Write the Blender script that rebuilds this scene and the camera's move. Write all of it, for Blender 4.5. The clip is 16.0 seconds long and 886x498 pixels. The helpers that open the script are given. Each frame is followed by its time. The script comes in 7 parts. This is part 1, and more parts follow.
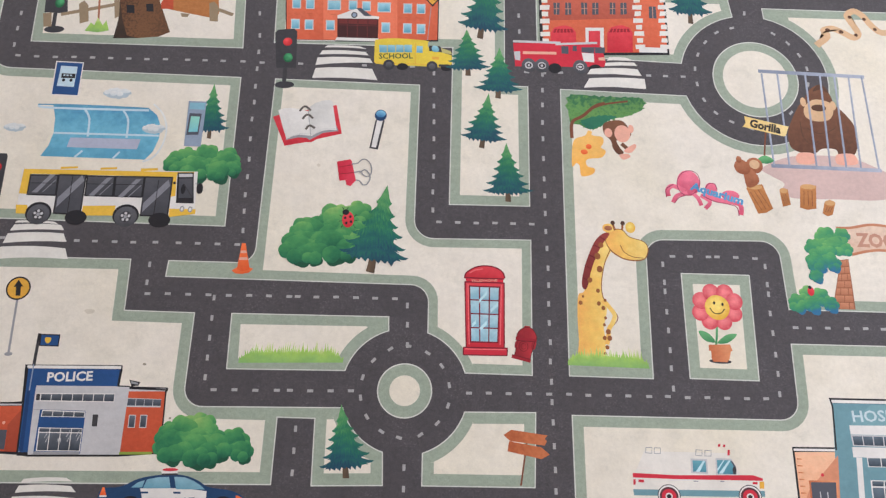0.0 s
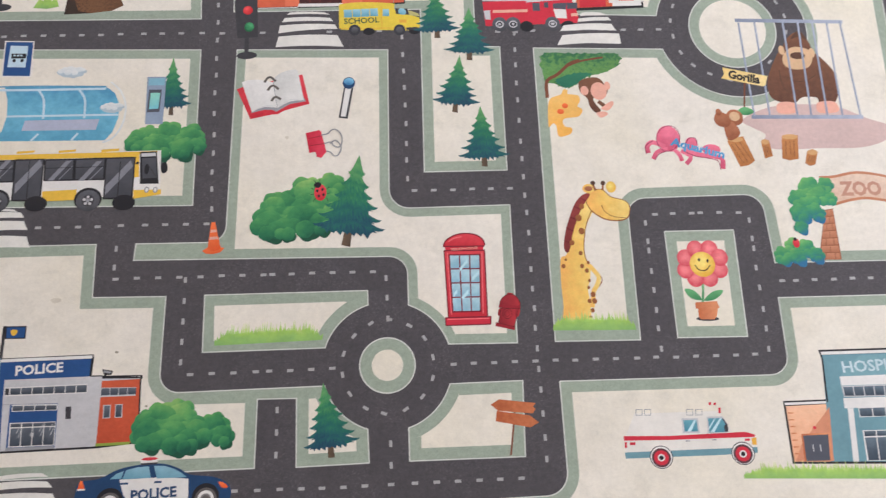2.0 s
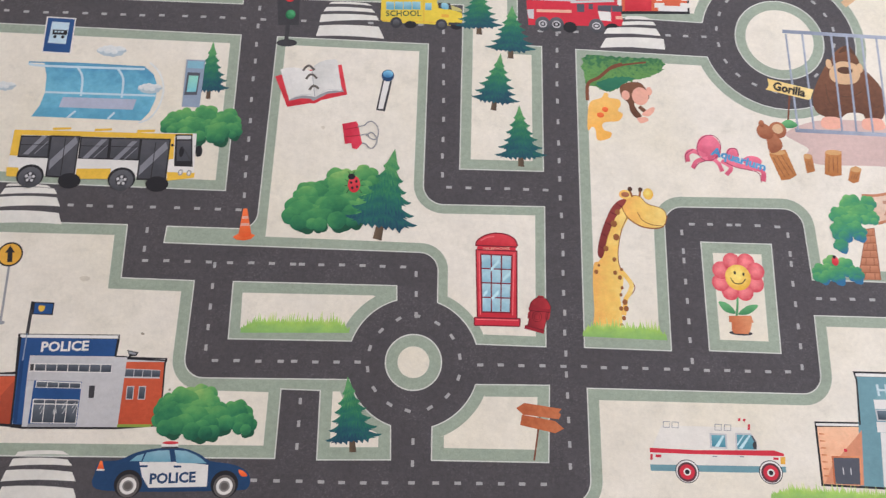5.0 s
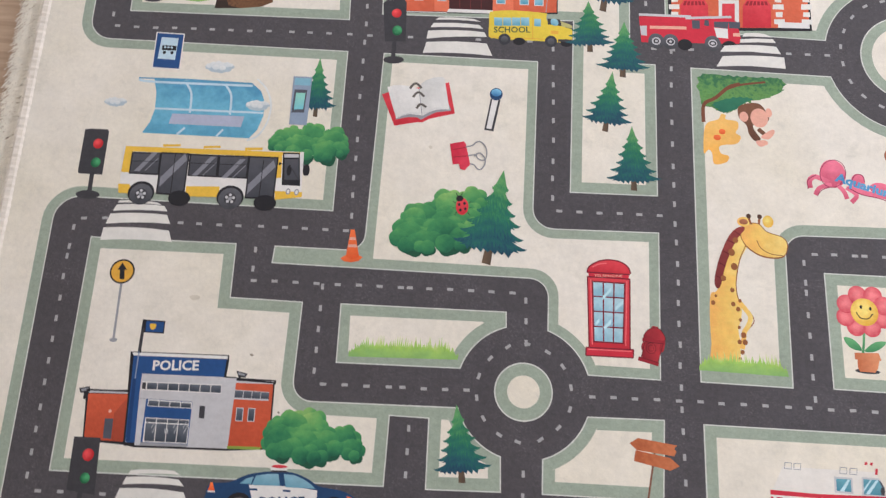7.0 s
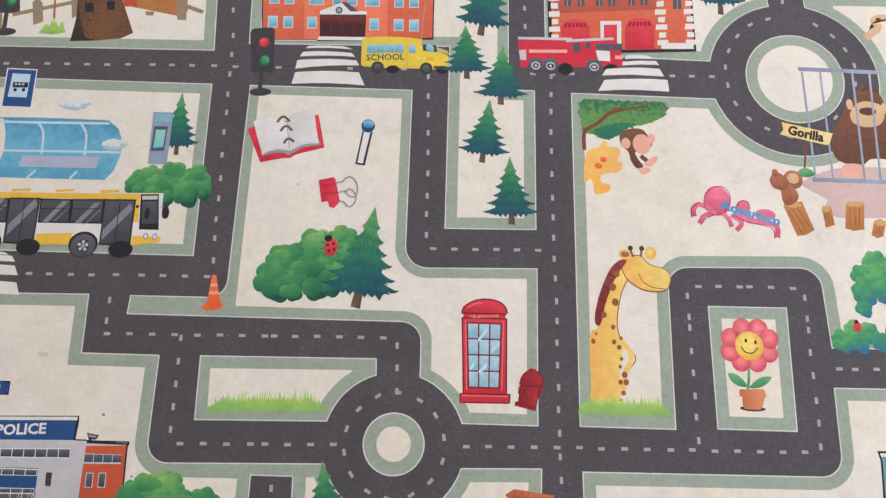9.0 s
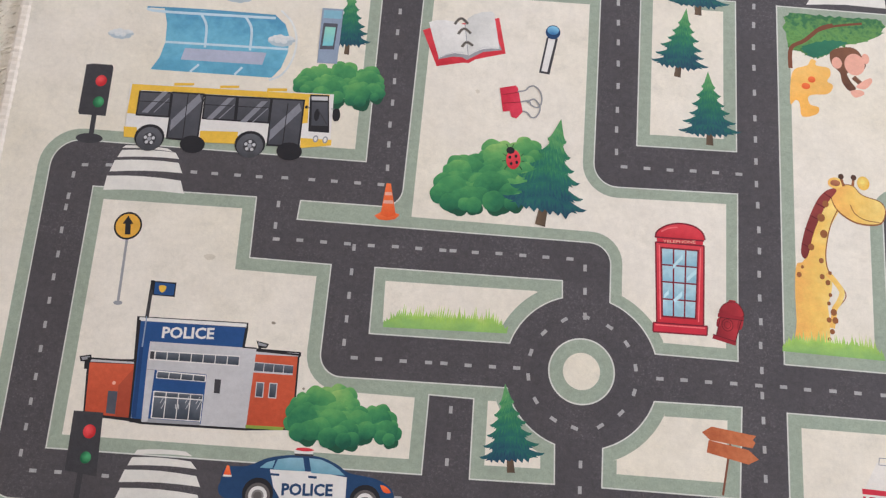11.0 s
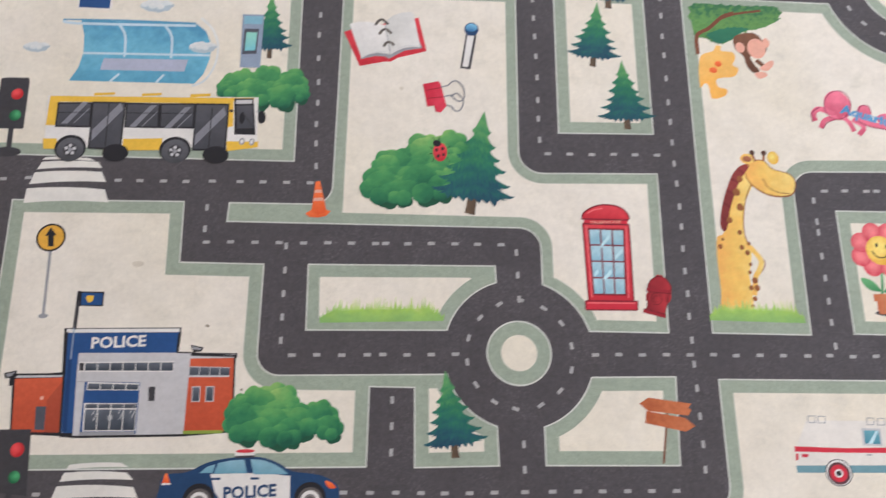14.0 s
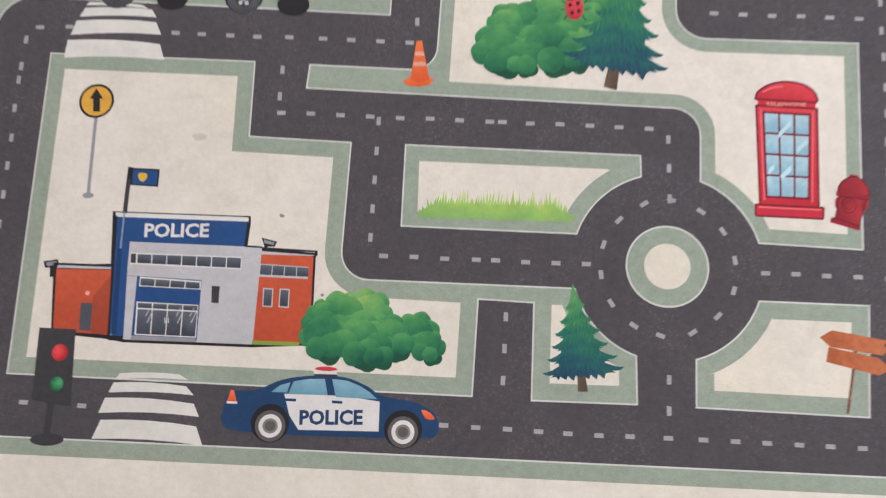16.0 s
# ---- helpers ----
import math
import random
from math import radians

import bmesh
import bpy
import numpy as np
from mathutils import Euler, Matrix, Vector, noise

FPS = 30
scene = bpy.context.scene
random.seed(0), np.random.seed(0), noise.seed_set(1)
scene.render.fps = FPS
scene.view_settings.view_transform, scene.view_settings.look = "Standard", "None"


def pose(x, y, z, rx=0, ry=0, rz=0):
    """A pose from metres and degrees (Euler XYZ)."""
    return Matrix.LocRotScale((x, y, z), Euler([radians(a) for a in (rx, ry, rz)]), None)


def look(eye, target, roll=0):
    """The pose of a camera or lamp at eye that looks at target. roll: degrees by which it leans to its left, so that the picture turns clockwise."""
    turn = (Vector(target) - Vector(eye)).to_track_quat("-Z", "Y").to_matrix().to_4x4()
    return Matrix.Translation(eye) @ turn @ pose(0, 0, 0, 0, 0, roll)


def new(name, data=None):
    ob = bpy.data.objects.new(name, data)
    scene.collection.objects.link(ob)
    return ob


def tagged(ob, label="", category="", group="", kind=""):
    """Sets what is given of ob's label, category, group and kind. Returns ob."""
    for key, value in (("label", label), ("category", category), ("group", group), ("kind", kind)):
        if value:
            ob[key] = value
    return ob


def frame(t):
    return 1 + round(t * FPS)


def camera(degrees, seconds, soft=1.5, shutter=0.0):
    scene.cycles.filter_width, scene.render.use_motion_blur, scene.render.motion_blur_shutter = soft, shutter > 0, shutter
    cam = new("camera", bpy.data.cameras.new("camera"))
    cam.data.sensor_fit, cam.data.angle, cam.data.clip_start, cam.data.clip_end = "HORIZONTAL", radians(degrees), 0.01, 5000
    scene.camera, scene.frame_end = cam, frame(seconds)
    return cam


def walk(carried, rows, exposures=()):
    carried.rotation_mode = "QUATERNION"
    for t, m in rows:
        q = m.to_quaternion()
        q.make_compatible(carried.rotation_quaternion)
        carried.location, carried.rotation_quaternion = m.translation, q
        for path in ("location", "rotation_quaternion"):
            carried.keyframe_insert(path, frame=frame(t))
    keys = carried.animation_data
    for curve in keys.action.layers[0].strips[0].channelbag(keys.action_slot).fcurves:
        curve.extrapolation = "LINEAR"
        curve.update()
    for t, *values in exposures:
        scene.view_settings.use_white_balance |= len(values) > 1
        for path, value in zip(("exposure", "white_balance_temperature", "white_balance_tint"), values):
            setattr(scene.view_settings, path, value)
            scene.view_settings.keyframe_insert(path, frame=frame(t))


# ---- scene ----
cam = camera(59.0, 16.0, 1.25, 0.5)
PATH = [
    (0, (0.043, -0.269, 1.024), (0.09, 0.409, -0.857), 5.9),
    (0.5, (0.03, -0.262, 1.019), (0.076, 0.397, -0.869), 6.3),
    (1, (0.024, -0.253, 1.004), (0.05, 0.368, -0.897), 4.3),
    (1.5, (0.022, -0.253, 0.994), (0.05, 0.34, -0.916), 3.7),
    (2, (0.05, -0.264, 0.993), (0.143, 0.349, -0.909), 7.5),
    (2.5, (0.054, -0.265, 0.993), (0.182, 0.373, -0.898), 10.5),
    (3, (0.041, -0.263, 0.995), (0.152, 0.383, -0.895), 10.1),
    (3.2, (0.041, -0.263, 0.994), (0.158, 0.384, -0.895), 10.6),
    (5.3, (0.02, -0.263, 0.974), (0.051, 0.336, -0.934), 6.1),
    (5.5, (0.007, -0.264, 0.97), (0.019, 0.323, -0.941), 5.3),
    (6, (-0.025, -0.256, 0.967), (-0.056, 0.304, -0.953), 2.2),
    (6.5, (-0.035, -0.249, 0.974), (-0.111, 0.325, -0.94), -3.1),
    (7, (-0.054, -0.219, 0.97), (-0.119, 0.367, -0.941), -2.5),
    (7.5, (-0.075, -0.193, 0.967), (-0.124, 0.389, -0.946), -3.8),
    (8, (-0.066, -0.164, 0.96), (-0.106, 0.433, -0.948), -3.0),
    (8.5, (0.031, -0.152, 0.951), (0.013, 0.468, -0.95), 1.6),
    (9, (0.075, -0.151, 0.933), (0.073, 0.445, -0.976), 1.6),
    (9.5, (0.033, -0.175, 0.918), (-0.002, 0.389, -1.0), -0.1),
    (10, (-0.072, -0.193, 0.881), (-0.151, 0.319, -1.051), -2.8),
    (10.2, (-0.101, -0.188, 0.874), (-0.176, 0.305, -1.063), -3.6),
    (12.3, (-0.103, -0.213, 0.837), (-0.19, 0.313, -1.091), -4.3),
    (12.5, (-0.091, -0.216, 0.842), (-0.116, 0.349, -1.077), 1.2),
    (13, (-0.046, -0.222, 0.859), (0.073, 0.407, -1.036), 10.4),
    (13.5, (-0.036, -0.235, 0.862), (0.1, 0.413, -1.025), 10.8),
    (14, (-0.091, -0.245, 0.847), (-0.023, 0.35, -1.062), 7.6),
    (14.5, (-0.156, -0.242, 0.825), (-0.042, 0.292, -1.099), 9.9),
    (15, (-0.188, -0.242, 0.785), (-0.069, 0.216, -1.158), 10.1),
    (15.5, (-0.152, -0.225, 0.759), (-0.166, 0.177, -1.2), 0.6),
    (16, (-0.145, -0.217, 0.675), (-0.221, 0.137, -1.292), -8.2),
]
walk(cam, [(t, look(eye, target, roll)) for t, eye, target, roll in PATH],
     [(0, 0.04), (5.5, 0.07), (8, 0.07), (10, 0.06), (12.5, 0.11), (13.5, 0.08), (14.5, 0.14), (16, 0.19)])
# ---- light: an unseen tall window in the east wall, an added paler fill in the north wall ----
world = bpy.data.worlds.new("sky")
scene.world = world
world.use_nodes = True
sky = world.node_tree.nodes.new("ShaderNodeTexSky")
sky.sky_type, sky.sun_disc = "NISHITA", False
sky.sun_elevation, sky.sun_rotation = radians(40), radians(200)
world.node_tree.links.new(sky.outputs[0], world.node_tree.nodes["Background"].inputs[0])
world.node_tree.nodes["Background"].inputs[1].default_value = 0.10


def area_light(name, eye, target, wide, high, watts, colour):
    lamp = bpy.data.lights.new(name, "AREA")
    lamp.shape, lamp.size, lamp.size_y, lamp.energy, lamp.color = "RECTANGLE", wide, high, watts, colour
    ob = new(name, lamp)
    ob.matrix_world = look(eye, target)
    return ob


area_light("daylight_east", (3.55, 0.15, 1.45), (0.2, 0.1, 0.1), 2.5, 1.6, 127, (0.852, 0.91, 1.038))
# added fill lamp in an unseen north opening, set to balance brightness
area_light("daylight_north", (-0.3, 2.75, 1.45), (-0.1, 0.2, 0.2), 1.8, 1.4, 36, (0.866, 0.91, 1.024))


# ---- materials ----
def lin(c):
    """An 8-bit colour as linear light."""
    return tuple((v / 255 / 12.92) if v <= 10 else ((v / 255 + 0.055) / 1.055) ** 2.4 for v in c) + (1.0,)


def node_mat(name):
    m = bpy.data.materials.new(name)
    m.use_nodes = True
    t = m.node_tree
    return m, t, t.nodes, t.links, t.nodes["Principled BSDF"]


def noise_node(t, src, scale, detail=3.0, rough=0.55):
    n = t.nodes.new("ShaderNodeTexNoise")
    n.inputs["Scale"].default_value, n.inputs["Detail"].default_value, n.inputs["Roughness"].default_value = scale, detail, rough
    t.links.new(src, n.inputs["Vector"])
    return n


def span(t, src, lo, hi, a=0.3, b=0.7):
    n = t.nodes.new("ShaderNodeMapRange")
    for k, v in zip(("From Min", "From Max", "To Min", "To Max"), (a, b, lo, hi)):
        n.inputs[k].default_value = v
    t.links.new(src, n.inputs["Value"])
    return n.outputs[0]


def times(t, a, b):
    n = t.nodes.new("ShaderNodeMath")
    n.operation = "MULTIPLY"
    t.links.new(a, n.inputs[0]), t.links.new(b, n.inputs[1])
    return n.outputs[0]


def cloth_finish(t, bsdf, colour_out, speck=0.06, blotch=0.06, wear=0.0):
    """Short velour pile: fine weave, faint worn blotches and a soft nap, at real size."""
    geo = t.nodes.new("ShaderNodeNewGeometry").outputs["Position"]
    fine = noise_node(t, geo, 900, 2.0, 0.7)
    mid = noise_node(t, geo, 160, 3.0, 0.6)
    large = noise_node(t, geo, 14, 4.0, 0.6)
    f = times(t, span(t, fine.outputs[0], 1 - speck, 1 + speck), span(t, large.outputs[0], 1 - blotch, 1 + blotch))
    f = times(t, f, span(t, mid.outputs[0], 1 - speck * 0.8, 1 + speck * 0.8))
    nap = noise_node(t, geo, 55, 4.0, 0.7)
    f = times(t, f, span(t, nap.outputs[0], 1 - blotch * 0.7, 1 + blotch * 0.7))
    if wear:
        pale = noise_node(t, geo, 360, 3.0, 0.8)
        worn = noise_node(t, geo, 13, 3.0, 0.6)
        grit = times(t, span(t, pale.outputs[0], 0.0, wear, 0.52, 0.70), span(t, worn.outputs[0], 0.25, 1.4, 0.42, 0.62))
        more = t.nodes.new("ShaderNodeMath")
        more.operation = "ADD"
        more.inputs[1].default_value = 1.0
        t.links.new(grit, more.inputs[0])
        f = times(t, f, more.outputs[0])
    mix = t.nodes.new("ShaderNodeVectorMath")
    mix.operation = "SCALE"
    t.links.new(colour_out, mix.inputs[0]), t.links.new(f, mix.inputs["Scale"])
    t.links.new(mix.outputs[0], bsdf.inputs["Base Color"])
    bsdf.inputs["Roughness"].default_value = 0.82
    bsdf.inputs["Specular IOR Level"].default_value = 0.26
    bsdf.inputs["Sheen Weight"].default_value = 0.12
    bsdf.inputs["Sheen Roughness"].default_value = 0.5
    swell = noise_node(t, geo, 9, 2.0)
    b1 = t.nodes.new("ShaderNodeBump")
    b1.inputs["Strength"].default_value, b1.inputs["Distance"].default_value = 0.35, 0.0006
    t.links.new(mid.outputs[0], b1.inputs["Height"])
    b2 = t.nodes.new("ShaderNodeBump")
    b2.inputs["Strength"].default_value, b2.inputs["Distance"].default_value = 0.5, 0.006
    t.links.new(swell.outputs[0], b2.inputs["Height"]), t.links.new(b1.outputs[0], b2.inputs["Normal"])
    t.links.new(b2.outputs[0], bsdf.inputs["Normal"])


CLOTH = {}


def cloth(r, g, b, speck=0.06, wear=0.0):
    """Printed cloth of one dye colour."""
    key = (r, g, b, speck, wear)
    if key not in CLOTH:
        m, t, nodes, links, bsdf = node_mat("dyed_cloth")
        c = nodes.new("ShaderNodeRGB")
        c.outputs[0].default_value = lin((r, g, b))
        cloth_finish(t, bsdf, c.outputs[0], speck, wear=wear)
        CLOTH[key] = m
    return CLOTH[key]


def shaded(*stops, axis="Y", grain=0.25, size=60):
    """Printed cloth whose dye runs from colour to colour across the shape, brushed with streaks."""
    key = (stops, axis, grain, size)
    if key not in CLOTH:
        m, t, nodes, links, bsdf = node_mat("blended_dye_cloth")
        gen = nodes.new("ShaderNodeTexCoord").outputs["Generated"]
        sep = nodes.new("ShaderNodeSeparateXYZ")
        links.new(gen, sep.inputs[0])
        geo = nodes.new("ShaderNodeNewGeometry").outputs["Position"]
        streak = noise_node(t, geo, size, 3.0)
        add = nodes.new("ShaderNodeMath")
        add.operation = "ADD"
        links.new(sep.outputs[axis], add.inputs[0]), links.new(span(t, streak.outputs[0], -grain, grain), add.inputs[1])
        ramp = nodes.new("ShaderNodeValToRGB")
        els = ramp.color_ramp.elements
        for i, c in enumerate(stops):
            p = i / (len(stops) - 1)
            e = els[0] if i == 0 else els[-1] if i == len(stops) - 1 else els.new(p)
            e.position, e.color = p, lin(c)
        links.new(add.outputs[0], ramp.inputs[0])
        cloth_finish(t, bsdf, ramp.outputs[0])
        CLOTH[key] = m
    return CLOTH[key]


def airbrush(light, dark, x=0.4, y=0.65, reach=0.75, grain=0.12):
    """Printed cloth with a soft round highlight in the dye."""
    key = ("air", light, dark, x, y, reach, grain)
    if key not in CLOTH:
        m, t, nodes, links, bsdf = node_mat("airbrushed_dye_cloth")
        gen = nodes.new("ShaderNodeTexCoord").outputs["Generated"]
        off = nodes.new("ShaderNodeVectorMath")
        off.operation = "MULTIPLY_ADD"
        off.inputs[1].default_value, off.inputs[2].default_value = (1, 1, 0), (-x, -y, 0)
        links.new(gen, off.inputs[0])
        far = nodes.new("ShaderNodeVectorMath")
        far.operation = "LENGTH"
        links.new(off.outputs[0], far.inputs[0])
        geo = nodes.new("ShaderNodeNewGeometry").outputs["Position"]
        add = nodes.new("ShaderNodeMath")
        add.operation = "ADD"
        links.new(far.outputs["Value"], add.inputs[0])
        links.new(span(t, noise_node(t, geo, 130, 3.0).outputs[0], -grain, grain), add.inputs[1])
        ramp = nodes.new("ShaderNodeValToRGB")
        els = ramp.color_ramp.elements
        els[0].position, els[0].color, els[1].position, els[1].color = 0.08, lin(light), reach, lin(dark)
        links.new(add.outputs[0], ramp.inputs[0])
        cloth_finish(t, bsdf, ramp.outputs[0])
        CLOTH[key] = m
    return CLOTH[key]


def worn_cream():
    """Cream pile, yellowed and greyed in broad soft patches by use; some yellow stands in for warmer light."""
    m, t, nodes, links, bsdf = node_mat("cream_pile")
    geo = nodes.new("ShaderNodeNewGeometry").outputs["Position"]
    mix = nodes.new("ShaderNodeMixRGB")
    mix.inputs[1].default_value, mix.inputs[2].default_value = lin((231, 223, 211)), lin((228, 219, 201))
    links.new(span(t, noise_node(t, geo, 3.2, 4.0, 0.6).outputs[0], 0.0, 1.0, 0.42, 0.68), mix.inputs[0])
    grey = nodes.new("ShaderNodeMixRGB")
    grey.inputs[2].default_value = lin((212, 205, 192))
    links.new(mix.outputs[0], grey.inputs[1])
    links.new(span(t, noise_node(t, geo, 26, 5.0, 0.7).outputs[0], 0.0, 0.7, 0.56, 0.74), grey.inputs[0])
    cloth_finish(t, bsdf, grey.outputs[0], 0.05, 0.05, -0.06)
    return m


CREAM = worn_cream()
ASPHALT = cloth(79, 75, 78, 0.15, 0.75)
VERGE = cloth(156, 167, 151, 0.11, -0.12)
PAINT = cloth(212, 213, 206, 0.06)
DASH = cloth(168, 166, 166, 0.12)

# ---- drawing on the rug: whole millimetres, x along the rug, y across it ----
STEP = 0.00001
RUG = None


def part(name, mesh, material, parent, label="", at=(0, 0, 0)):
    ob = new(name, mesh)
    ob.location = at
    if material:
        mesh.materials.append(material)
    ob.parent = parent
    if label:
        ob["label"] = label
    return ob


def flat(points, z):
    """A flat patch of dyed cloth, and its middle."""
    xs, ys = [p[0] for p in points], [p[1] for p in points]
    cx, cy = (min(xs) + max(xs)) / 2, (min(ys) + max(ys)) / 2
    pts = [((x - cx) / 1000, (y - cy) / 1000, 0.0) for x, y in points]
    area = sum(a[0] * b[1] - b[0] * a[1] for a, b in zip(pts, pts[1:] + pts[:1]))
    if area < 0:
        pts.reverse()
    mesh = bpy.data.meshes.new("patch")
    mesh.from_pydata(pts, [], [list(range(len(pts)))])
    return mesh, (cx / 1000, cy / 1000, z)


def rounded(corners, steps=8):
    """An outline from corners (x, y) or (x, y, radius)."""
    out = []
    n = len(corners)
    for i, c in enumerate(corners):
        p = Vector(c[:2])
        r = c[2] if len(c) > 2 else 0
        if r <= 0.01:
            out.append((p.x, p.y))
            continue
        a, b = Vector(corners[i - 1][:2]) - p, Vector(corners[(i + 1) % n][:2]) - p
        la, lb = a.length, b.length
        a, b = a / la, b / lb
        half = math.acos(max(-1, min(1, a.dot(b)))) / 2
        d = min(r / math.tan(half), la * 0.5, lb * 0.5)
        r = d * math.tan(half)
        mid = p + (a + b).normalized() * (r / math.sin(half))
        s, e = p + a * d - mid, p + b * d - mid
        turn = s.angle_signed(e)
        for k in range(steps + 1):
            w = -turn * k / steps
            out.append((mid.x + s.x * math.cos(w) - s.y * math.sin(w), mid.y + s.x * math.sin(w) + s.y * math.cos(w)))
    return out


def grown(corners, d):
    """The corners of an outline moved outward by d (inward if negative), with radii to suit."""
    n = len(corners)
    area = sum(corners[i - 1][0] * corners[i][1] - corners[i][0] * corners[i - 1][1] for i in range(n))
    sign = 1 if area > 0 else -1
    out = []
    for i, c in enumerate(corners):
        p = Vector(c[:2])
        u = (p - Vector(corners[i - 1][:2])).normalized()
        v = (Vector(corners[(i + 1) % n][:2]) - p).normalized()
        nu, nv = Vector((u.y, -u.x)) * sign, Vector((v.y, -v.x)) * sign
        k = max(0.25, 1 + nu.dot(nv))
        q = p + (nu + nv) * (d / k)
        r = c[2] if len(c) > 2 else 0
        if r:
            convex = (u.x * v.y - u.y * v.x) * sign > 0
            r = max(0, r + d if convex else r - d)
        out.append((q.x, q.y, r))
    return out


def arc(cx, cy, r, a, b, steps=14):
    return [(cx + r * math.cos(radians(a + (b - a) * k / steps)), cy + r * math.sin(radians(a + (b - a) * k / steps))) for k in range(steps + 1)]


def ellipse_line(cx, cy, rx, ry, tilt=0, n=22):
    c, s = math.cos(radians(tilt)), math.sin(radians(tilt))
    return [(cx + rx * math.cos(w) * c - ry * math.sin(w) * s, cy + rx * math.cos(w) * s + ry * math.sin(w) * c) for w in (2 * math.pi * k / n for k in range(n))]


def ribbon(points, w):
    """The outline of a line of that width through points."""
    vs = [Vector(p) for p in points]
    left, right = [], []
    for i, p in enumerate(vs):
        u = (vs[min(i + 1, len(vs) - 1)] - vs[max(i - 1, 0)]).normalized()
        side = Vector((-u.y, u.x)) * w / 2
        left.append(tuple(p + side)), right.append(tuple(p - side))
    return left + right[::-1]


def smooth(points, closed=True, steps=4):
    """A curve through the points."""
    n = len(points)
    out = []
    for i in range(n if closed else n - 1):
        q = [Vector(points[(i + k) % n] if closed else points[max(0, min(n - 1, i + k))]) for k in (-1, 0, 1, 2)]
        for k in range(steps):
            s = k / steps
            out.append(tuple(0.5 * (2 * q[1] + (q[2] - q[0]) * s + (2 * q[0] - 5 * q[1] + 4 * q[2] - q[3]) * s * s + (3 * q[1] - q[0] - 3 * q[2] + q[3]) * s ** 3)))
    return out if closed else out + [tuple(points[-1])]


LAID = []


def layer(points):
    """The first free layer of dye over all that was printed there before."""
    xs, ys = [p[0] for p in points], [p[1] for p in points]
    x0, x1, y0, y1 = min(xs), max(xs), min(ys), max(ys)
    top = max((q[4] for q in LAID if q[0] < x1 and q[1] > x0 and q[2] < y1 and q[3] > y0), default=0) + 1
    LAID.append((x0, x1, y0, y1, top))
    return top


class Drawing:
    """One printed picture: its first patch is the part, the rest are its pieces."""

    def __init__(self, name, label):
        self.name, self.label, self.root = name, label, None

    def put(self, name, points, material, label=""):
        mesh, at = flat(points, layer(points) * STEP)
        if self.root is None:
            self.root = part(self.name, mesh, material, RUG, self.label, at)
            return self.root
        ob = part(name, mesh, material, self.root, label)
        ob.location = Vector(at) - self.root.location
        return ob

    def poly(self, name, material, *points):
        return self.put(name, list(points), material)

    def rough(self, name, material, amp, *points):
        """A soft shape with a ragged, leafy edge."""
        rng = random.Random(len(points))
        edge = smooth(list(points), True, 7)
        mid = Vector((sum(p[0] for p in edge), sum(p[1] for p in edge))) / len(edge)
        out = []
        for k, p in enumerate(edge):
            v = Vector(p) - mid
            out.append(tuple(mid + v * (1 + rng.uniform(-0.3, 1) * (amp if k % 2 else -amp * 0.4) / max(v.length, 1))))
        return self.put(name, out, material)

    def soft(self, name, material, *points):
        return self.put(name, smooth(list(points)), material)

    def oval(self, name, material, cx, cy, rx, ry=None, tilt=0):
        return self.put(name, ellipse_line(cx, cy, rx, ry or rx, tilt), material)

    def rim(self, material, w, *points):
        """A drawn contour round a soft shape."""
        edge = smooth(list(points))
        half = len(edge) // 2
        self.put("contour", ribbon(edge[:half + 1], w), material)
        return self.put("contour", ribbon(edge[half:] + edge[:1], w), material)

    def line(self, name, material, w, *points):
        return self.put(name, ribbon(list(points), w), material)

    def curve(self, name, material, w, *points):
        return self.put(name, ribbon(smooth(list(points), False), w), material)

    def text(self, words, material, x, y, wide, high, tilt=0, bold=0.042, name="lettering"):
        """Letters of the given width and height, about their middle."""
        c = bpy.data.curves.new(words, "FONT")
        c.body, c.resolution_u, c.offset = words, 2, bold
        tmp = new("letters", c)
        dep = bpy.context.evaluated_depsgraph_get()
        mesh = bpy.data.meshes.new_from_object(tmp.evaluated_get(dep))
        bpy.data.objects.remove(tmp)
        vs = [v.co for v in mesh.vertices]
        x0, x1, y0, y1 = min(v.x for v in vs), max(v.x for v in vs), min(v.y for v in vs), max(v.y for v in vs)
        for v in mesh.vertices:
            v.co = ((v.co.x - (x0 + x1) / 2) * wide / (x1 - x0) / 1000, (v.co.y - (y0 + y1) / 2) * high / (y1 - y0) / 1000, 0)
        mesh.materials.clear()
        ob = part(name, mesh, material, self.root)
        z = layer([(x - wide / 2, y - high / 2), (x + wide / 2, y + high / 2)]) * STEP
        ob.location = Vector((x / 1000, y / 1000, z)) - self.root.location
        ob.rotation_euler.z = radians(tilt)
        return ob


# ---- floor, rug and room ----
m, t, nodes, links, bsdf = node_mat("oak_laminate")
geo = nodes.new("ShaderNodeNewGeometry").outputs["Position"]
mp = nodes.new("ShaderNodeMapping")
mp.inputs["Scale"].default_value = (2.5, 45, 1)
links.new(geo, mp.inputs[0])
rnd = nodes.new("ShaderNodeObjectInfo").outputs["Random"]
grain = noise_node(t, mp.outputs[0], 3.0, 6.0, 0.65)
shift = nodes.new("ShaderNodeMath")
shift.operation = "MULTIPLY_ADD"
shift.inputs[1].default_value, shift.inputs[2].default_value = 0.22, 0.0
links.new(rnd, shift.inputs[0])
mixv = nodes.new("ShaderNodeMath")
mixv.operation = "ADD"
links.new(grain.outputs[0], mixv.inputs[0]), links.new(shift.outputs[0], mixv.inputs[1])
ramp = nodes.new("ShaderNodeValToRGB")
ramp.color_ramp.elements[0].position, ramp.color_ramp.elements[0].color = 0.30, lin((146, 119, 97))
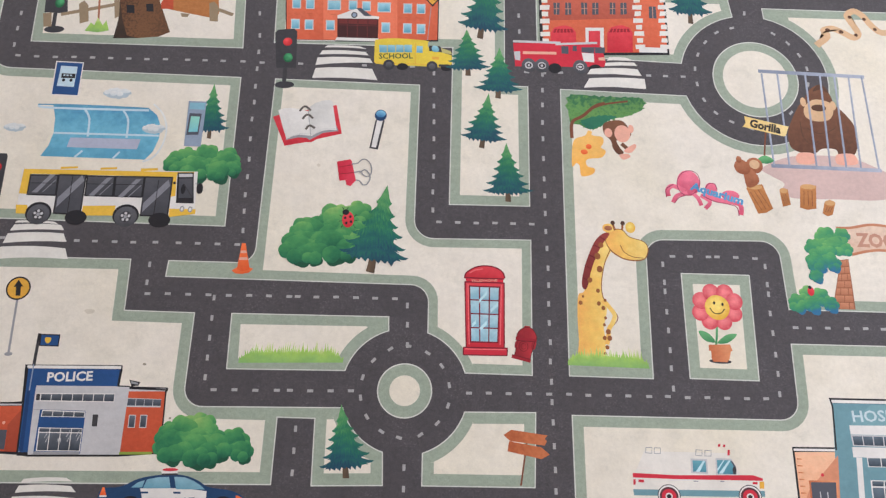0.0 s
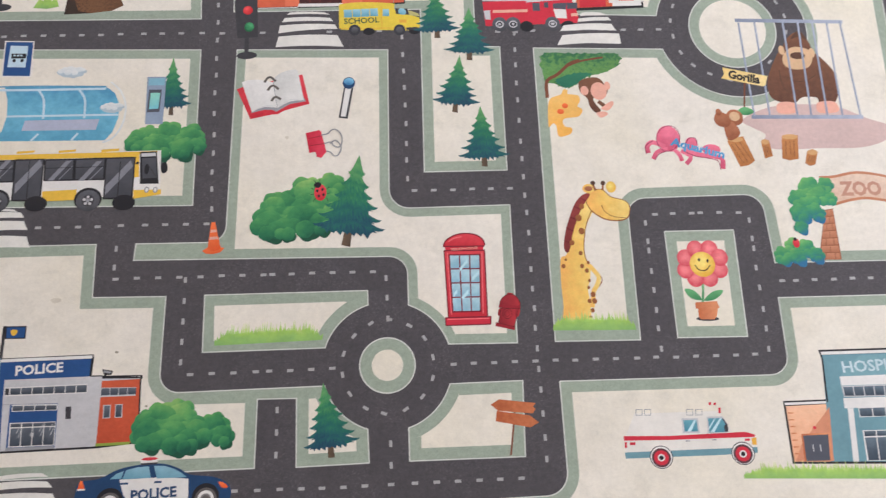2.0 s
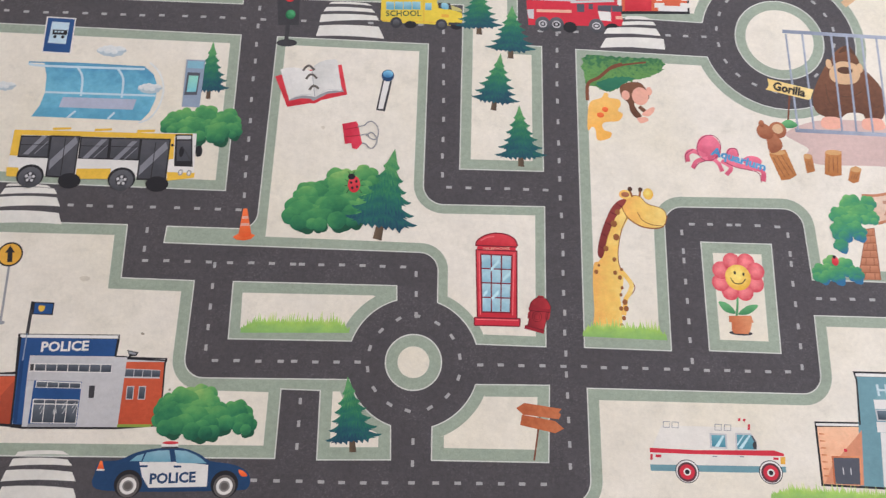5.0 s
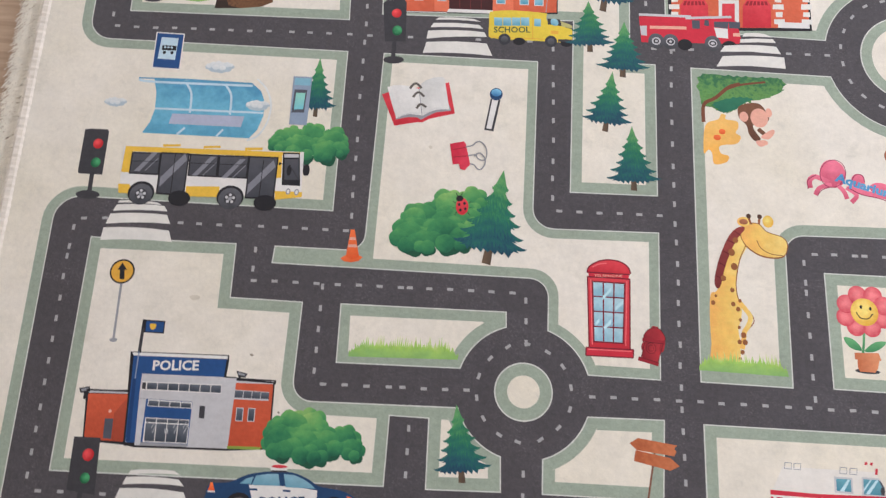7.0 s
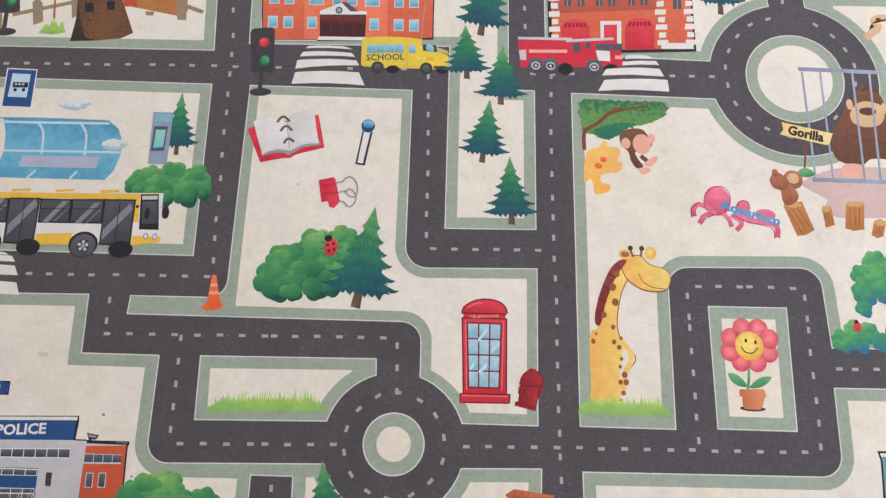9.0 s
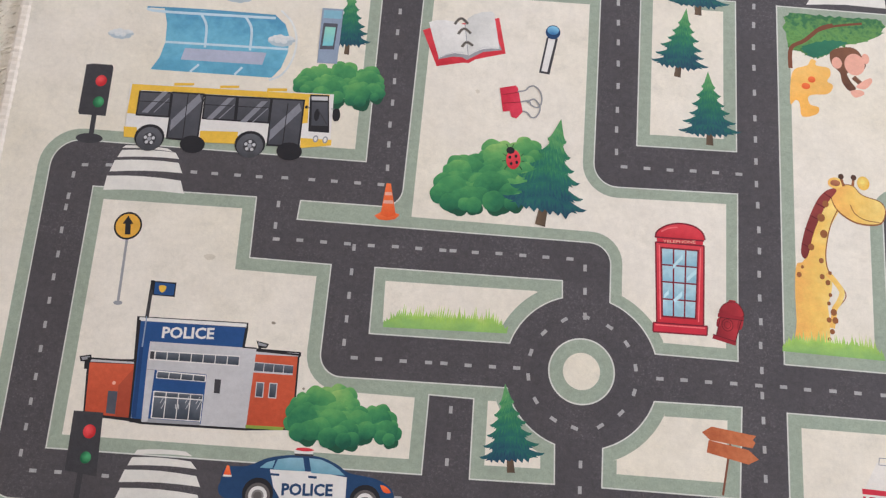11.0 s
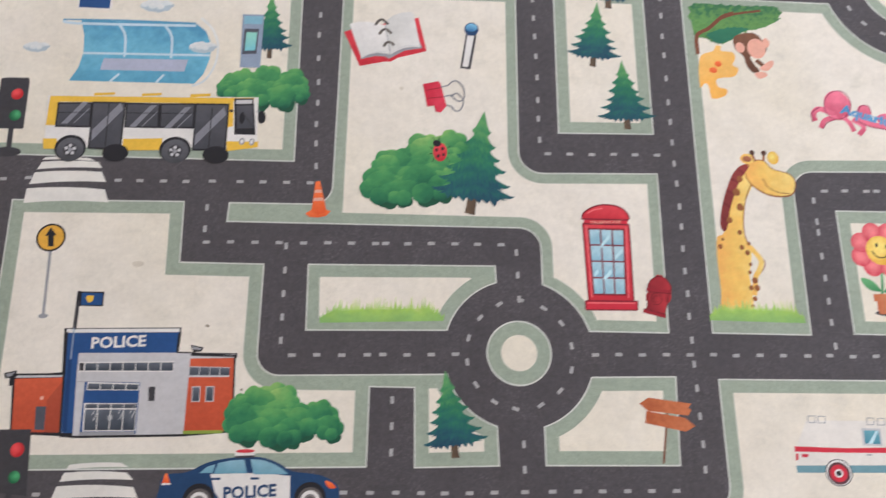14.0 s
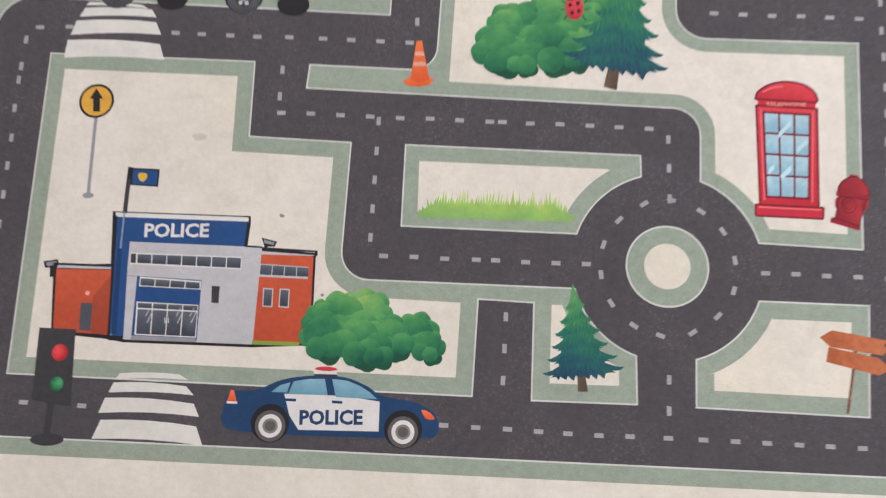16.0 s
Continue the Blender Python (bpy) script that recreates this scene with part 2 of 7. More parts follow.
ramp.color_ramp.elements[1].position, ramp.color_ramp.elements[1].color = 0.85, lin((196, 169, 144))
links.new(mixv.outputs[0], ramp.inputs[0]), links.new(ramp.outputs[0], bsdf.inputs["Base Color"])
bsdf.inputs["Roughness"].default_value = 0.42
bp = nodes.new("ShaderNodeBump")
bp.inputs["Strength"].default_value, bp.inputs["Distance"].default_value = 0.25, 0.0005
links.new(grain.outputs[0], bp.inputs["Height"]), links.new(bp.outputs[0], bsdf.inputs["Normal"])
OAK = m

m, t, nodes, links, bsdf = node_mat("wall_paint")
geo = nodes.new("ShaderNodeNewGeometry").outputs["Position"]
orange = noise_node(t, geo, 120, 3.0)
c = nodes.new("ShaderNodeMixRGB")
c.inputs[1].default_value, c.inputs[2].default_value = lin((222, 216, 205)), lin((230, 225, 216))
links.new(noise_node(t, geo, 3, 3.0).outputs[0], c.inputs[0]), links.new(c.outputs[0], bsdf.inputs["Base Color"])
bsdf.inputs["Roughness"].default_value = 0.8
bp = nodes.new("ShaderNodeBump")
bp.inputs["Strength"].default_value, bp.inputs["Distance"].default_value = 0.15, 0.001
links.new(orange.outputs[0], bp.inputs["Height"]), links.new(bp.outputs[0], bsdf.inputs["Normal"])
WALL = m


def box_mesh(x0, y0, z0, x1, y1, z1, bevel=0.0):
    bm = bmesh.new()
    bmesh.ops.create_cube(bm, size=1)
    bmesh.ops.scale(bm, vec=(x1 - x0, y1 - y0, z1 - z0), verts=bm.verts)
    if bevel:
        bmesh.ops.bevel(bm, geom=bm.edges[:], offset=bevel, segments=2, affect="EDGES", profile=0.6)
    mesh = bpy.data.meshes.new("block")
    bm.to_mesh(mesh)
    bm.free()
    return mesh, ((x0 + x1) / 2, (y0 + y1) / 2, (z0 + z1) / 2)


def block(name, x0, y0, z0, x1, y1, z1, material, parent=None, bevel=0.0):
    mesh, at = box_mesh(x0, y0, z0, x1, y1, z1, bevel)
    return part(name, mesh, material, parent, "", at)


FLOOR_Z = -0.007
W, E_, S, N, H = -3.4, 3.6, -3.2, 2.8, 2.5
floor = block("floor", W - 0.1, S - 0.1, FLOOR_Z - 0.10, E_ + 0.1, N + 0.1, FLOOR_Z - 0.012, OAK)
tagged(floor, "warm brown oak laminate floor under the rug", "floor", kind="structure")
ceiling = block("ceiling", W - 0.1, S - 0.1, H, E_ + 0.1, N + 0.1, H + 0.1, WALL)
tagged(ceiling, "plain off-white painted ceiling", "ceiling", kind="structure")


def wall_with_window(name, along, at, lo, hi, w0, w1, z0, z1, thick):
    """A wall along x or y with a window opening cut through, as one mesh."""
    bm = bmesh.new()
    for a, b, c, d in ((lo, w0, FLOOR_Z - 0.012, H), (w1, hi, FLOOR_Z - 0.012, H), (w0, w1, FLOOR_Z - 0.012, z0), (w0, w1, z1, H)):
        r = bmesh.ops.create_cube(bm, size=1)["verts"]
        size = (b - a, thick, d - c) if along == "x" else (thick, b - a, d - c)
        mid = ((a + b) / 2, at, (c + d) / 2) if along == "x" else (at, (a + b) / 2, (c + d) / 2)
        bmesh.ops.scale(bm, vec=size, verts=r)
        bmesh.ops.translate(bm, vec=mid, verts=r)
    mesh = bpy.data.meshes.new(name)
    bm.to_mesh(mesh)
    bm.free()
    ob = part(name, mesh, WALL, None)
    return tagged(ob, "plain off-white painted room wall", "wall", kind="structure")


wall_with_window("wall_east", "y", E_ + 0.05, S, N, -1.2, 1.4, 0.62, 2.28, 0.1)
# the north opening is made up, to seat the fill lamp
wall_with_window("wall_north", "x", N + 0.05, W - 0.1, E_ + 0.1, -1.25, 0.65, 0.75, 2.15, 0.1)
tagged(block("wall_west", W - 0.1, S, FLOOR_Z - 0.012, W, N, H, WALL), "plain off-white painted room wall", "wall", kind="structure")
tagged(block("wall_south", W - 0.1, S - 0.1, FLOOR_Z - 0.012, E_ + 0.1, S, H, WALL), "plain off-white painted room wall", "wall", kind="structure")

# the rug: a thin padded sheet with soft edges, its face at height 0
LEFT, RIGHT, LOW, TOP = -692, 900, -330, 672


def left_edge(y):
    """The rug's short side runs a little askew."""
    return -671 - 0.0405 * y


bm = bmesh.new()
bmesh.ops.create_cube(bm, size=1)
bmesh.ops.scale(bm, vec=((RIGHT - LEFT) / 1000, (TOP - LOW) / 1000, 0.007), verts=bm.verts)
bmesh.ops.bevel(bm, geom=bm.edges[:], offset=0.0026, segments=3, affect="EDGES", profile=0.5)
for v in bm.verts:
    if v.co.x < 0:
        v.co.x += (left_edge(v.co.y * 1000 + (LOW + TOP) / 2) - LEFT) / 1000
    if v.co.y < 0:
        v.co.y += 0.0205 * (v.co.x * 1000 + (LEFT + RIGHT) / 2) / 1000
mesh = bpy.data.meshes.new("rug")
bm.to_mesh(mesh)
bm.free()
RUG = part("play_rug", mesh, CREAM, None, "", ((LEFT + RIGHT) / 2000, (LOW + TOP) / 2000, -0.0035))
tagged(RUG, "cream fringed play rug with printed town roads on wooden floor", "rug")
RUG_AT = RUG.location.copy()


# ---- roads: one dark sheet, its grassy edge, and the blocks of land upon it ----
def patch(name, corners, material, label=""):
    outline = rounded(corners)
    mesh, at = flat(outline, layer(outline) * STEP)
    return part(name, mesh, material, RUG, label, at)


RING = (24, -98)
CIRCUS = (539, 396, 113.5)
ROADS = [(-620, 578, 30), (832, 600, 30), (812, -14, 30), (543, -17), (542, -119, 25), (242, -122), (244, -260, 27), (-590, -283, 24),
         (-605, 120, 32), (-235, 121), (-240, 361), (-611, 361, 32)]
patch("printed_verge", grown(ROADS, 15), VERGE, "sage green printed roadside strip")
patch("edge_line", grown(ROADS, 1.4), PAINT, "thin white printed kerb line")
patch("printed_road", ROADS, ASPHALT, "charcoal printed road network")
LAND = {
    "mill": [(-561, 407), (-243, 411), (-251, 536), (-568, 531)],
    "school": [(-198, 423), (74, 428), (75, 167), (191, 169), (190, 366), (155, 366), (154, 542), (-203, 536)],
    "fire": [(204, 422)] + arc(CIRCUS[0], CIRCUS[1], CIRCUS[2], 169, 102) + [(510, 547), (203, 542)],
    "book": [(-190, 361), (27, 361), (28, 115, 27), (192, 119), (192, -73)] + arc(*RING, 82, 17.8, 70.8)
            + [(50, 46, 24), (-307, 45), (-306, 69), (-190, 70, 22)],
    "garden": [(-212, -2), (-1, 1)] + arc(*RING, 82, 107, 163.7) + [(-210, -78)],
    "police": [(-549, 66), (-356, 69), (-353, -3), (-260, -3), (-259, -127, 24)] + arc(*RING, 82, 197, 253)
              + [(2, -218), (-88, -221), (-90, -138), (-137, -138), (-137, -221), (-540, -230)],
    "sign": [(196, -120), (194, -215), (50, -217)] + arc(*RING, 82, -72, -17.3),
    "zoo": [(238, 364)] + arc(*CIRCUS, 197.5, 437, 30) + [(563, 527), (784, 530), (764, 32), (546, 30), (542, 130, 25), (354, 125, 25),
            (353, -72), (240, -72)],
    "flower": [(400, 78), (497, 79), (495, -70), (401, -70)],
}
PLOT = dict(LAND)
PLOT["book"] = LAND["book"][:-3] + [(-190, 46)]
PLOT["police"] = [(-549, 66), (-356, 69), (-353, -3), (-260, -3), (-259, -127, 24), (-137, -126), (-137, -221), (-540, -230)]
PLOT["garden"] = grown([(-198, -17), (-31, -14)] + arc(*RING, 98, 122, 158) + [(-196, -63)], 15.5)
PLOT["zoo"] = LAND["zoo"][:1] + arc(*CIRCUS, 197.5, 423, 30) + [(587, 527)] + LAND["zoo"][-7:]
PLOT["fir"] = [(-90, -123)] + arc(*RING, 82, 197, 253) + [(2, -218), (-88, -221)]
for name, corners in LAND.items():
    patch("edge_line", corners, PAINT)
    patch("printed_verge", grown(corners, -1.4), VERGE)
for name, corners in PLOT.items():
    patch("printed_land", grown(corners, -13.5 if name == "book" else -15.5), CREAM, "cream printed plot beside the roads")
for (cx, cy), r in ((RING, 36), ((540, 396), 66.5)):
    patch("edge_line", ellipse_line(cx, cy, r, r, 0, 48), PAINT)
    patch("printed_verge", ellipse_line(cx, cy, r - 1.6, r - 1.6, 0, 48), VERGE, "round printed traffic island")
    patch("printed_land", ellipse_line(cx, cy, r - 16, r - 16, 0, 48), CREAM)

# ---- the printed town ----
INK = cloth(63, 61, 65, 0.12)
BLACK = cloth(38, 36, 40)
CHALK = cloth(224, 220, 213, 0.05)
WHITE = cloth(226, 222, 218, 0.04)
GREY = cloth(150, 150, 154)
PALE = cloth(196, 194, 196)
SIGNAL_RED = airbrush((236, 84, 86), (196, 36, 44), 0.35, 0.65, 0.6)
SIGNAL_GREEN = airbrush((80, 168, 112), (24, 96, 60), 0.65, 0.65, 0.6)
BLUE = cloth(38, 78, 132)
NAVY = cloth(34, 66, 104)
GLASS = shaded((60, 66, 76), (98, 104, 114))
SKYGLASS = shaded((96, 160, 184), (160, 206, 220))
BRICK = shaded((188, 78, 50), (206, 92, 62), size=200)
SALMON = shaded((226, 116, 84), (236, 130, 98), size=120)
RUST = shaded((208, 96, 66), (222, 116, 84), size=120)
MAROON = cloth(112, 46, 44)
RED = shaded((198, 44, 58), (222, 70, 80))
DEEPRED = cloth(150, 34, 46)
CRIMSON = cloth(206, 48, 66)
YELLOW = cloth(232, 186, 70)
BUSYELLOW = cloth(226, 198, 70)
ORANGE = shaded((226, 92, 44), (244, 122, 70))
AMBER = cloth(224, 168, 66)
THATCH = shaded((84, 56, 38), (120, 82, 54), (98, 66, 44), axis="X", size=260, grain=0.4)
STRAW = shaded((176, 112, 62), (192, 130, 78), size=160)
BARK = shaded((108, 88, 70), (84, 68, 56), axis="X")
PLANKWOOD = shaded((176, 92, 56), (198, 116, 76), axis="X", size=160)
FENCE = cloth(150, 130, 104)
TEAL = cloth(110, 150, 160)
PEACH = shaded((226, 164, 128), (240, 188, 154), size=120)
PINK = cloth(230, 170, 150)
TAN = cloth(216, 178, 140)
FUR = shaded((98, 62, 46), (126, 84, 62), size=120)
CINNAMON = shaded((150, 88, 60), (182, 116, 84), size=120)
GIRAFFE = shaded((236, 178, 96), (240, 196, 104), (242, 212, 128), axis="X")
SPOT = cloth(150, 92, 54)
MANE = shaded((118, 44, 44), (146, 62, 58))
TIGER = shaded((240, 176, 84), (244, 192, 110))
OCTOPUS = shaded((206, 84, 112), (236, 124, 148))
PLUM = cloth(150, 50, 80)
STAIN = cloth(150, 140, 124)
SMUDGE = cloth(214, 204, 188, 0.06)
LILAC = cloth(206, 178, 172)
STEEL = shaded((134, 142, 160), (172, 178, 194), axis="X")
PETAL = airbrush((240, 132, 136), (208, 66, 82), 0.5, 0.55, 0.62)
SUNNY = airbrush((248, 222, 124), (232, 176, 66), 0.45, 0.6, 0.6)
POT = shaded((190, 104, 66), (222, 146, 104), axis="X")
LEAFY = shaded((60, 132, 84), (112, 178, 120))
AMBGLASS = shaded((72, 132, 150), (104, 164, 178))
TYREPLUM = cloth(96, 56, 62)
PEACHSHADE = cloth(210, 140, 108)
BRICKSHADE = shaded((164, 68, 46), (178, 80, 56), size=200)
CLOUDSHADE = cloth(178, 192, 200)
TYREGREY = cloth(98, 92, 90)
HUBGREY = cloth(134, 130, 128)
FRAMEBLUE = cloth(206, 200, 200)
MAROONSOFT = cloth(196, 92, 64)
HOODGREY = cloth(190, 182, 120)
GREENINK = cloth(52, 84, 66)
CLOUD = shaded((206, 212, 214), (226, 226, 224))
POOL = shaded((92, 160, 190), (112, 180, 206), (84, 150, 184))


def ramp_of(t, src, stops):
    """A colour ramp through the stops, evenly spaced."""
    ramp = t.nodes.new("ShaderNodeValToRGB")
    els = ramp.color_ramp.elements
    for i, c in enumerate(stops):
        p = i / (len(stops) - 1)
        e = els[0] if i == 0 else els[-1] if i == len(stops) - 1 else els.new(p)
        e.position, e.color = p, lin(c)
    t.links.new(src, ramp.inputs[0])
    return ramp.outputs[0]


def sum_of(t, *terms):
    """Terms (socket, factor) added up."""
    total = None
    for src, factor in terms:
        n = t.nodes.new("ShaderNodeMath")
        n.operation = "MULTIPLY_ADD"
        n.inputs[1].default_value, n.inputs[2].default_value = factor, 0.0
        t.links.new(src, n.inputs[0])
        if total:
            t.links.new(total, n.inputs[2])
        total = n.outputs[0]
    return total


def leaf_mass(*stops):
    """Foliage painted in soft rounded puffs, paler towards the top of the bush and of each puff."""
    m, t, nodes, links, bsdf = node_mat("painted_leaf_cloth")
    sep, puff = nodes.new("ShaderNodeSeparateXYZ"), nodes.new("ShaderNodeSeparateXYZ")
    links.new(nodes.new("ShaderNodeTexCoord").outputs["Generated"], sep.inputs[0])
    spots = nodes.new("ShaderNodeUVMap")
    spots.uv_map = "puff"
    links.new(spots.outputs[0], puff.inputs[0])
    info = nodes.new("ShaderNodeNewGeometry")
    f = sum_of(t, (sep.outputs["Y"], 0.42), (span(t, puff.outputs["Y"], -0.08, 0.30, -1.0, 1.0), 1.0), (puff.outputs["X"], -0.07), (info.outputs["Random Per Island"], 0.18),
               (span(t, noise_node(t, info.outputs["Position"], 22, 3.0).outputs[0], -0.20, 0.20), 1.0),
               (span(t, noise_node(t, info.outputs["Position"], 150, 3.0).outputs[0], -0.05, 0.05), 1.0))
    cloth_finish(t, bsdf, ramp_of(t, f, stops))
    return m


def fir_mass(*stops):
    """Fir needles painted in strokes that fan out from the tip, in ragged tiers."""
    m, t, nodes, links, bsdf = node_mat("painted_fir_cloth")
    sep = nodes.new("ShaderNodeSeparateXYZ")
    links.new(nodes.new("ShaderNodeTexCoord").outputs["Generated"], sep.inputs[0])
    geo = nodes.new("ShaderNodeNewGeometry").outputs["Position"]

    def calc(op, a, b):
        n = nodes.new("ShaderNodeMath")
        n.operation = op
        for k, v in enumerate((a, b)):
            if isinstance(v, (int, float)):
                n.inputs[k].default_value = v
            elif v:
                links.new(v, n.inputs[k])
        return n.outputs[0]
    u = calc("DIVIDE", calc("SUBTRACT", sep.outputs["X"], 0.5), calc("SUBTRACT", 1.12, sep.outputs["Y"]))
    fan = nodes.new("ShaderNodeCombineXYZ")
    links.new(calc("MULTIPLY", u, 16.0), fan.inputs[0]), links.new(calc("MULTIPLY", sep.outputs["Y"], 5.0), fan.inputs[1])
    strokes = noise_node(t, fan.outputs[0], 2.2, 3.0, 0.6)
    tier = calc("FRACT", sum_of(t, (sep.outputs["Y"], 6.5), (calc("ABSOLUTE", u, 0), 1.1), (strokes.outputs[0], 1.3)), 0)
    f = sum_of(t, (sep.outputs["Y"], 0.92), (span(t, strokes.outputs[0], -0.14, 0.16), 1.0), (tier, 0.16), (span(t, noise_node(t, geo, 30, 2.0).outputs[0], -0.12, 0.08), 1.0))
    cloth_finish(t, bsdf, ramp_of(t, f, stops))
    return m


LEAF = (cloth(34, 84, 62), leaf_mass((30, 90, 70), (46, 118, 80), (72, 144, 88), (104, 166, 96), (150, 190, 110)))
BLUELEAF = (cloth(50, 110, 150), leaf_mass((48, 108, 150), (52, 128, 112), (70, 148, 100), (98, 166, 100), (134, 186, 112)))
FIR = fir_mass((34, 68, 92), (36, 88, 98), (38, 104, 94), (48, 122, 88), (82, 148, 94), (110, 166, 104))
GRASS = shaded((134, 178, 100), (164, 202, 98), (214, 222, 148))


def cells(d, name, material, a, b, c, e, cols, rows, gx, gy):
    """Panes in rows and columns within a four-cornered field, with bars between them."""
    a, b, c, e = (Vector(p) for p in (a, b, c, e))

    def spot(u, v):
        p = a.lerp(b, u).lerp(e.lerp(c, u), v)
        return (p.x, p.y)
    for i in range(cols):
        for j in range(rows):
            u0, u1 = (i + gx / 2) / cols, (i + 1 - gx / 2) / cols
            v0, v1 = (j + gy / 2) / rows, (j + 1 - gy / 2) / rows
            d.poly(name, material, spot(u0, v0), spot(u1, v0), spot(u1, v1), spot(u0, v1))


def fir_tree(tx, ty, bx, by, half, seed):
    """A fir: a trunk and a ragged crown of drooping tiers with upturned tips."""
    rng = random.Random(seed)
    tip, foot = Vector((tx, ty)), Vector((bx, by))
    up = tip - foot
    high = up.length
    up /= high
    side = Vector((up.y, -up.x))
    d = Drawing("fir_tree", "dark green fir tree with a brown trunk")

    def spot(s, h):
        p = foot + side * s + up * h
        return (p.x, p.y)
    d.poly("trunk", BARK, spot(-half * 0.14, 0), spot(half * 0.11, -high * 0.01), spot(half * 0.08, high * 0.3), spot(-half * 0.09, high * 0.3))
    tiers = 6
    edge = {}
    for sg in (-1, 1):
        pts = []
        for k in range(tiers):
            f = (k + 1) / tiers
            w = half * (f ** 0.88) * rng.uniform(0.94, 1.08) + half * 0.04
            h = high * (0.87 - 0.68 * f ** 0.92 + 0.05 * (1 - f)) + high * rng.uniform(-0.012, 0.012)
            pts += [(w * 0.56, h + high * 0.060), (w * 0.72, h + high * 0.032), (w * 0.88, h + high * 0.012), (w * 1.0, h + high * 0.010), (w * 0.93, h - high * 0.012),
                    (w * 0.82, h - high * 0.022), (w * 0.72, h - high * 0.018), (w * 0.80, h - high * 0.040), (w * 0.66, h - high * 0.034)]
        edge[sg] = pts
    skirt = []
    for k in range(7):
        q = 1 - 2 * k / 6
        skirt += [((q + 0.05) * half * 0.58, high * 0.145), ((q - 0.03) * half * 0.58, high * (0.105 + rng.uniform(-0.015, 0.02)))]
    crown = [(0, high)] + edge[1] + skirt + [(-x, y) for x, y in reversed(edge[-1])]
    d.put("crown", [spot(*p) for p in crown], FIR)


def clump_line(x, y, r, lobes, turn, depth=0.16):
    n = lobes * 5
    return [(x + r * (1 - depth + depth * abs(math.sin(lobes * w / 2 + turn))) * math.cos(w), y + r * (1 - depth + depth * abs(math.sin(lobes * w / 2 + turn))) * math.sin(w))
            for w in (2 * math.pi * k / n for k in range(n))]


def bush(label, palette, *circles):
    """A painted bush: dark lobes below, and many overlapping puffs of leaves shaded as one mass."""
    rng = random.Random(len(circles) * 7 + 14)
    deep, mass = palette
    d = Drawing("bush", label)
    foot, head = min(c[1] for c in circles), max(c[1] for c in circles)
    order = sorted(circles, key=lambda c: -c[1])

    def rise(y):
        return (y - foot) / max(head - foot, 1)
    for x, y, r in order:
        if rise(y) < 0.4:
            d.put("shaded_clump", clump_line(x + r * 0.34, y - r * 0.66, r * 0.64, 4, rng.uniform(0, 3)), deep)
    puffs = []
    for x, y, r in order:
        puffs.append((x, y, r * 0.84))
        turn = rng.uniform(0, 6.28)
        for k in range(6):
            w, q = turn + k * 6.28 / 6, r * rng.uniform(0.42, 0.58)
            puffs.append((x + math.cos(w) * r * 0.60, y + math.sin(w) * r * 0.60, q))
    puffs.sort(key=lambda p: -p[1] + p[2] * 0.5)
    every = [(x + i * r, y + j * r) for x, y, r in puffs for i, j in ((-1, -1), (1, 1))]
    base = [layer(every) for _ in range(len(puffs) // 2 + 2)][0]
    xs, ys = [p[0] for p in every], [p[1] for p in every]
    cx, cy = (min(xs) + max(xs)) / 2, (min(ys) + max(ys)) / 2
    verts, faces, local = [], [], []
    for i, (x, y, r) in enumerate(puffs):
        ring = clump_line(0, 0, 1, 5, rng.uniform(0, 3), 0.07)
        faces.append(list(range(len(verts), len(verts) + len(ring))))
        verts += [((x + u * r - cx) / 1000, (y + v * r - cy) / 1000, i * 0.5 * STEP) for u, v in ring]
        local += ring
    mesh = bpy.data.meshes.new("foliage")
    mesh.from_pydata(verts, [], faces)
    spots = mesh.uv_layers.new(name="puff")
    for k, (u, v) in enumerate(local):
        spots.data[k].uv = (u, v)
    ob = part("foliage" if d.root else "bush", mesh, mass, d.root or RUG, "" if d.root else label, (cx / 1000, cy / 1000, base * STEP))
    if d.root:
        ob.location = ob.location - d.root.location
    else:
        d.root = ob


def grass_strip(x0, y0, x1, y1, h, seed):
    """A strip of lawn with pointed blades of uneven height."""
    rng = random.Random(seed)
    d = Drawing("grass_strip", "bright green strip of grass blades")
    a, b = Vector((x0, y0)), Vector((x1, y1))
    u = (b - a).normalized()
    n = max(10, int((b - a).length / 2.4))
    for row in range(2):
        pts = [tuple(a), ]
        for k in range(n):
            f = (k + 0.5) / n
            p = a.lerp(b, f)
            edge = min(1, 6 * f + 0.3, 6 * (1 - f) + 0.3)
            lean = rng.uniform(-2, 2)
            v = a.lerp(b, k / n)
            pts.append((v.x, v.y + h * (0.46 if row == 0 else 0.24) * edge))
            pts.append((p.x + lean, p.y + h * rng.uniform(0.62, 1.0) * edge * (1.0 if row == 0 else 0.66)))
        pts.append(tuple(b))
        d.put("turf", pts, GRASS if row == 0 else LAWN)


LAWN = shaded((136, 180, 106), (170, 206, 102))
AMBERGREEN = cloth(140, 160, 70)
DEEPREDS = shaded((136, 32, 42), (176, 48, 56), axis="X")
PAGE = shaded((214, 212, 208), (230, 226, 222), grain=0.3, size=30)
PINBLUE = shaded((60, 120, 170), (130, 190, 220))
CRIMSONS = shaded((196, 38, 62), (220, 64, 86), axis="X")
BLACKBROWN = cloth(84, 56, 44)
BRANCHLEAF = shaded((74, 122, 66), (104, 152, 84), (56, 110, 74), size=160, grain=0.4)
DEEPLEAFS = shaded((40, 106, 84), (52, 122, 92))
WOODDARK = cloth(122, 72, 52)
LETTERBLUE = shaded((70, 140, 190), (120, 186, 220))
SPOTDARK = cloth(92, 62, 46)
BOARD = shaded((228, 196, 124), (238, 212, 150), axis="X")
PINKWOOD = cloth(190, 140, 120)
PILLAR = cloth(150, 92, 66)
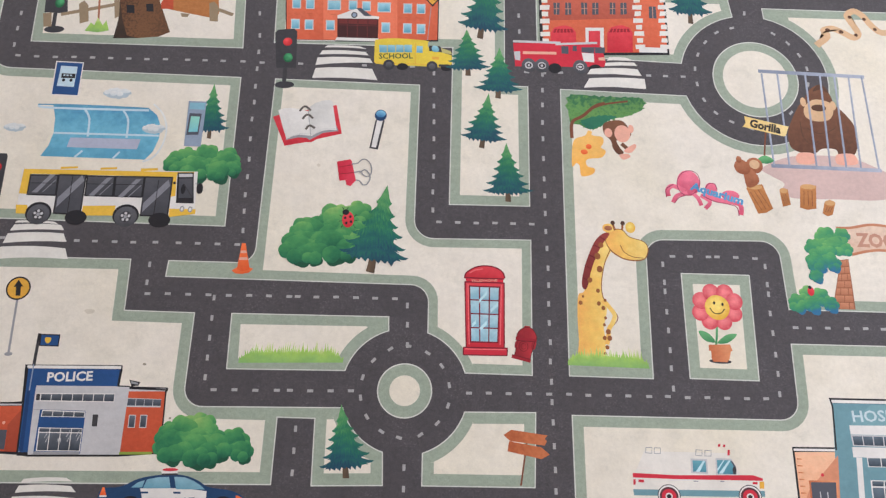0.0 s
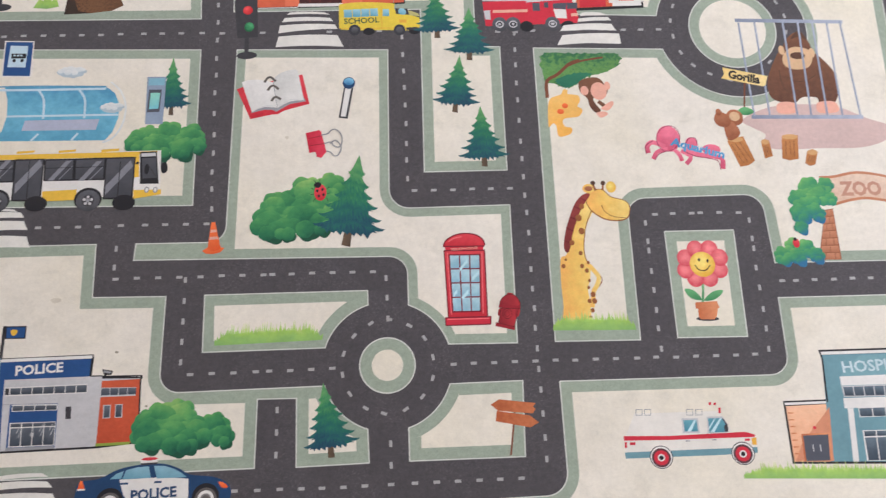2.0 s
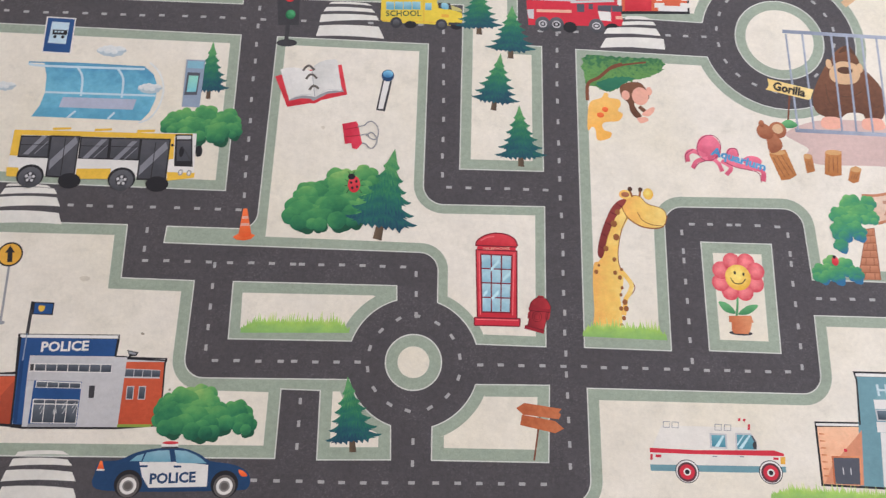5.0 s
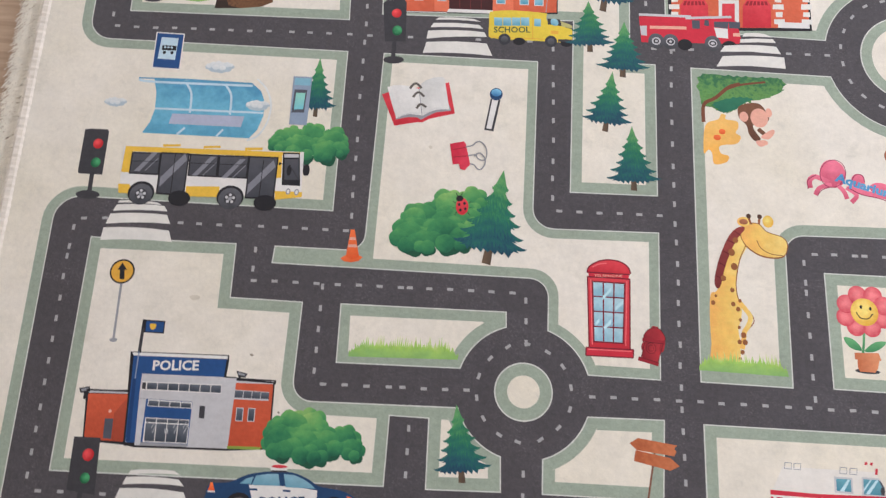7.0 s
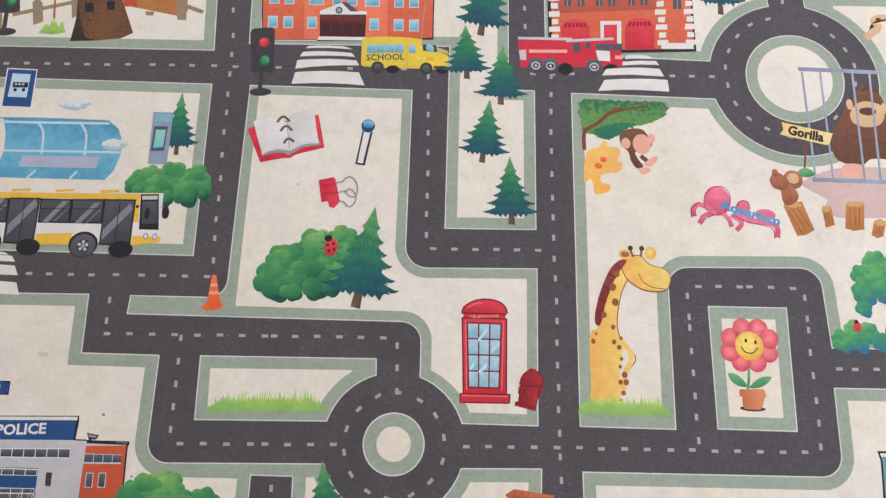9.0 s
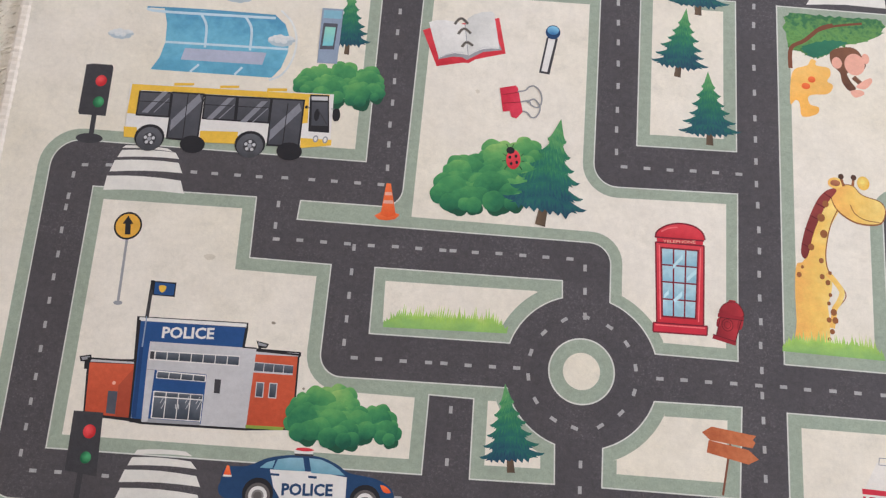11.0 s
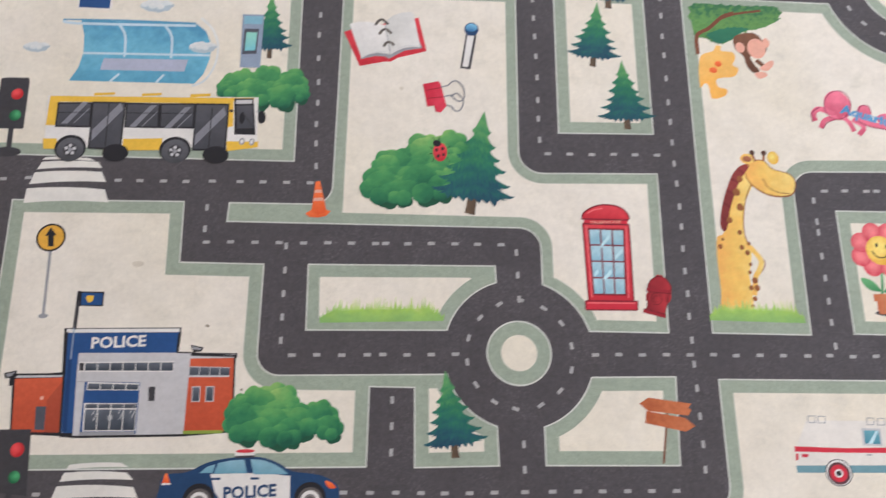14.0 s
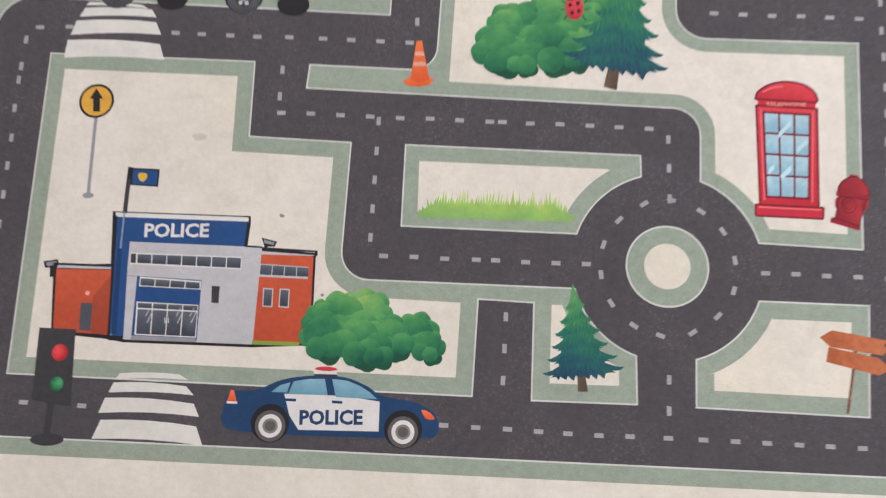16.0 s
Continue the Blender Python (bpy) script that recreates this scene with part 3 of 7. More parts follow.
PILLARB = shaded((176, 112, 82), (198, 134, 102))
NAVYGLASS = shaded((58, 68, 80), (96, 110, 122))
SLATE = cloth(82, 84, 94)
HOSPWHITE = cloth(190, 207, 212)
PALEBLUE = cloth(190, 212, 224)
POOLDARK = cloth(86, 150, 184)
BENCH = cloth(176, 180, 200)
GREYBLUE = cloth(142, 156, 176)
PALETEAL = cloth(130, 178, 196)
SCREEN = shaded((120, 190, 200), (150, 210, 190))
BUSGLASS = shaded((70, 70, 76), (84, 84, 90))
GLINT = cloth(132, 132, 140)
TYRE = shaded((70, 70, 74), (98, 98, 104))
PORCHDARK = cloth(70, 34, 34)
BARKDARK = shaded((54, 40, 32), (78, 58, 44))
AUTUMN = shaded((226, 160, 70), (228, 110, 50), grain=0.4)
HYDRANTLINE = cloth(96, 24, 32)
GLINTBLUE = cloth(190, 222, 230)
OFFWHITE = cloth(227, 221, 213, 0.04)
LOGTOP = cloth(206, 158, 106)
BRICKBAND = shaded((176, 84, 66), (196, 100, 80), size=140)
CARGLASS = shaded((110, 160, 180), (140, 182, 198))
BLUEDARK = cloth(30, 62, 108)
BOOTHGLASS = shaded((140, 184, 202), (176, 208, 218), grain=0.5, size=40)
PAGEB = shaded((206, 204, 200), (228, 225, 221), axis="X", grain=0.3, size=30)
TYREDARK = cloth(60, 60, 66)
RINGGREY = cloth(122, 114, 104)
BOXLINE = cloth(124, 32, 46)
PINKRED = cloth(234, 112, 116)

d = Drawing("police_station", "blue, white and brick police station with a flag")
d.poly("outline", BLACK, (-468.1, -80.7), (-343.7, -77.2), (-342.8, -84.4), (-343.6, -104.4), (-281.1, -104.3), (-280.7, -108.3), (-285.6, -114.7), (-279.2, -187.4), (-329.9, -192.4), (-442.6, -195.8), (-457.3, -193.9), (-506.7, -192.4), (-513.9, -132.9), (-463.1, -128))
d.poly("brick_wing", BRICK, (-510.8, -135.8), (-461.8, -133.5), (-456.4, -190.4), (-505.1, -190.3))
d.poly("brick_wing", BRICK, (-330.7, -110.6), (-283.6, -109.5), (-280.4, -186), (-329.7, -189.9))
d.line("roof_cap", PALE, 4, (-513.9, -132.9), (-462.2, -131))
d.line("roof_cap", PALE, 3.5, (-330.4, -109.1), (-283.3, -107.5))
d.poly("blue_tower", BLUE, (-464.3, -85.6), (-345.5, -83), (-345.5, -109.1), (-381.7, -115), (-377.3, -189.3), (-455.3, -190.8))
d.line("roof_cap", WHITE, 4, (-465.1, -83.6), (-345.3, -80.4))
d.poly("facade", PALE, (-448.8, -107.2), (-330.4, -104.5), (-329.2, -189.9), (-442.4, -193.4), (-447.8, -128.5))
d.poly("window_band", WHITE, (-446.9, -116.8), (-347.4, -114.3), (-346.7, -125.3), (-445.9, -127.4))
d.poly("pane", INK, (-446.3, -117.8), (-441.7, -117.7), (-441, -126.1), (-445.6, -125.9))
cells(d, "pane", GLASS, (-440.7, -117.7), (-347.4, -115.0), (-347.0, -124.6), (-440.0, -126.0), 7, 1, 0.07, 0.06)
d.poly("ledge", PALE, (-447.9, -128), (-381.6, -127.7), (-380.9, -137.2), (-447, -137.6))
d.line("ledge_line", GREY, 0.6, (-447, -137.6), (-380.9, -137.2))
d.poly("porch", BLUE, (-437.9, -137.5), (-380.3, -137.6), (-378.1, -190.4), (-435.7, -191.4))
d.poly("window_band", WHITE, (-435.3, -137.8), (-380.8, -138.2), (-380.3, -145.6), (-435.1, -146.3))
cells(d, "pane", GLASS, (-434.7, -138.8), (-381.2, -139.2), (-380.9, -145.2), (-434.7, -145.8), 4, 1, 0.07, 0.1)
d.poly("door_frame", WHITE, (-435.2, -159.8), (-380.6, -159.1), (-379, -187.5), (-433.1, -188.8))
cells(d, "transom", GLASS, (-434.4, -160.5), (-380.6, -159.6), (-380.4, -164.5), (-433.9, -165.4), 4, 1, 0.07, 0.12)
cells(d, "door_pane", GLASS, (-433.8, -165.9), (-380.4, -165.0), (-379.5, -187.1), (-432.2, -188.2), 4, 1, 0.07, 0.04)
d.poly("step", GREY, (-435.5, -189.4), (-378.9, -188), (-379, -191.4), (-436.4, -193.4))
d.poly("window", INK, (-370.8, -141.5), (-363.8, -141.5), (-363, -156.4), (-369.5, -156.3))
d.poly("window_band", PALE, (-330.3, -119.2), (-287.6, -119.4), (-287.1, -129.9), (-330, -130.7))
cells(d, "pane", GLASS, (-330.2, -119.7), (-287.1, -119.8), (-286.7, -128.3), (-330.1, -129.2), 4, 1, 0.07, 0.08)
d.poly("window_frame", PALE, (-325.4, -140.4), (-316.4, -140.3), (-315.6, -156.6), (-324.5, -156.7))
d.poly("window", GLASS, (-324.3, -141.3), (-317.3, -141.4), (-316.7, -155.7), (-323.7, -155.7))
d.poly("window_frame", PALE, (-310.9, -140), (-302, -139.8), (-301.2, -156.2), (-310.2, -156.3))
d.poly("window", GLASS, (-309.9, -140.9), (-302.9, -140.9), (-302.3, -155.2), (-309.3, -155.2))
d.poly("lawn_edge", AMBERGREEN, (-330.1, -186.6), (-288.8, -185.2), (-289.4, -188.6), (-329.7, -189.9))
d.poly("wing_shade", BRICKSHADE, (-461.6, -138.5), (-474.4, -157.5), (-471.4, -190.5), (-456.4, -189.9))
d.poly("side_door", SLATE, (-484.5, -164.1), (-473.9, -163.9), (-472.2, -188.1), (-482.3, -187.8))
d.oval("wall_lamp", PINK, -479.8, -155.3, 2.0, 2.0, 4)
d.line("flag_pole", BLACK, 4, (-458.1, -39.1), (-457.2, -82))
d.line("flag_pole", INK, 3, (-457.2, -50), (-457.4, -81))
d.line("flag_pole", GREYBLUE, 1.5, (-457.6, -80), (-453.3, -193.6))
d.line("pole_foot", BLACK, 4.5, (-453.3, -190.5), (-453.1, -195))
d.poly("flag", BLACK, (-457, -39.6), (-431.1, -39.5), (-430.4, -55.8), (-455.7, -55.8))
d.poly("flag_cloth", BLUE, (-455.2, -41), (-432.4, -41.2), (-432.1, -54.3), (-454.3, -54.7))
d.soft("badge", YELLOW, (-449.6, -44.4), (-442.3, -44.4), (-442.2, -49.2), (-445.4, -52), (-448.8, -49.6))
d.poly("roof_camera", BLACK, (-523.5, -130), (-510.7, -127.1), (-509.3, -132.6), (-512.2, -136.9), (-512.7, -143), (-515.8, -143.2), (-516.6, -135.2), (-521.1, -135.5))
d.poly("camera_face", GREY, (-521.3, -130.9), (-512, -128.8), (-511.5, -131.8), (-519.2, -134.3))
d.poly("roof_camera", BLACK, (-331.9, -96), (-317.5, -98.6), (-319.5, -103.3), (-325.5, -103.7), (-325.6, -107.3), (-328.6, -107.5), (-328.6, -102.9))
d.poly("camera_face", GREY, (-329.7, -97.4), (-319.4, -99.7), (-320.6, -101.8), (-328.8, -100.9))
d.line("contour", BLACK, 2.2, (-464.4, -84.6), (-455.6, -192.3))
d.line("contour", BLACK, 2, (-330.1, -107), (-281.3, -107.4))
d.line("contour", BLACK, 2, (-283.2, -108.5), (-279.2, -187.9))
d.line("contour", BLACK, 2, (-514.1, -131.4), (-462.3, -130))
d.line("contour", BLACK, 2, (-442.2, -194.8), (-329.5, -191.4))
d.line("contour", BLACK, 1.6, (-345.4, -84.1), (-345.6, -104.5))
d.line("contour", BLACK, 1.6, (-345.6, -104.5), (-330.4, -104.5))
d.poly("pillar_shade", BLUEDARK, (-459.1, -114), (-455, -113.8), (-449, -189.4), (-453.9, -189.7))
d.line("glint", PALE, 0.7, (-425.5, -172), (-422.5, -164.4))
d.line("glint", PALE, 0.7, (-423.6, -177.8), (-420, -167.7))
d.line("glint", PALE, 0.7, (-398.7, -170.2), (-395.7, -162.6))
d.line("glint", PALE, 0.7, (-396.9, -176), (-393.2, -165.9))
d.line("glint", PALE, 0.7, (-386.8, -169.4), (-383.8, -161.8))
d.line("glint", PALE, 0.7, (-385, -175.2), (-381.4, -165.1))
d.line("door_pull", PALE, 1, (-408.5, -171.9), (-407.8, -176.7))
d.line("door_pull", PALE, 1, (-405.5, -171.7), (-404.8, -176.5))
d.text("POLICE", WHITE, -408.3, -94.3, 57.8, 12.9, 3.7, 0.03)

d = Drawing("road_sign", "round orange arrow sign on a grey pole")
d.line("sign_pole", GREY, 3, (-496.7, 5.7), (-492.9, -67.1))
d.oval("sign_foot", GREY, -492.8, -67.7, 5.1, 2.6, 4)
d.oval("sign_rim", BLACK, -498.5, 21.4, 16.3, 16.5, 3)
d.oval("sign_face", AMBER, -498.5, 21.4, 14.2, 14.3, 3)
d.poly("arrow", BLACK, (-500.4, 33.4), (-492.6, 24), (-495.7, 23.8), (-493.8, 11.3), (-500.1, 10.9), (-502, 23.4), (-505.2, 23.2))

d = Drawing("traffic_light", "dark grey traffic light printed with red and green lamps")
d.poly("housing", INK, (-517.5, -188.2), (-484.9, -187.5), (-484.6, -195.8), (-479.5, -253.3), (-514.2, -250.1), (-514.6, -241.5))
d.line("pole", INK, 6, (-497.2, -245.1), (-496.3, -280.5))
d.oval("foot", INK, -495.6, -281.9, 14.6, 5.2, 4)
d.oval("red_lamp", SIGNAL_RED, -496.1, -208.3, 6.9, 7.3, 4)
d.oval("green_lamp", SIGNAL_GREEN, -494.8, -235.3, 5.9, 6.3, 4)

d = Drawing("crosswalk", "white striped pedestrian crossing printed across the road")
d.poly("stripe", CHALK, (-441.2, -222.4), (-428.2, -220.7), (-415.1, -219.7), (-402.1, -219.4), (-389.1, -219.7), (-381.2, -223.9), (-396.9, -223.8), (-412.5, -224.4), (-428.2, -225.6), (-443.9, -227.4))
d.poly("stripe", CHALK, (-445.4, -230.4), (-429.6, -228.9), (-413.7, -228.2), (-397.8, -228.4), (-382.0, -229.3), (-374.7, -236.4), (-393.1, -235.9), (-411.6, -236.2), (-430.1, -237.3), (-448.6, -239.2))
d.poly("stripe", CHALK, (-450.9, -243.7), (-431.6, -242.2), (-412.3, -241.6), (-393.0, -242.1), (-373.8, -243.4), (-368.0, -253.9), (-389.7, -253.2), (-411.4, -253.4), (-433.1, -254.6), (-454.8, -256.8))
d.poly("stripe", CHALK, (-452.0, -262.3), (-431.4, -260.7), (-410.7, -260.1), (-390.1, -260.5), (-369.4, -262.0), (-362.1, -277.4), (-385.9, -276.1), (-409.7, -275.9), (-433.6, -276.8), (-457.4, -278.6))

d = Drawing("police_car", "blue and white patrol car")
d.soft("car_body", NAVY, (-349.1, -253.5), (-347.6, -245.8), (-346, -234.3), (-338.7, -230), (-320.9, -227.8), (-300, -217.8), (-273.8, -212.6), (-247, -212.1), (-227, -218.3), (-213.9, -225.4), (-186.6, -228.7), (-170.8, -235.1), (-164.4, -244), (-166, -254.8), (-180.5, -258.2), (-266.3, -262.5), (-324.1, -263.4), (-343.8, -261.1))
d.poly("door_panel", WHITE, (-297.3, -229.5), (-245.6, -227.7), (-215.4, -230.3), (-214.2, -255), (-282.1, -258.5), (-291.1, -247))
d.poly("windscreen", CARGLASS, (-257.5, -214.3), (-244.3, -214.8), (-232.8, -218.7), (-224.2, -223.3), (-217.5, -228.5), (-253.2, -229.2))
d.poly("side_window", CARGLASS, (-290.2, -218.5), (-276.9, -215.6), (-263.8, -214.7), (-260, -228.2), (-293.9, -229.2))
d.poly("rear_window", CARGLASS, (-308.6, -228.8), (-301.5, -222.6), (-293, -219.6), (-295, -228.4))
d.poly("door_handle", NAVY, (-296.4, -233.2), (-286.7, -233), (-286.5, -235.3), (-295.7, -235.5))
d.poly("door_handle", NAVY, (-256.3, -232.2), (-247.1, -232.1), (-246.9, -234.4), (-255.6, -234.5))
d.oval("wheel_arch", BLACK, -306.7, -254.7, 16.4, 16.0, 4)
d.oval("tyre", TYREGREY, -306.4, -257.0, 13.0, 13.1, 4)
d.oval("rim", WHITE, -306.4, -257.0, 9.9, 9.8, 4)
d.oval("hub", HUBGREY, -306.4, -257.0, 6.5, 6.3, 4)
d.oval("hub_cap", TYREGREY, -306.4, -257.0, 4.6, 4.4, 4)
d.oval("wheel_arch", BLACK, -193.9, -251.7, 16.2, 15.9, 4)
d.oval("tyre", TYREGREY, -193.7, -254.0, 12.9, 13.0, 4)
d.oval("rim", WHITE, -193.7, -254.0, 9.8, 9.8, 4)
d.oval("hub", HUBGREY, -193.7, -254.0, 6.4, 6.3, 4)
d.oval("hub_cap", TYREGREY, -193.7, -254.0, 4.5, 4.4, 4)
d.soft("headlight", ORANGE, (-179.4, -234.8), (-172.6, -236.2), (-167.9, -241.4), (-175.1, -241.5))
d.poly("tail_light", ORANGE, (-343.2, -229.4), (-340.7, -229.7), (-337.2, -238.9), (-345.5, -239.1))
d.poly("lamp_strip", WHITE, (-345.5, -239.1), (-336.7, -238.9), (-336.5, -240.8), (-345.7, -241))
d.poly("light_bar", INK, (-273.5, -210.6), (-253.6, -209.7), (-253.3, -212.5), (-273.2, -213.5))
d.poly("light_bar", WHITE, (-274.7, -207.8), (-254.3, -206.9), (-253.5, -210.2), (-273.4, -211.1))
d.soft("beacon", RED, (-272.8, -207.2), (-270.6, -205.1), (-263.4, -204.2), (-256.5, -204.6), (-253.9, -206.4), (-263, -208))
d.text("POLICE", NAVY, -255.4, -246.3, 53.8, 12.7, 4.1, 0.036)

d = Drawing("traffic_cone", "orange traffic cone with white bands")
d.poly("cone_base", ORANGE, (-218.7, 57.5), (-211.8, 62.3), (-196.3, 63.2), (-189.9, 60.9), (-195.2, 55.1), (-204.3, 52.9), (-213.7, 53.4))
d.poly("cone_body", ORANGE, (-209.3, 97.2), (-204.1, 97.6), (-194.5, 60), (-203.6, 56.8), (-212, 59))
d.poly("white_band", PINK, (-209.5, 86.7), (-202.2, 87.1), (-200.9, 83.3), (-209.7, 82.8))
d.poly("white_band", PINK, (-210.3, 76.7), (-199.9, 77.3), (-198.6, 73.5), (-210.5, 72.8))

d = Drawing("telephone_box", "red telephone box with pale blue panes")
d.poly("body", RED, (99.5, 54.1), (154.4, 54.2), (154.1, -36.3), (102.9, -37.1))
d.soft("dome", RED, (100, 58.4), (101, 65.9), (112.1, 73.6), (126.1, 77.1), (141.2, 75.4), (151.1, 69), (154, 60), (136, 57.3), (116, 57.7))
d.curve("dome_rim", BOXLINE, 1.8, (99.5, 58.9), (101.5, 66.5), (112.1, 74.1), (126.1, 77.7), (141.7, 75.9), (151.6, 69.5), (155, 60.6))
d.poly("sign_band", CRIMSON, (101, 59.5), (153, 59.5), (152.4, 54.1), (101.5, 53.6))
d.line("trim", BOXLINE, 1.8, (99.5, 53.5), (154.4, 53.7))
d.line("trim", BOXLINE, 1.8, (100.5, 59.5), (154, 59.5))
d.line("trim", BOXLINE, 1.8, (100, 53.6), (103.4, -37.5))
d.line("trim", BOXLINE, 1.8, (153.9, 53.6), (154.1, -36.3))
d.poly("plinth", CRIMSON, (99.5, -37.8), (158.5, -37), (157.9, -46.7), (99.5, -47.4))
d.line("trim", BOXLINE, 1.6, (99.5, -37.8), (158.5, -37))
d.line("trim", BOXLINE, 1.6, (99.5, -48), (157.9, -47.2))
d.poly("glazing", BOXLINE, (105.5, 48.6), (148.4, 48.5), (146.4, -30.7), (108.3, -31.1))
cells(d, "pane", BOOTHGLASS, (106.5, 47.6), (147.4, 47.4), (145.4, -29.7), (109.3, -30.0), 3, 4, 0.13, 0.09)
d.poly("glint", GLINTBLUE, (119.9, 29.3), (130.9, 42.1), (130.8, 36.9), (119.8, 24.1))
d.poly("glint", GLINTBLUE, (135.6, 16.1), (145.6, 26.2), (145.6, 20.9), (135.6, 10.9))
d.poly("glint", GLINTBLUE, (110.8, -5.2), (115.8, 0.3), (115.8, -4.9), (110.8, -10.4))
d.poly("glint", GLINTBLUE, (120.6, -10.8), (130.6, 0.2), (130.5, -6), (122.6, -13.8))
d.text("TELEPHONE", PINK, 126.5, 56.2, 36.1, 3.5, 3.5, 0.01)
d.line("trim", BOXLINE, 1.6, (99.6, -37.8), (99.6, -47.6))
d.line("trim", BOXLINE, 1.6, (158.4, -37), (157.9, -47))
d.line("highlight", PINKRED, 1.3, (104.2, 50.5), (107.2, -33.5))
d.line("highlight", PINKRED, 1.3, (150.2, 50.5), (148.6, -33))
d.curve("highlight", PINKRED, 1.6, (106, 66.5), (114, 71), (124, 73))
d.line("highlight", PINKRED, 1.4, (102, -40), (156, -39.3))

d = Drawing("fire_hydrant", "dark red fire hydrant")
d.poly("barrel", DEEPREDS, (172.3, -24.9), (195.2, -26), (188.2, -52.3), (167.6, -47.1))
d.soft("left_nozzle", DEEPREDS, (168.9, -28.2), (172.8, -26.4), (172.1, -35.1), (168.2, -35.9))
d.soft("right_nozzle", DEEPREDS, (192.2, -26.7), (197, -27.9), (194.9, -37.2), (190.5, -36.5))
d.poly("nub", DEEPREDS, (179, -9.7), (182, -5.3), (188.8, -5.9), (189.7, -10))
d.soft("cap", DEEPREDS, (171.4, -21.9), (174, -13), (181.9, -7.9), (190.2, -8.4), (195.9, -15.2), (197.2, -22.8), (185, -24.6))
d.rim(HYDRANTLINE, 0.9, (171.4, -21.9), (174, -13), (181.9, -7.9), (190.2, -8.4), (195.9, -15.2), (197.2, -22.8), (185, -24.6))
d.line("flange", DEEPRED, 4, (169.4, -23.1), (197.6, -25.3))
d.line("flange_line", HYDRANTLINE, 0.8, (169.4, -25.6), (197.5, -27.4))
d.line("edge", HYDRANTLINE, 0.9, (172.3, -26), (167.6, -47.1))
d.line("edge", HYDRANTLINE, 0.9, (195.1, -27), (188.2, -52.3))
d.oval("outlet", HYDRANTLINE, 179.9, -33.6, 6.3, 7.1, 4)
d.oval("outlet_ring", DEEPREDS, 179.9, -33.6, 5.6, 6.4, 4)
d.oval("outlet_line", HYDRANTLINE, 179.9, -33.6, 3.7, 4.1, 4)
d.oval("outlet_cap", DEEPREDS, 179.9, -33.6, 3.2, 3.6, 4)
d.line("base", DEEPRED, 5, (164.2, -47.3), (189.2, -53.2))
d.line("base_line", HYDRANTLINE, 0.8, (164.7, -45.2), (189.2, -51.2))
fir_tree(-278.2, 348.0, -274.8, 256.8, 25.2, 6)
fir_tree(-56.9, -118.5, -44.1, -209.4, 33.3, 7)
bush("green bush with a fir beside it", LEAF, (-132.9, 94.5, 23.3), (-114.9, 120.4, 21.9), (-83.2, 138.7, 22.9), (-52.1, 146.8, 19.8), (-88.3, 101.3, 25.8), (-127.2, 118.2, 18.8), (-61.3, 119.2, 24.4), (-112.2, 88.7, 17.1), (-66.0, 95.5, 17.2))
fir_tree(-13.2, 193.8, -29.6, 62.4, 47.4, 8)

d = Drawing("ladybird", "red spotted ladybird")
d.oval("shell", RED, -65.8, 138.5, 8.3, 12.0, 2)
d.oval("head", BLACK, -69.7, 149.5, 4.8, 4.3, 2)
d.line("leg", BLACK, 0.8, (-74, 142.5), (-78.1, 144.9))
d.line("leg", BLACK, 0.8, (-74.4, 136.5), (-79, 135.4))
d.line("leg", BLACK, 0.8, (-72.4, 130.6), (-75.1, 125.4))
d.line("leg", BLACK, 0.8, (-57.4, 143.2), (-54.5, 146.7))
d.line("leg", BLACK, 0.8, (-57, 137.2), (-53.1, 137.4))
d.line("leg", BLACK, 0.8, (-58.2, 131.2), (-54.7, 126.2))
d.line("leg", BLACK, 0.8, (-72.4, 152.8), (-75, 157.1))
d.line("leg", BLACK, 0.8, (-67.7, 153.9), (-66.4, 158.3))
d.oval("spot", BLACK, -69.9, 140.9, 1.7, 2.1, 2)
d.oval("spot", BLACK, -62.9, 142.9, 1.7, 2.1, 2)
d.oval("spot", BLACK, -67.8, 133.3, 1.7, 2.1, 2)
d.oval("spot", BLACK, -61.6, 135.3, 1.7, 2.1, 2)
bush("round green bush by the bus stop", LEAF, (-321.5, 214.0, 12.8), (-303.0, 225.6, 16.0), (-275.0, 226.8, 19.3), (-246.2, 221.8, 19.3), (-288.4, 206.5, 19.1), (-256.3, 206.2, 17.6), (-316.5, 218.7, 14.4), (-236.8, 210.6, 12.8))
bush("green bush beside the police station", LEAF, (-269.5, -177.1, 20.4), (-251.6, -158.3, 19.9), (-230.6, -155.5, 19.2), (-238.1, -178.9, 21.9), (-269.8, -160.3, 14.2), (-209.6, -174.5, 17.7), (-188.8, -170.4, 17.7), (-178.5, -179.8, 14.2), (-221.1, -184.6, 15.5))
grass_strip(-195, -69, -59, -64, 29, 3)

d = Drawing("open_book", "open ring-bound book with red covers")
d.poly("cover", RED, (-186.5, 296.3), (-179, 299.6), (-95.2, 320.1), (-84.1, 273.1), (-119.5, 262.5), (-127.6, 256.9), (-135.2, 256.8), (-165.3, 249.6))
d.poly("page_edge", GREY, (-165, 278), (-164.3, 259), (-147.2, 263.9), (-135.4, 263.9), (-129.8, 260.8), (-111.3, 272.9), (-89, 277.1), (-93.4, 286.7), (-128.9, 278.3))
d.poly("page", PAGE, (-180, 307.7), (-171.1, 311.1), (-159.9, 312), (-147.2, 310.5), (-135.9, 307.4), (-131.9, 287.9), (-128.6, 267.2), (-134.8, 267.9), (-145.9, 268.6), (-155.5, 265.4), (-163.6, 260.6), (-172.9, 286))
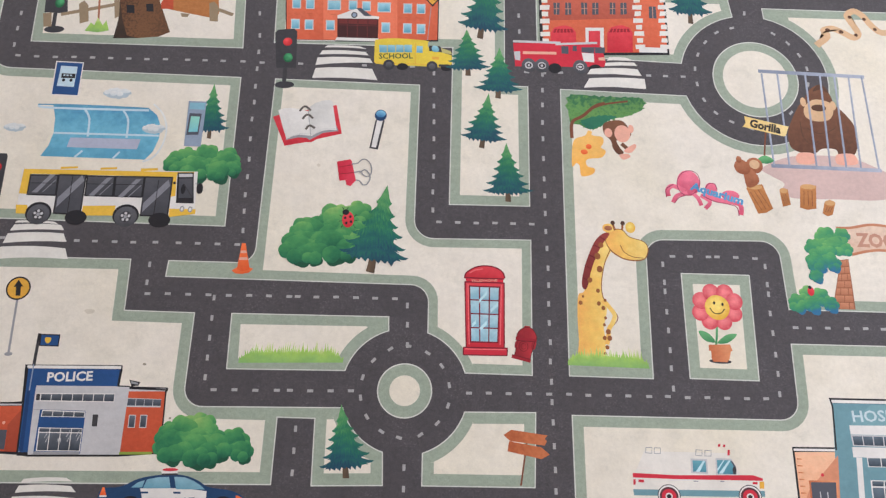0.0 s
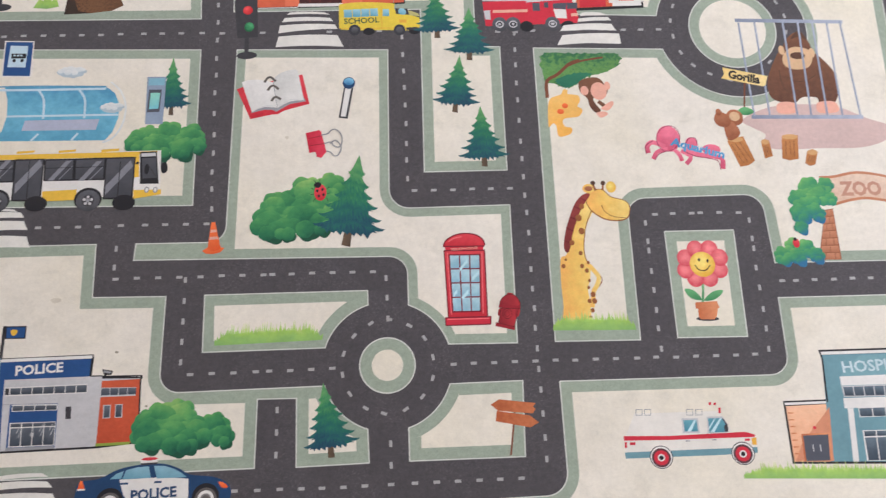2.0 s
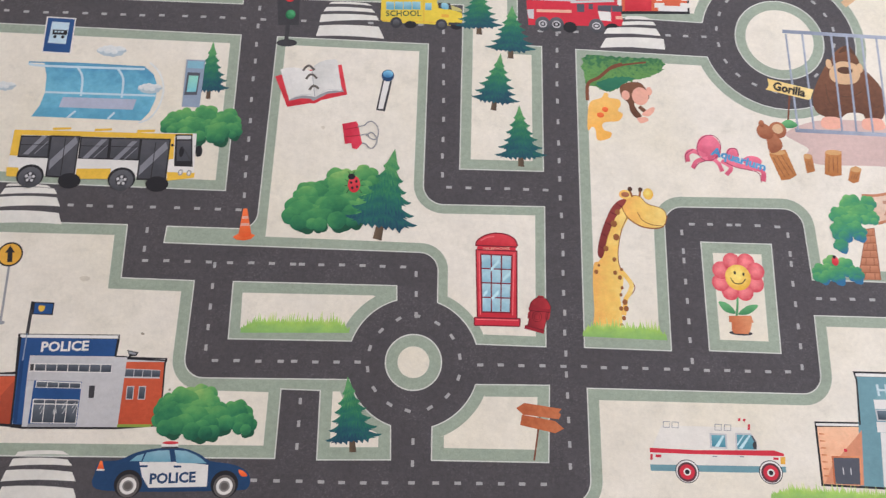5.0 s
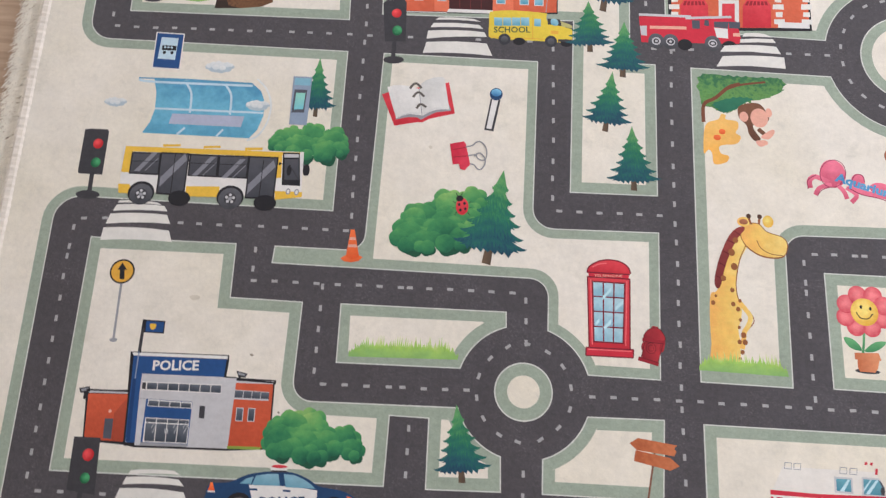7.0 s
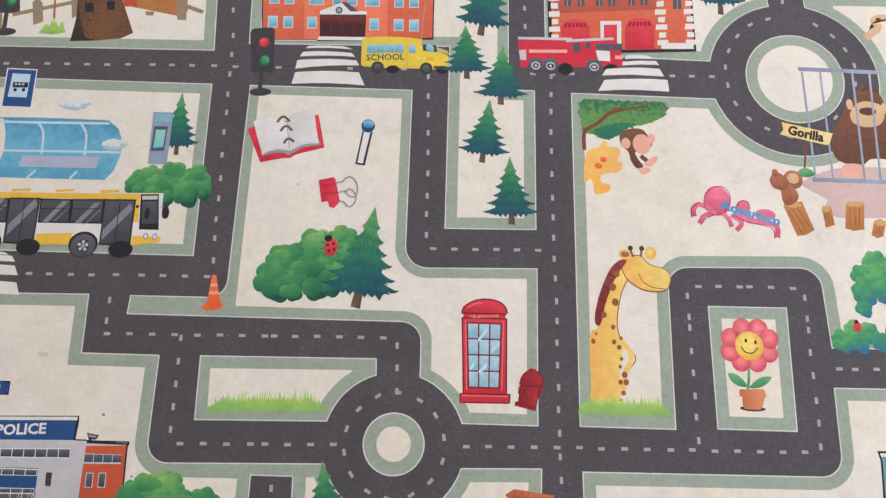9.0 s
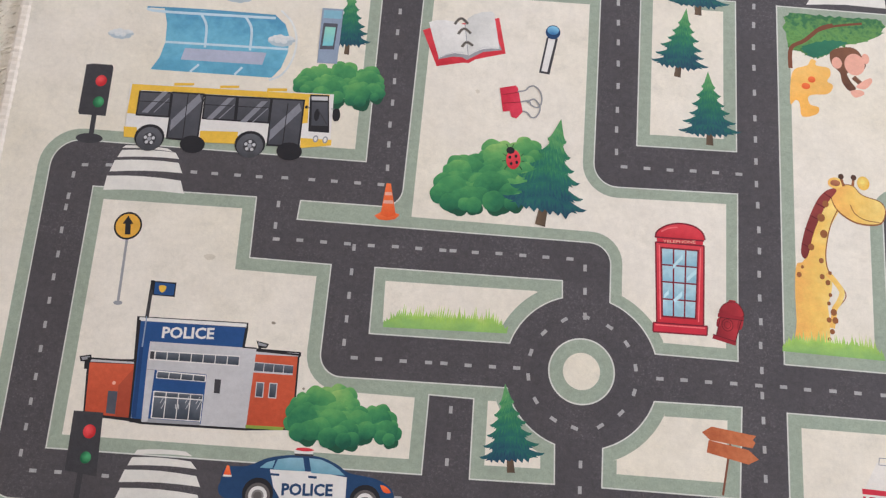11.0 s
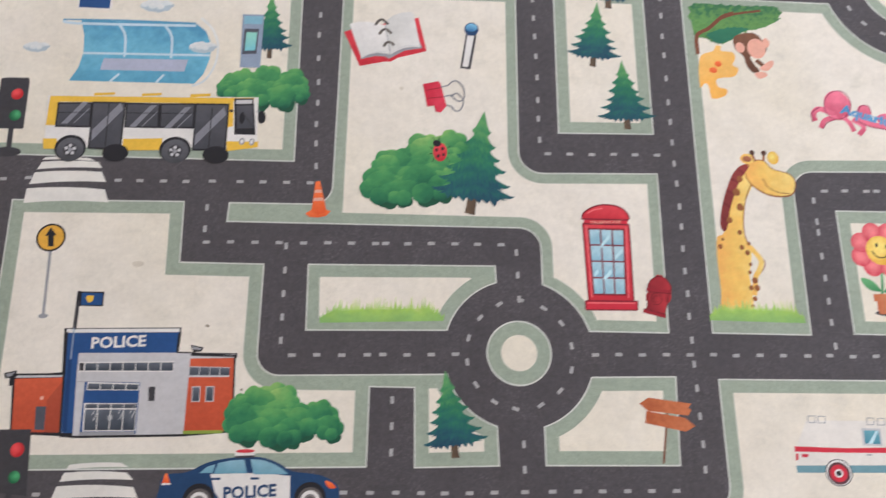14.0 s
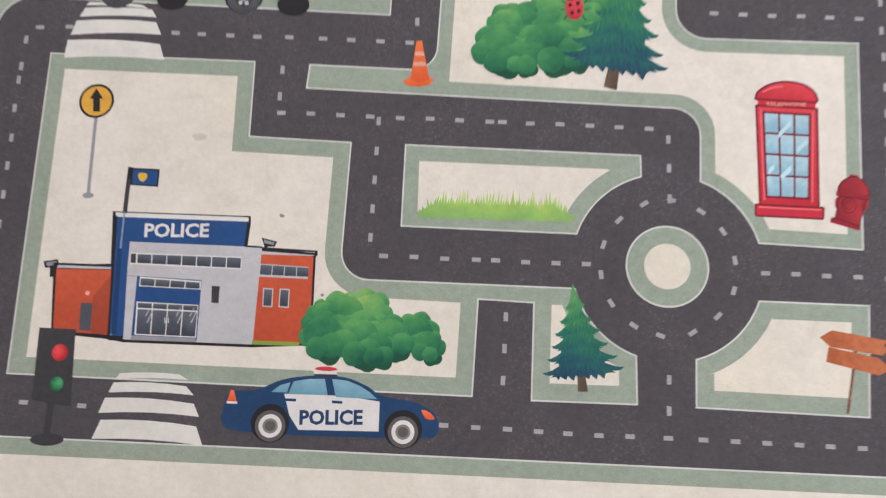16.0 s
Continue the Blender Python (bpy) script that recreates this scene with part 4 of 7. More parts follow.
d.poly("page", PAGEB, (-135.9, 307.4), (-133.3, 316.4), (-126.4, 322.2), (-116.6, 326.5), (-105.3, 328.2), (-101.7, 325.8), (-91.9, 278.6), (-101.7, 278.6), (-111.4, 276.9), (-121.1, 272), (-128.6, 266.4), (-131.9, 287.9))
d.line("fold", GREY, 0.9, (-135.9, 307.4), (-128.6, 266.4))
d.line("page_line", PALE, 0.7, (-162.3, 263), (-146, 270.2), (-134.9, 270.3))
d.line("page_line", PALE, 0.7, (-127.3, 269.6), (-111.4, 279.3), (-92.6, 281))
d.curve("ring", RINGGREY, 3.6, (-148.5, 307.2), (-144.5, 313.8), (-139.6, 315.5), (-132.4, 309))
d.curve("ring_shade", INK, 1.0, (-148.5, 307.2), (-144.5, 313.8), (-139.6, 315.5), (-132.4, 309))
d.curve("ring", RINGGREY, 3.6, (-143.2, 294.3), (-139.2, 300.8), (-134.3, 301.7), (-127.9, 296.1))
d.curve("ring_shade", INK, 1.0, (-143.2, 294.3), (-139.2, 300.8), (-134.3, 301.7), (-127.9, 296.1))
d.curve("ring", RINGGREY, 3.6, (-137.2, 277.5), (-133.9, 283.1), (-129.7, 283.9), (-124, 280))
d.curve("ring_shade", INK, 1.0, (-137.2, 277.5), (-133.9, 283.1), (-129.7, 283.9), (-124, 280))

d = Drawing("pin", "blue-headed steel pin")
d.poly("shank", INK, (-36.2, 298.6), (-22.7, 297.9), (-30.2, 249.6), (-42.8, 251.1))
d.poly("shank_face", WHITE, (-34.1, 297.8), (-25.6, 297.9), (-33, 252.8), (-40, 253.5))
d.oval("pin_head", NAVY, -29.1, 306.0, 8.9, 9.5, 1)
d.oval("pin_gloss", PINBLUE, -29.0, 308.5, 7.1, 5.8, 1)

d = Drawing("binder_clip", "crimson binder clip with wire handles")
d.poly("clip_body", CRIMSONS, (-87.8, 227.4), (-69.2, 232.1), (-66.4, 229), (-58.8, 199), (-65.6, 189.9), (-71.7, 191.4), (-73.8, 199), (-82, 197.4))
d.line("crease", DEEPRED, 1, (-84.3, 218.9), (-65, 223.6))
d.line("crease", DEEPRED, 1, (-82.8, 208.1), (-62.2, 211.3))
d.curve("wire", GREY, 1.8, (-66.4, 224.4), (-57.4, 226.7), (-53.3, 231.4), (-47, 233), (-40.1, 226.8), (-37.4, 217.5), (-38.8, 208.3), (-43.7, 205.9), (-49.9, 209), (-52.6, 213.6), (-62.2, 211.3))
d.curve("wire", GREY, 1.8, (-58.8, 199.8), (-53.3, 198.3), (-48.5, 193), (-43, 193.7), (-38.9, 202.1), (-40.2, 209.8), (-45.7, 215.9), (-49.8, 215.2), (-54, 211.3))

d = Drawing("giraffe_print", "yellow giraffe shape with brown spots and mane")
d.soft("giraffe_body", GIRAFFE, (255.7, 40.3), (263.1, 45.1), (270.2, 59.9), (276.6, 84.9), (285.6, 114.1), (294.6, 130.4), (306.6, 125.1), (305.2, 108.9), (295, 88.5), (288.7, 59.8), (289.2, 41.4), (294.3, 27.4), (292.9, 10.8), (289.1, -2.8), (290.6, -23.1), (286.2, -52.2), (254.7, -51.7), (254.7, -22.6), (253.8, 11.3))
d.soft("giraffe_head", GIRAFFE, (296.5, 128.9), (303.9, 137.9), (320.4, 139.3), (331, 128.8), (350, 122.8), (356.4, 113.1), (352.2, 98.4), (338.9, 94.1), (321.1, 96.3), (305.6, 105.9), (298.4, 116.3))
d.rim(SPOT, 1.1, (296.5, 128.9), (303.9, 137.9), (320.4, 139.3), (331, 128.8), (350, 122.8), (356.4, 113.1), (352.2, 98.4), (338.9, 94.1), (321.1, 96.3), (305.6, 105.9), (298.4, 116.3))
d.soft("mane", MANE, (298.5, 134.1), (302.3, 130.4), (289.5, 111.9), (276, 79.9), (269.7, 55), (264.8, 48.6), (261.1, 57.9), (266.9, 85), (278.7, 114.9), (288.8, 128.9))
for x0, y0, x1, y1 in ((262, 66, 271, 62), (266, 84, 276, 79), (272, 100, 282, 95), (279, 115, 289, 110), (288, 128, 297, 122)):
    d.line("mane_band", HYDRANTLINE, 1.1, (x0, y0), (x1, y1))
d.oval("ear", GIRAFFE, 301.5, 140.9, 8.5, 6.8, 0)
d.oval("ear_inside", CINNAMON, 301.5, 140.9, 5.7, 3.8, 0)
d.oval("ear", SUNNY, 333.0, 143.1, 7.1, 8.4, 0)
d.line("horn", SPOT, 3, (308, 147.6), (311, 137.8))
d.line("horn", SPOT, 3, (322.3, 148.4), (321, 138.6))
d.oval("horn_tip", BLACKBROWN, 308.2, 149.2, 3.2, 3.4, 0)
d.oval("horn_tip", BLACKBROWN, 322.4, 149.1, 3.2, 3.4, 0)
d.curve("neck_line", SPOT, 1.2, (303.1, 108.9), (294.3, 88.5), (288.7, 59.8), (289.7, 40), (296, 30.2), (304.8, 19.7), (308.9, 9.3), (302.1, -0.9), (296.7, -6.3))
d.curve("foreleg", GIRAFFE, 6, (289.7, 34.4), (299.2, 23.2), (304.7, 13.5), (301.2, 2.5), (296.2, -5.6), (294.8, -16.4), (292.7, -27.1))
d.oval("spot", SPOT, 286.9, 79.1, 4.1, 4.8, 0)
d.oval("spot", SPOT, 272.6, 62.7, 3.4, 3.9, 0)
d.oval("spot", SPOT, 283.2, 47.8, 2.7, 3.1, 0)
d.oval("spot", SPOT, 283.7, 29.6, 2.7, 3.1, -1)
d.oval("spot", SPOT, 258.6, 29.8, 2.7, 3.1, -1)
d.oval("spot", SPOT, 262.3, 38.9, 1.7, 1.9, -1)
d.oval("spot", SPOT, 284.4, 98.0, 4.2, 4.9, 0)
d.oval("spot", SPOT, 289.9, 114.8, 3.5, 4.1, 0)
d.oval("spot", SPOT, 292.4, 34.4, 2.0, 2.3, -1)
d.oval("spot", SPOT, 289.7, 23.3, 2.7, 3.1, -1)
d.oval("spot", SPOT, 292.0, 9.5, 2.0, 2.3, -1)
d.oval("spot", SPOT, 290.1, -0.1, 2.0, 2.3, -1)
d.oval("spot", SPOT, 295.0, -9.6, 3.4, 3.8, -1)
d.oval("spot", SPOT, 289.8, -18.4, 2.7, 3.0, -1)
d.oval("spot", SPOT, 296.5, -18.4, 3.3, 3.7, -1)
d.oval("spot", SPOT, 292.9, -31.1, 2.7, 3.0, -1)
d.oval("spot", SPOT, 289.8, -39.7, 2.0, 2.2, -1)
d.curve("jaw_line", SPOT, 1.2, (299.6, 114), (305.5, 105.2), (321, 95.6), (338.8, 93.3), (352.1, 97.7), (356.9, 111.6))
d.curve("smile_line", SPOT, 1, (317.4, 116.2), (322.3, 105.9), (334.1, 99.2), (349.3, 97.7))
grass_strip(239, -57, 348, -58, 28, 5)

d = Drawing("tree_branch", "leafy green branch with a brown bough")
d.rough("leaves", BRANCHLEAF, 3.85, (252.1, 352.2), (291.4, 353.6), (329.2, 353.2), (362.6, 352.8), (363.7, 338.1), (353.3, 328.6), (334.2, 320.7), (310.9, 313.7), (299.2, 303.5), (282.2, 297.5), (266.7, 304.8), (252.3, 309.7))
d.curve("bough", WOODDARK, 5, (253.9, 281.5), (255.1, 308.1), (271.2, 319.2), (289.5, 336.4), (305.3, 342.5))
d.curve("twig", WOODDARK, 3, (281.3, 330.3), (305.1, 340.8), (339.9, 347.3))
d.rough("leaves", DEEPLEAFS, 2.75, (267.9, 309.9), (295.2, 320.3), (321.4, 320.6), (309.3, 312.8), (297.7, 303.5), (281.5, 298.3))

d = Drawing("tiger_cub_print", "orange cub shape")
d.soft("cub_body", TIGER, (253.7, 265.1), (258.2, 279.9), (269, 284.9), (274.4, 287.5), (278.2, 295), (283.9, 293.3), (284, 287.5), (298.6, 285.2), (300.5, 276.1), (296.5, 267.9), (303.2, 262.2), (296.8, 251.6), (279.7, 249.1), (273.5, 245), (276.1, 236.2), (285.9, 233.1), (282.8, 224.3), (266.4, 220.3), (263.8, 236.2), (259.2, 240.9), (252.8, 235.3))
d.oval("muzzle", ORANGE, 271.4, 259.6, 5.1, 4.1, 0)
d.oval("patch", ORANGE, 278.3, 268.6, 4.4, 4.1, 0)

d = Drawing("monkey_print", "brown and pink monkey shape")
d.soft("fur", FUR, (301, 306), (312.3, 312.9), (328.9, 313.9), (338.1, 303.9), (342.3, 290.5), (332.3, 282.2), (320.2, 280.4), (323.4, 270.6), (329.6, 260.8), (321.8, 257.5), (314.1, 267.2), (311.3, 280.3), (302.1, 290.2))
d.oval("ear", PINK, 308.4, 292.7, 6.0, 7.6, 1)
d.oval("cheek", PINK, 329.1, 292.1, 11.9, 14.3, 1)
d.oval("ear", PINK, 342.1, 300.6, 4.5, 6.8, 1)
d.line("arm", FUR, 6, (327, 275.5), (337.6, 265.7))
d.soft("paw", PINK, (330, 264), (345.6, 275.7), (348.6, 270.7), (339.9, 260.9))
d.soft("paw", PINK, (323.2, 257.5), (335.3, 259.2), (339, 254.3), (328.1, 249.4))

d = Drawing("octopus_print", "pink octopus shape with blue lettering")
d.oval("octopus_head", OCTOPUS, 421.9, 216.1, 17.0, 20.3, 0)
d.curve("tentacle", OCTOPUS, 7, (416.1, 203.4), (398.9, 210.5), (390.6, 204.1), (391.3, 193.9))
d.curve("tentacle", OCTOPUS, 6, (419.3, 200.2), (403.9, 195.5), (397.1, 184.5))
d.curve("tentacle", OCTOPUS, 6, (426.6, 200.2), (434.1, 192.4), (438.1, 181.4))
d.curve("tentacle", OCTOPUS, 6, (437.8, 197.1), (450.9, 187.7), (443.2, 176.8))
d.oval("hump", OCTOPUS, 454.3, 207.5, 8.9, 10.5, 0)
d.oval("hump", OCTOPUS, 481.6, 198.8, 13.3, 8.1, 0)
d.curve("tentacle", OCTOPUS, 7, (441.3, 200.3), (458.3, 192.4), (476.2, 189.3), (494.4, 184.6), (494.4, 169))
d.rim(PLUM, 1, (404.9, 216), (412.3, 230.5), (425.1, 236.2), (436, 230.6), (438.8, 216.2), (430.6, 201.8), (418.7, 196.3), (408.6, 201.8))
d.curve("tentacle_edge", PLUM, 1.2, (399.3, 212.8), (388.6, 204.9), (388.1, 192.3))
d.curve("tentacle_edge", PLUM, 1.2, (440.8, 197.1), (457.6, 188.5), (475.4, 185.4), (489.3, 180.7), (491.2, 167.5))
d.curve("tentacle_edge", PLUM, 1.2, (418.8, 197.1), (406.4, 192.3), (399.1, 182.9))
d.curve("tentacle_edge", PLUM, 1.2, (445.5, 207.4), (451.4, 216.2), (460.3, 216.2), (463, 206.7))
d.text("Aquarium", LETTERBLUE, 461.8, 199.5, 78.1, 17.0, -16.2)

d = Drawing("zoo_ground", "dusty pink printed patch of ground")
d.soft("ground", LILAC, (533.3, 245), (576.8, 265.4), (637, 269.5), (678.8, 264.3), (718.1, 246.1), (749.8, 233.4), (740.6, 213.4), (700.8, 200.7), (641.7, 199.7), (574.8, 198.6), (558.1, 209.2), (563.3, 221.7), (546.5, 232.4))

d = Drawing("gorilla_print", "brown gorilla shape behind the cage bars")
d.soft("gorilla_body", FUR, (610.9, 362.2), (593.3, 338.8), (579.9, 308.3), (579.6, 283.9), (591.7, 273.8), (613.4, 271.2), (626.9, 280.6), (647.4, 280.7), (652.7, 271.5), (673.3, 271.6), (683.4, 294.1), (682.2, 320.7), (670.3, 341.6), (655.4, 356.9), (644.8, 366.6))
d.soft("gorilla_head", FUR, (606.7, 346.7), (613.9, 370.1), (627, 385.9), (640, 390.1), (648.9, 380.3), (654.7, 362.8), (652.8, 341.4), (638.6, 329.8), (618.1, 331.4))
d.soft("muzzle", TAN, (608.7, 348.6), (621.4, 362.4), (635.7, 364.5), (650.5, 358.8), (653.1, 343.4), (643.8, 329.8), (624.2, 326.7), (609.7, 333.3))
d.oval("nose", SPOTDARK, 631.5, 349.9, 11.4, 5.9, 1)
d.curve("arm_line", SPOTDARK, 1.2, (599.8, 325.5), (601.1, 300.9), (611, 287.9), (623.9, 293.6))
d.curve("arm_line", SPOTDARK, 1.2, (657.1, 326.1), (660.3, 305.2), (668.4, 292.1), (676, 296))
d.curve("chest_line", SPOTDARK, 1.2, (610.1, 314.2), (622.7, 306.8), (638.5, 308.8), (651.9, 316.5))
d.soft("fur_tuft", SPOTDARK, (625.7, 378.1), (634.7, 390), (643.5, 390.1), (650, 376.4), (638.7, 382.2))
d.oval("ear", TAN, 608.7, 359.3, 4.4, 7.9, 1)
d.oval("ear", TAN, 654.2, 355.0, 4.4, 7.9, 1)
d.soft("foot", PINK, (586.1, 265.5), (593.2, 272.9), (613.5, 272.1), (616.3, 258.3), (600.3, 253.6), (587.2, 256.3))
d.soft("foot", PINK, (644.9, 265.9), (651.3, 273.3), (673.6, 273.5), (677.7, 258.7), (660, 254.9), (646.7, 256.7))

d = Drawing("cage", "steel barred animal cage")
d.line("top_rail", STEEL, 6, (545.5, 410.5), (710.5, 408))
d.line("bottom_rail", STEEL, 6, (547.4, 249.6), (711.8, 248.8))
d.line("bar", STEEL, 3, (550.2, 406.6), (551.7, 250.6))
d.line("bar", STEEL, 3, (574.8, 407), (574.5, 250.7))
d.line("bar", STEEL, 3, (618.1, 407.6), (615.1, 251))
d.line("bar", STEEL, 3, (641.2, 408), (635.5, 251.1))
d.line("bar", STEEL, 3, (663.4, 408.3), (659.3, 251.2))
d.line("bar", STEEL, 3, (685.7, 408.7), (681.5, 251.4))
d.line("bar", STEEL, 3, (706.3, 409), (708.1, 251.5))

d = Drawing("name_board", "yellow wooden sign board on a post")
d.line("post", WOODDARK, 2.5, (545.7, 307.9), (537.4, 256))
d.poly("board", BOARD, (515.5, 330.3), (581.1, 315.8), (575.4, 300.7), (571.7, 298.8), (511.3, 312.3), (516.5, 319))
d.text("Gorilla", BLACK, 545.8, 314.5, 47.1, 14.4, -12.3)
d.soft("tuft", LEAFY, (526.4, 255.9), (534.3, 264.2), (542.9, 265.2), (552, 257.9), (541.1, 252.3))

d = Drawing("log", "brown sawn log")
d.poly("bark", STRAW, (506.1, 211.6), (517.7, 217), (530.4, 218.9), (542.2, 180.9), (531.3, 173.8), (519.6, 172.1))
d.oval("cut_face", LOGTOP, 518.1, 214.3, 11.6, 4.1, 0)
d.line("bark_groove", WOODDARK, 0.8, (511.2, 206.3), (525.3, 177.3))
d.line("bark_groove", WOODDARK, 0.8, (517.3, 208.1), (531.4, 180))
d.line("bark_groove", WOODDARK, 0.8, (523.3, 209.9), (537.6, 182.6))

d = Drawing("log", "brown sawn log")
d.poly("bark", STRAW, (554.8, 209.1), (567, 212.8), (568.9, 187.9), (556.8, 184.4))
d.oval("cut_face", LOGTOP, 560.7, 210.1, 5.8, 4.1, 0)
d.line("bark_groove", WOODDARK, 0.8, (557.1, 202.9), (560, 188.8))
d.line("bark_groove", WOODDARK, 0.8, (559.8, 203.8), (563.4, 189.7))
d.line("bark_groove", WOODDARK, 0.8, (562.4, 204.7), (566.9, 190.6))

d = Drawing("log", "brown sawn log")
d.poly("bark", STRAW, (586.1, 217.3), (596.7, 220.9), (610, 220.1), (605.6, 183.6), (591.9, 181), (581.7, 184.4))
d.oval("cut_face", LOGTOP, 597.9, 217.8, 11.7, 4.1, 0)
d.line("bark_groove", WOODDARK, 0.8, (590.9, 211.1), (588, 188))
d.line("bark_groove", WOODDARK, 0.8, (596.8, 211.1), (594.7, 188))
d.line("bark_groove", WOODDARK, 0.8, (602.8, 212), (600.3, 187.1))

d = Drawing("log", "brown sawn log")
d.poly("bark", STRAW, (619, 194.3), (627.3, 198.7), (634.9, 194.3), (628.2, 174.9), (620.3, 172.2), (613.5, 176.6))
d.oval("cut_face", LOGTOP, 626.8, 193.4, 7.9, 4.1, 0)
d.line("bark_groove", WOODDARK, 0.8, (622, 187.2), (618.1, 179.3))
d.line("bark_groove", WOODDARK, 0.8, (626.2, 187.2), (621.5, 179.3))
d.line("bark_groove", WOODDARK, 0.8, (629.5, 187.2), (624.8, 179.3))

d = Drawing("squirrel_print", "brown squirrel shape on a log")
d.oval("tail", CINNAMON, 522.1, 248.6, 12.6, 12.9, 0)
d.oval("tail_tip", TAN, 522.3, 250.4, 7.6, 7.4, 0)
d.soft("body", CINNAMON, (502.9, 243), (516.3, 243.1), (526.2, 230.5), (524.7, 219.7), (512.1, 212.5), (506.2, 217.9), (504.8, 232.2))
d.soft("head", CINNAMON, (491.7, 246.6), (498.1, 257.5), (508, 255.8), (516.5, 244.9), (510, 234), (496.9, 235.8))
d.oval("ear", CINNAMON, 499.8, 257.5, 4.2, 5.5, 0)

def brick_bond(d, a, b, c, e, rows):
    """Bricks in staggered rows within a four-cornered field."""
    a, b, c, e = (Vector(p) for p in (a, b, c, e))

    def spot(u, v):
        p = a.lerp(b, u).lerp(e.lerp(c, u), v)
        return (p.x, p.y)
    for j in range(rows):
        cuts = (0.03, 0.52, 0.97) if j % 2 else (0.03, 0.30, 0.74, 0.97)
        for u0, u1 in zip(cuts, cuts[1:]):
            v0, v1 = (j + 0.1) / rows, (j + 0.96) / rows
            d.poly("brick", PILLARB, spot(u0 + 0.02, v0), spot(u1 - 0.02, v0), spot(u1 - 0.02, v1), spot(u0 + 0.02, v1))


ARCHWOOD = shaded((212, 178, 156), (226, 200, 180), grain=0.3, size=80)

d = Drawing("zoo_gate", "carved wooden gate arch with brick pillars")
d.soft("arch", ARCHWOOD, (636.6, 142.7), (645.4, 154.8), (684.6, 160.1), (724.9, 153.1), (749.8, 144.5), (742.7, 118.6), (731.1, 118.6), (694.1, 123.8), (669.1, 122.1), (648.1, 115.4), (638.5, 125.6))
d.curve("arch_edge", PILLARB, 4, (629.7, 154.8), (650.5, 155.7), (684.9, 161.8), (725.4, 155.8), (753.2, 144.5))
d.curve("arch_edge", PILLARB, 4, (646.3, 114.5), (668.8, 120.4), (694, 123), (732.4, 116.9))
d.text("ZOO", PINKWOOD, 686.1, 137.6, 59.6, 22.1, -0.0)
d.poly("pillar", PILLAR, (629.0, 106.0), (641.0, 108.0), (640.0, 34.0), (608.0, 34.0))
brick_bond(d, (629.0, 106.0), (641.0, 108.0), (640.0, 34.0), (608.0, 34.0), 7)
d.poly("pillar", PILLAR, (742, 115.2), (766.9, 115.2), (756.6, 68), (737, 68.1))
bush("green and blue tree by the zoo gate", BLUELEAF, (595.2, 102.0, 14.6), (595.5, 123.1, 14.7), (613.1, 140.2, 14.8), (624.0, 127.3, 16.4), (608.7, 114.6, 14.7), (636.6, 142.7, 11.6), (639.5, 122.2, 9.8), (617.7, 100.2, 11.4), (591.7, 81.1, 9.7))
bush("low bush under the zoo gate pillar", BLUELEAF, (559.5, 40.4, 12.7), (575.7, 52.5, 12.8), (593.0, 50.7, 12.8), (605.7, 40.9, 11.2), (581.3, 37.8, 11.1))
bush("green tree beside the zoo gate", BLUELEAF, (747.3, 140.1, 13.4), (762.1, 131.5, 18.4), (750.1, 114.3, 13.3))

d = Drawing("ladybird", "red spotted ladybird")
d.oval("shell", RED, 580.7, 58.1, 4.8, 6.6, 0)
d.oval("head", BLACK, 580.0, 63.9, 2.4, 2.5, 0)

d = Drawing("flower_pot", "red flower with a yellow face in a clay pot")
d.curve("stem", LEAFY, 3, (444.7, 11.7), (442.7, -10.2), (440, -25.7))
d.oval("petal", PETAL, 469.2, 22.2, 11.7, 12.0, 0)
d.oval("petal", PETAL, 454.2, 10.2, 11.6, 11.9, 0)
d.oval("petal", PETAL, 435.2, 10.2, 11.6, 11.9, 0)
d.oval("petal", PETAL, 423.1, 22.2, 11.6, 12.0, 0)
d.oval("petal", PETAL, 425.0, 39.2, 11.7, 12.1, 0)
d.oval("petal", PETAL, 439.9, 51.4, 11.8, 12.2, 0)
d.oval("petal", PETAL, 459.1, 51.4, 11.8, 12.3, 0)
d.oval("petal", PETAL, 471.3, 39.3, 11.8, 12.2, 0)
d.oval("flower_face", SUNNY, 447.0, 29.9, 17.2, 17.7, 0)
d.oval("eye", BLACK, 443.1, 36.3, 1.6, 2.4, 0)
d.oval("eye", BLACK, 454.6, 34.6, 1.6, 2.4, 0)
d.curve("smile_line", BLACK, 1.3, (436.7, 29.2), (440.6, 22.8), (446.7, 21.1), (452.3, 22.7), (456.9, 28.2))
d.soft("flower_leaf", LEAFY, (418.8, -3.8), (429.4, -5.4), (437.7, -13.3), (439.2, -19.5), (427.9, -17.8), (421, -11.6))
d.soft("flower_leaf", LEAFY, (470.2, -6.6), (458.5, -7.2), (448.5, -13.4), (443, -20.3), (455.4, -19.6), (465.4, -13.5))
d.oval("pot_shadow", INK, 444.5, -44.8, 15.3, 3.1, -1)
d.poly("pot", POT, (433.3, -30.2), (460.1, -30.5), (457.2, -41.2), (453.5, -45.7), (435.2, -45.5), (432.8, -40.9))
d.poly("pot_rim", POT, (430.4, -22.5), (459.8, -21.2), (462.4, -30.5), (430.2, -30.9))

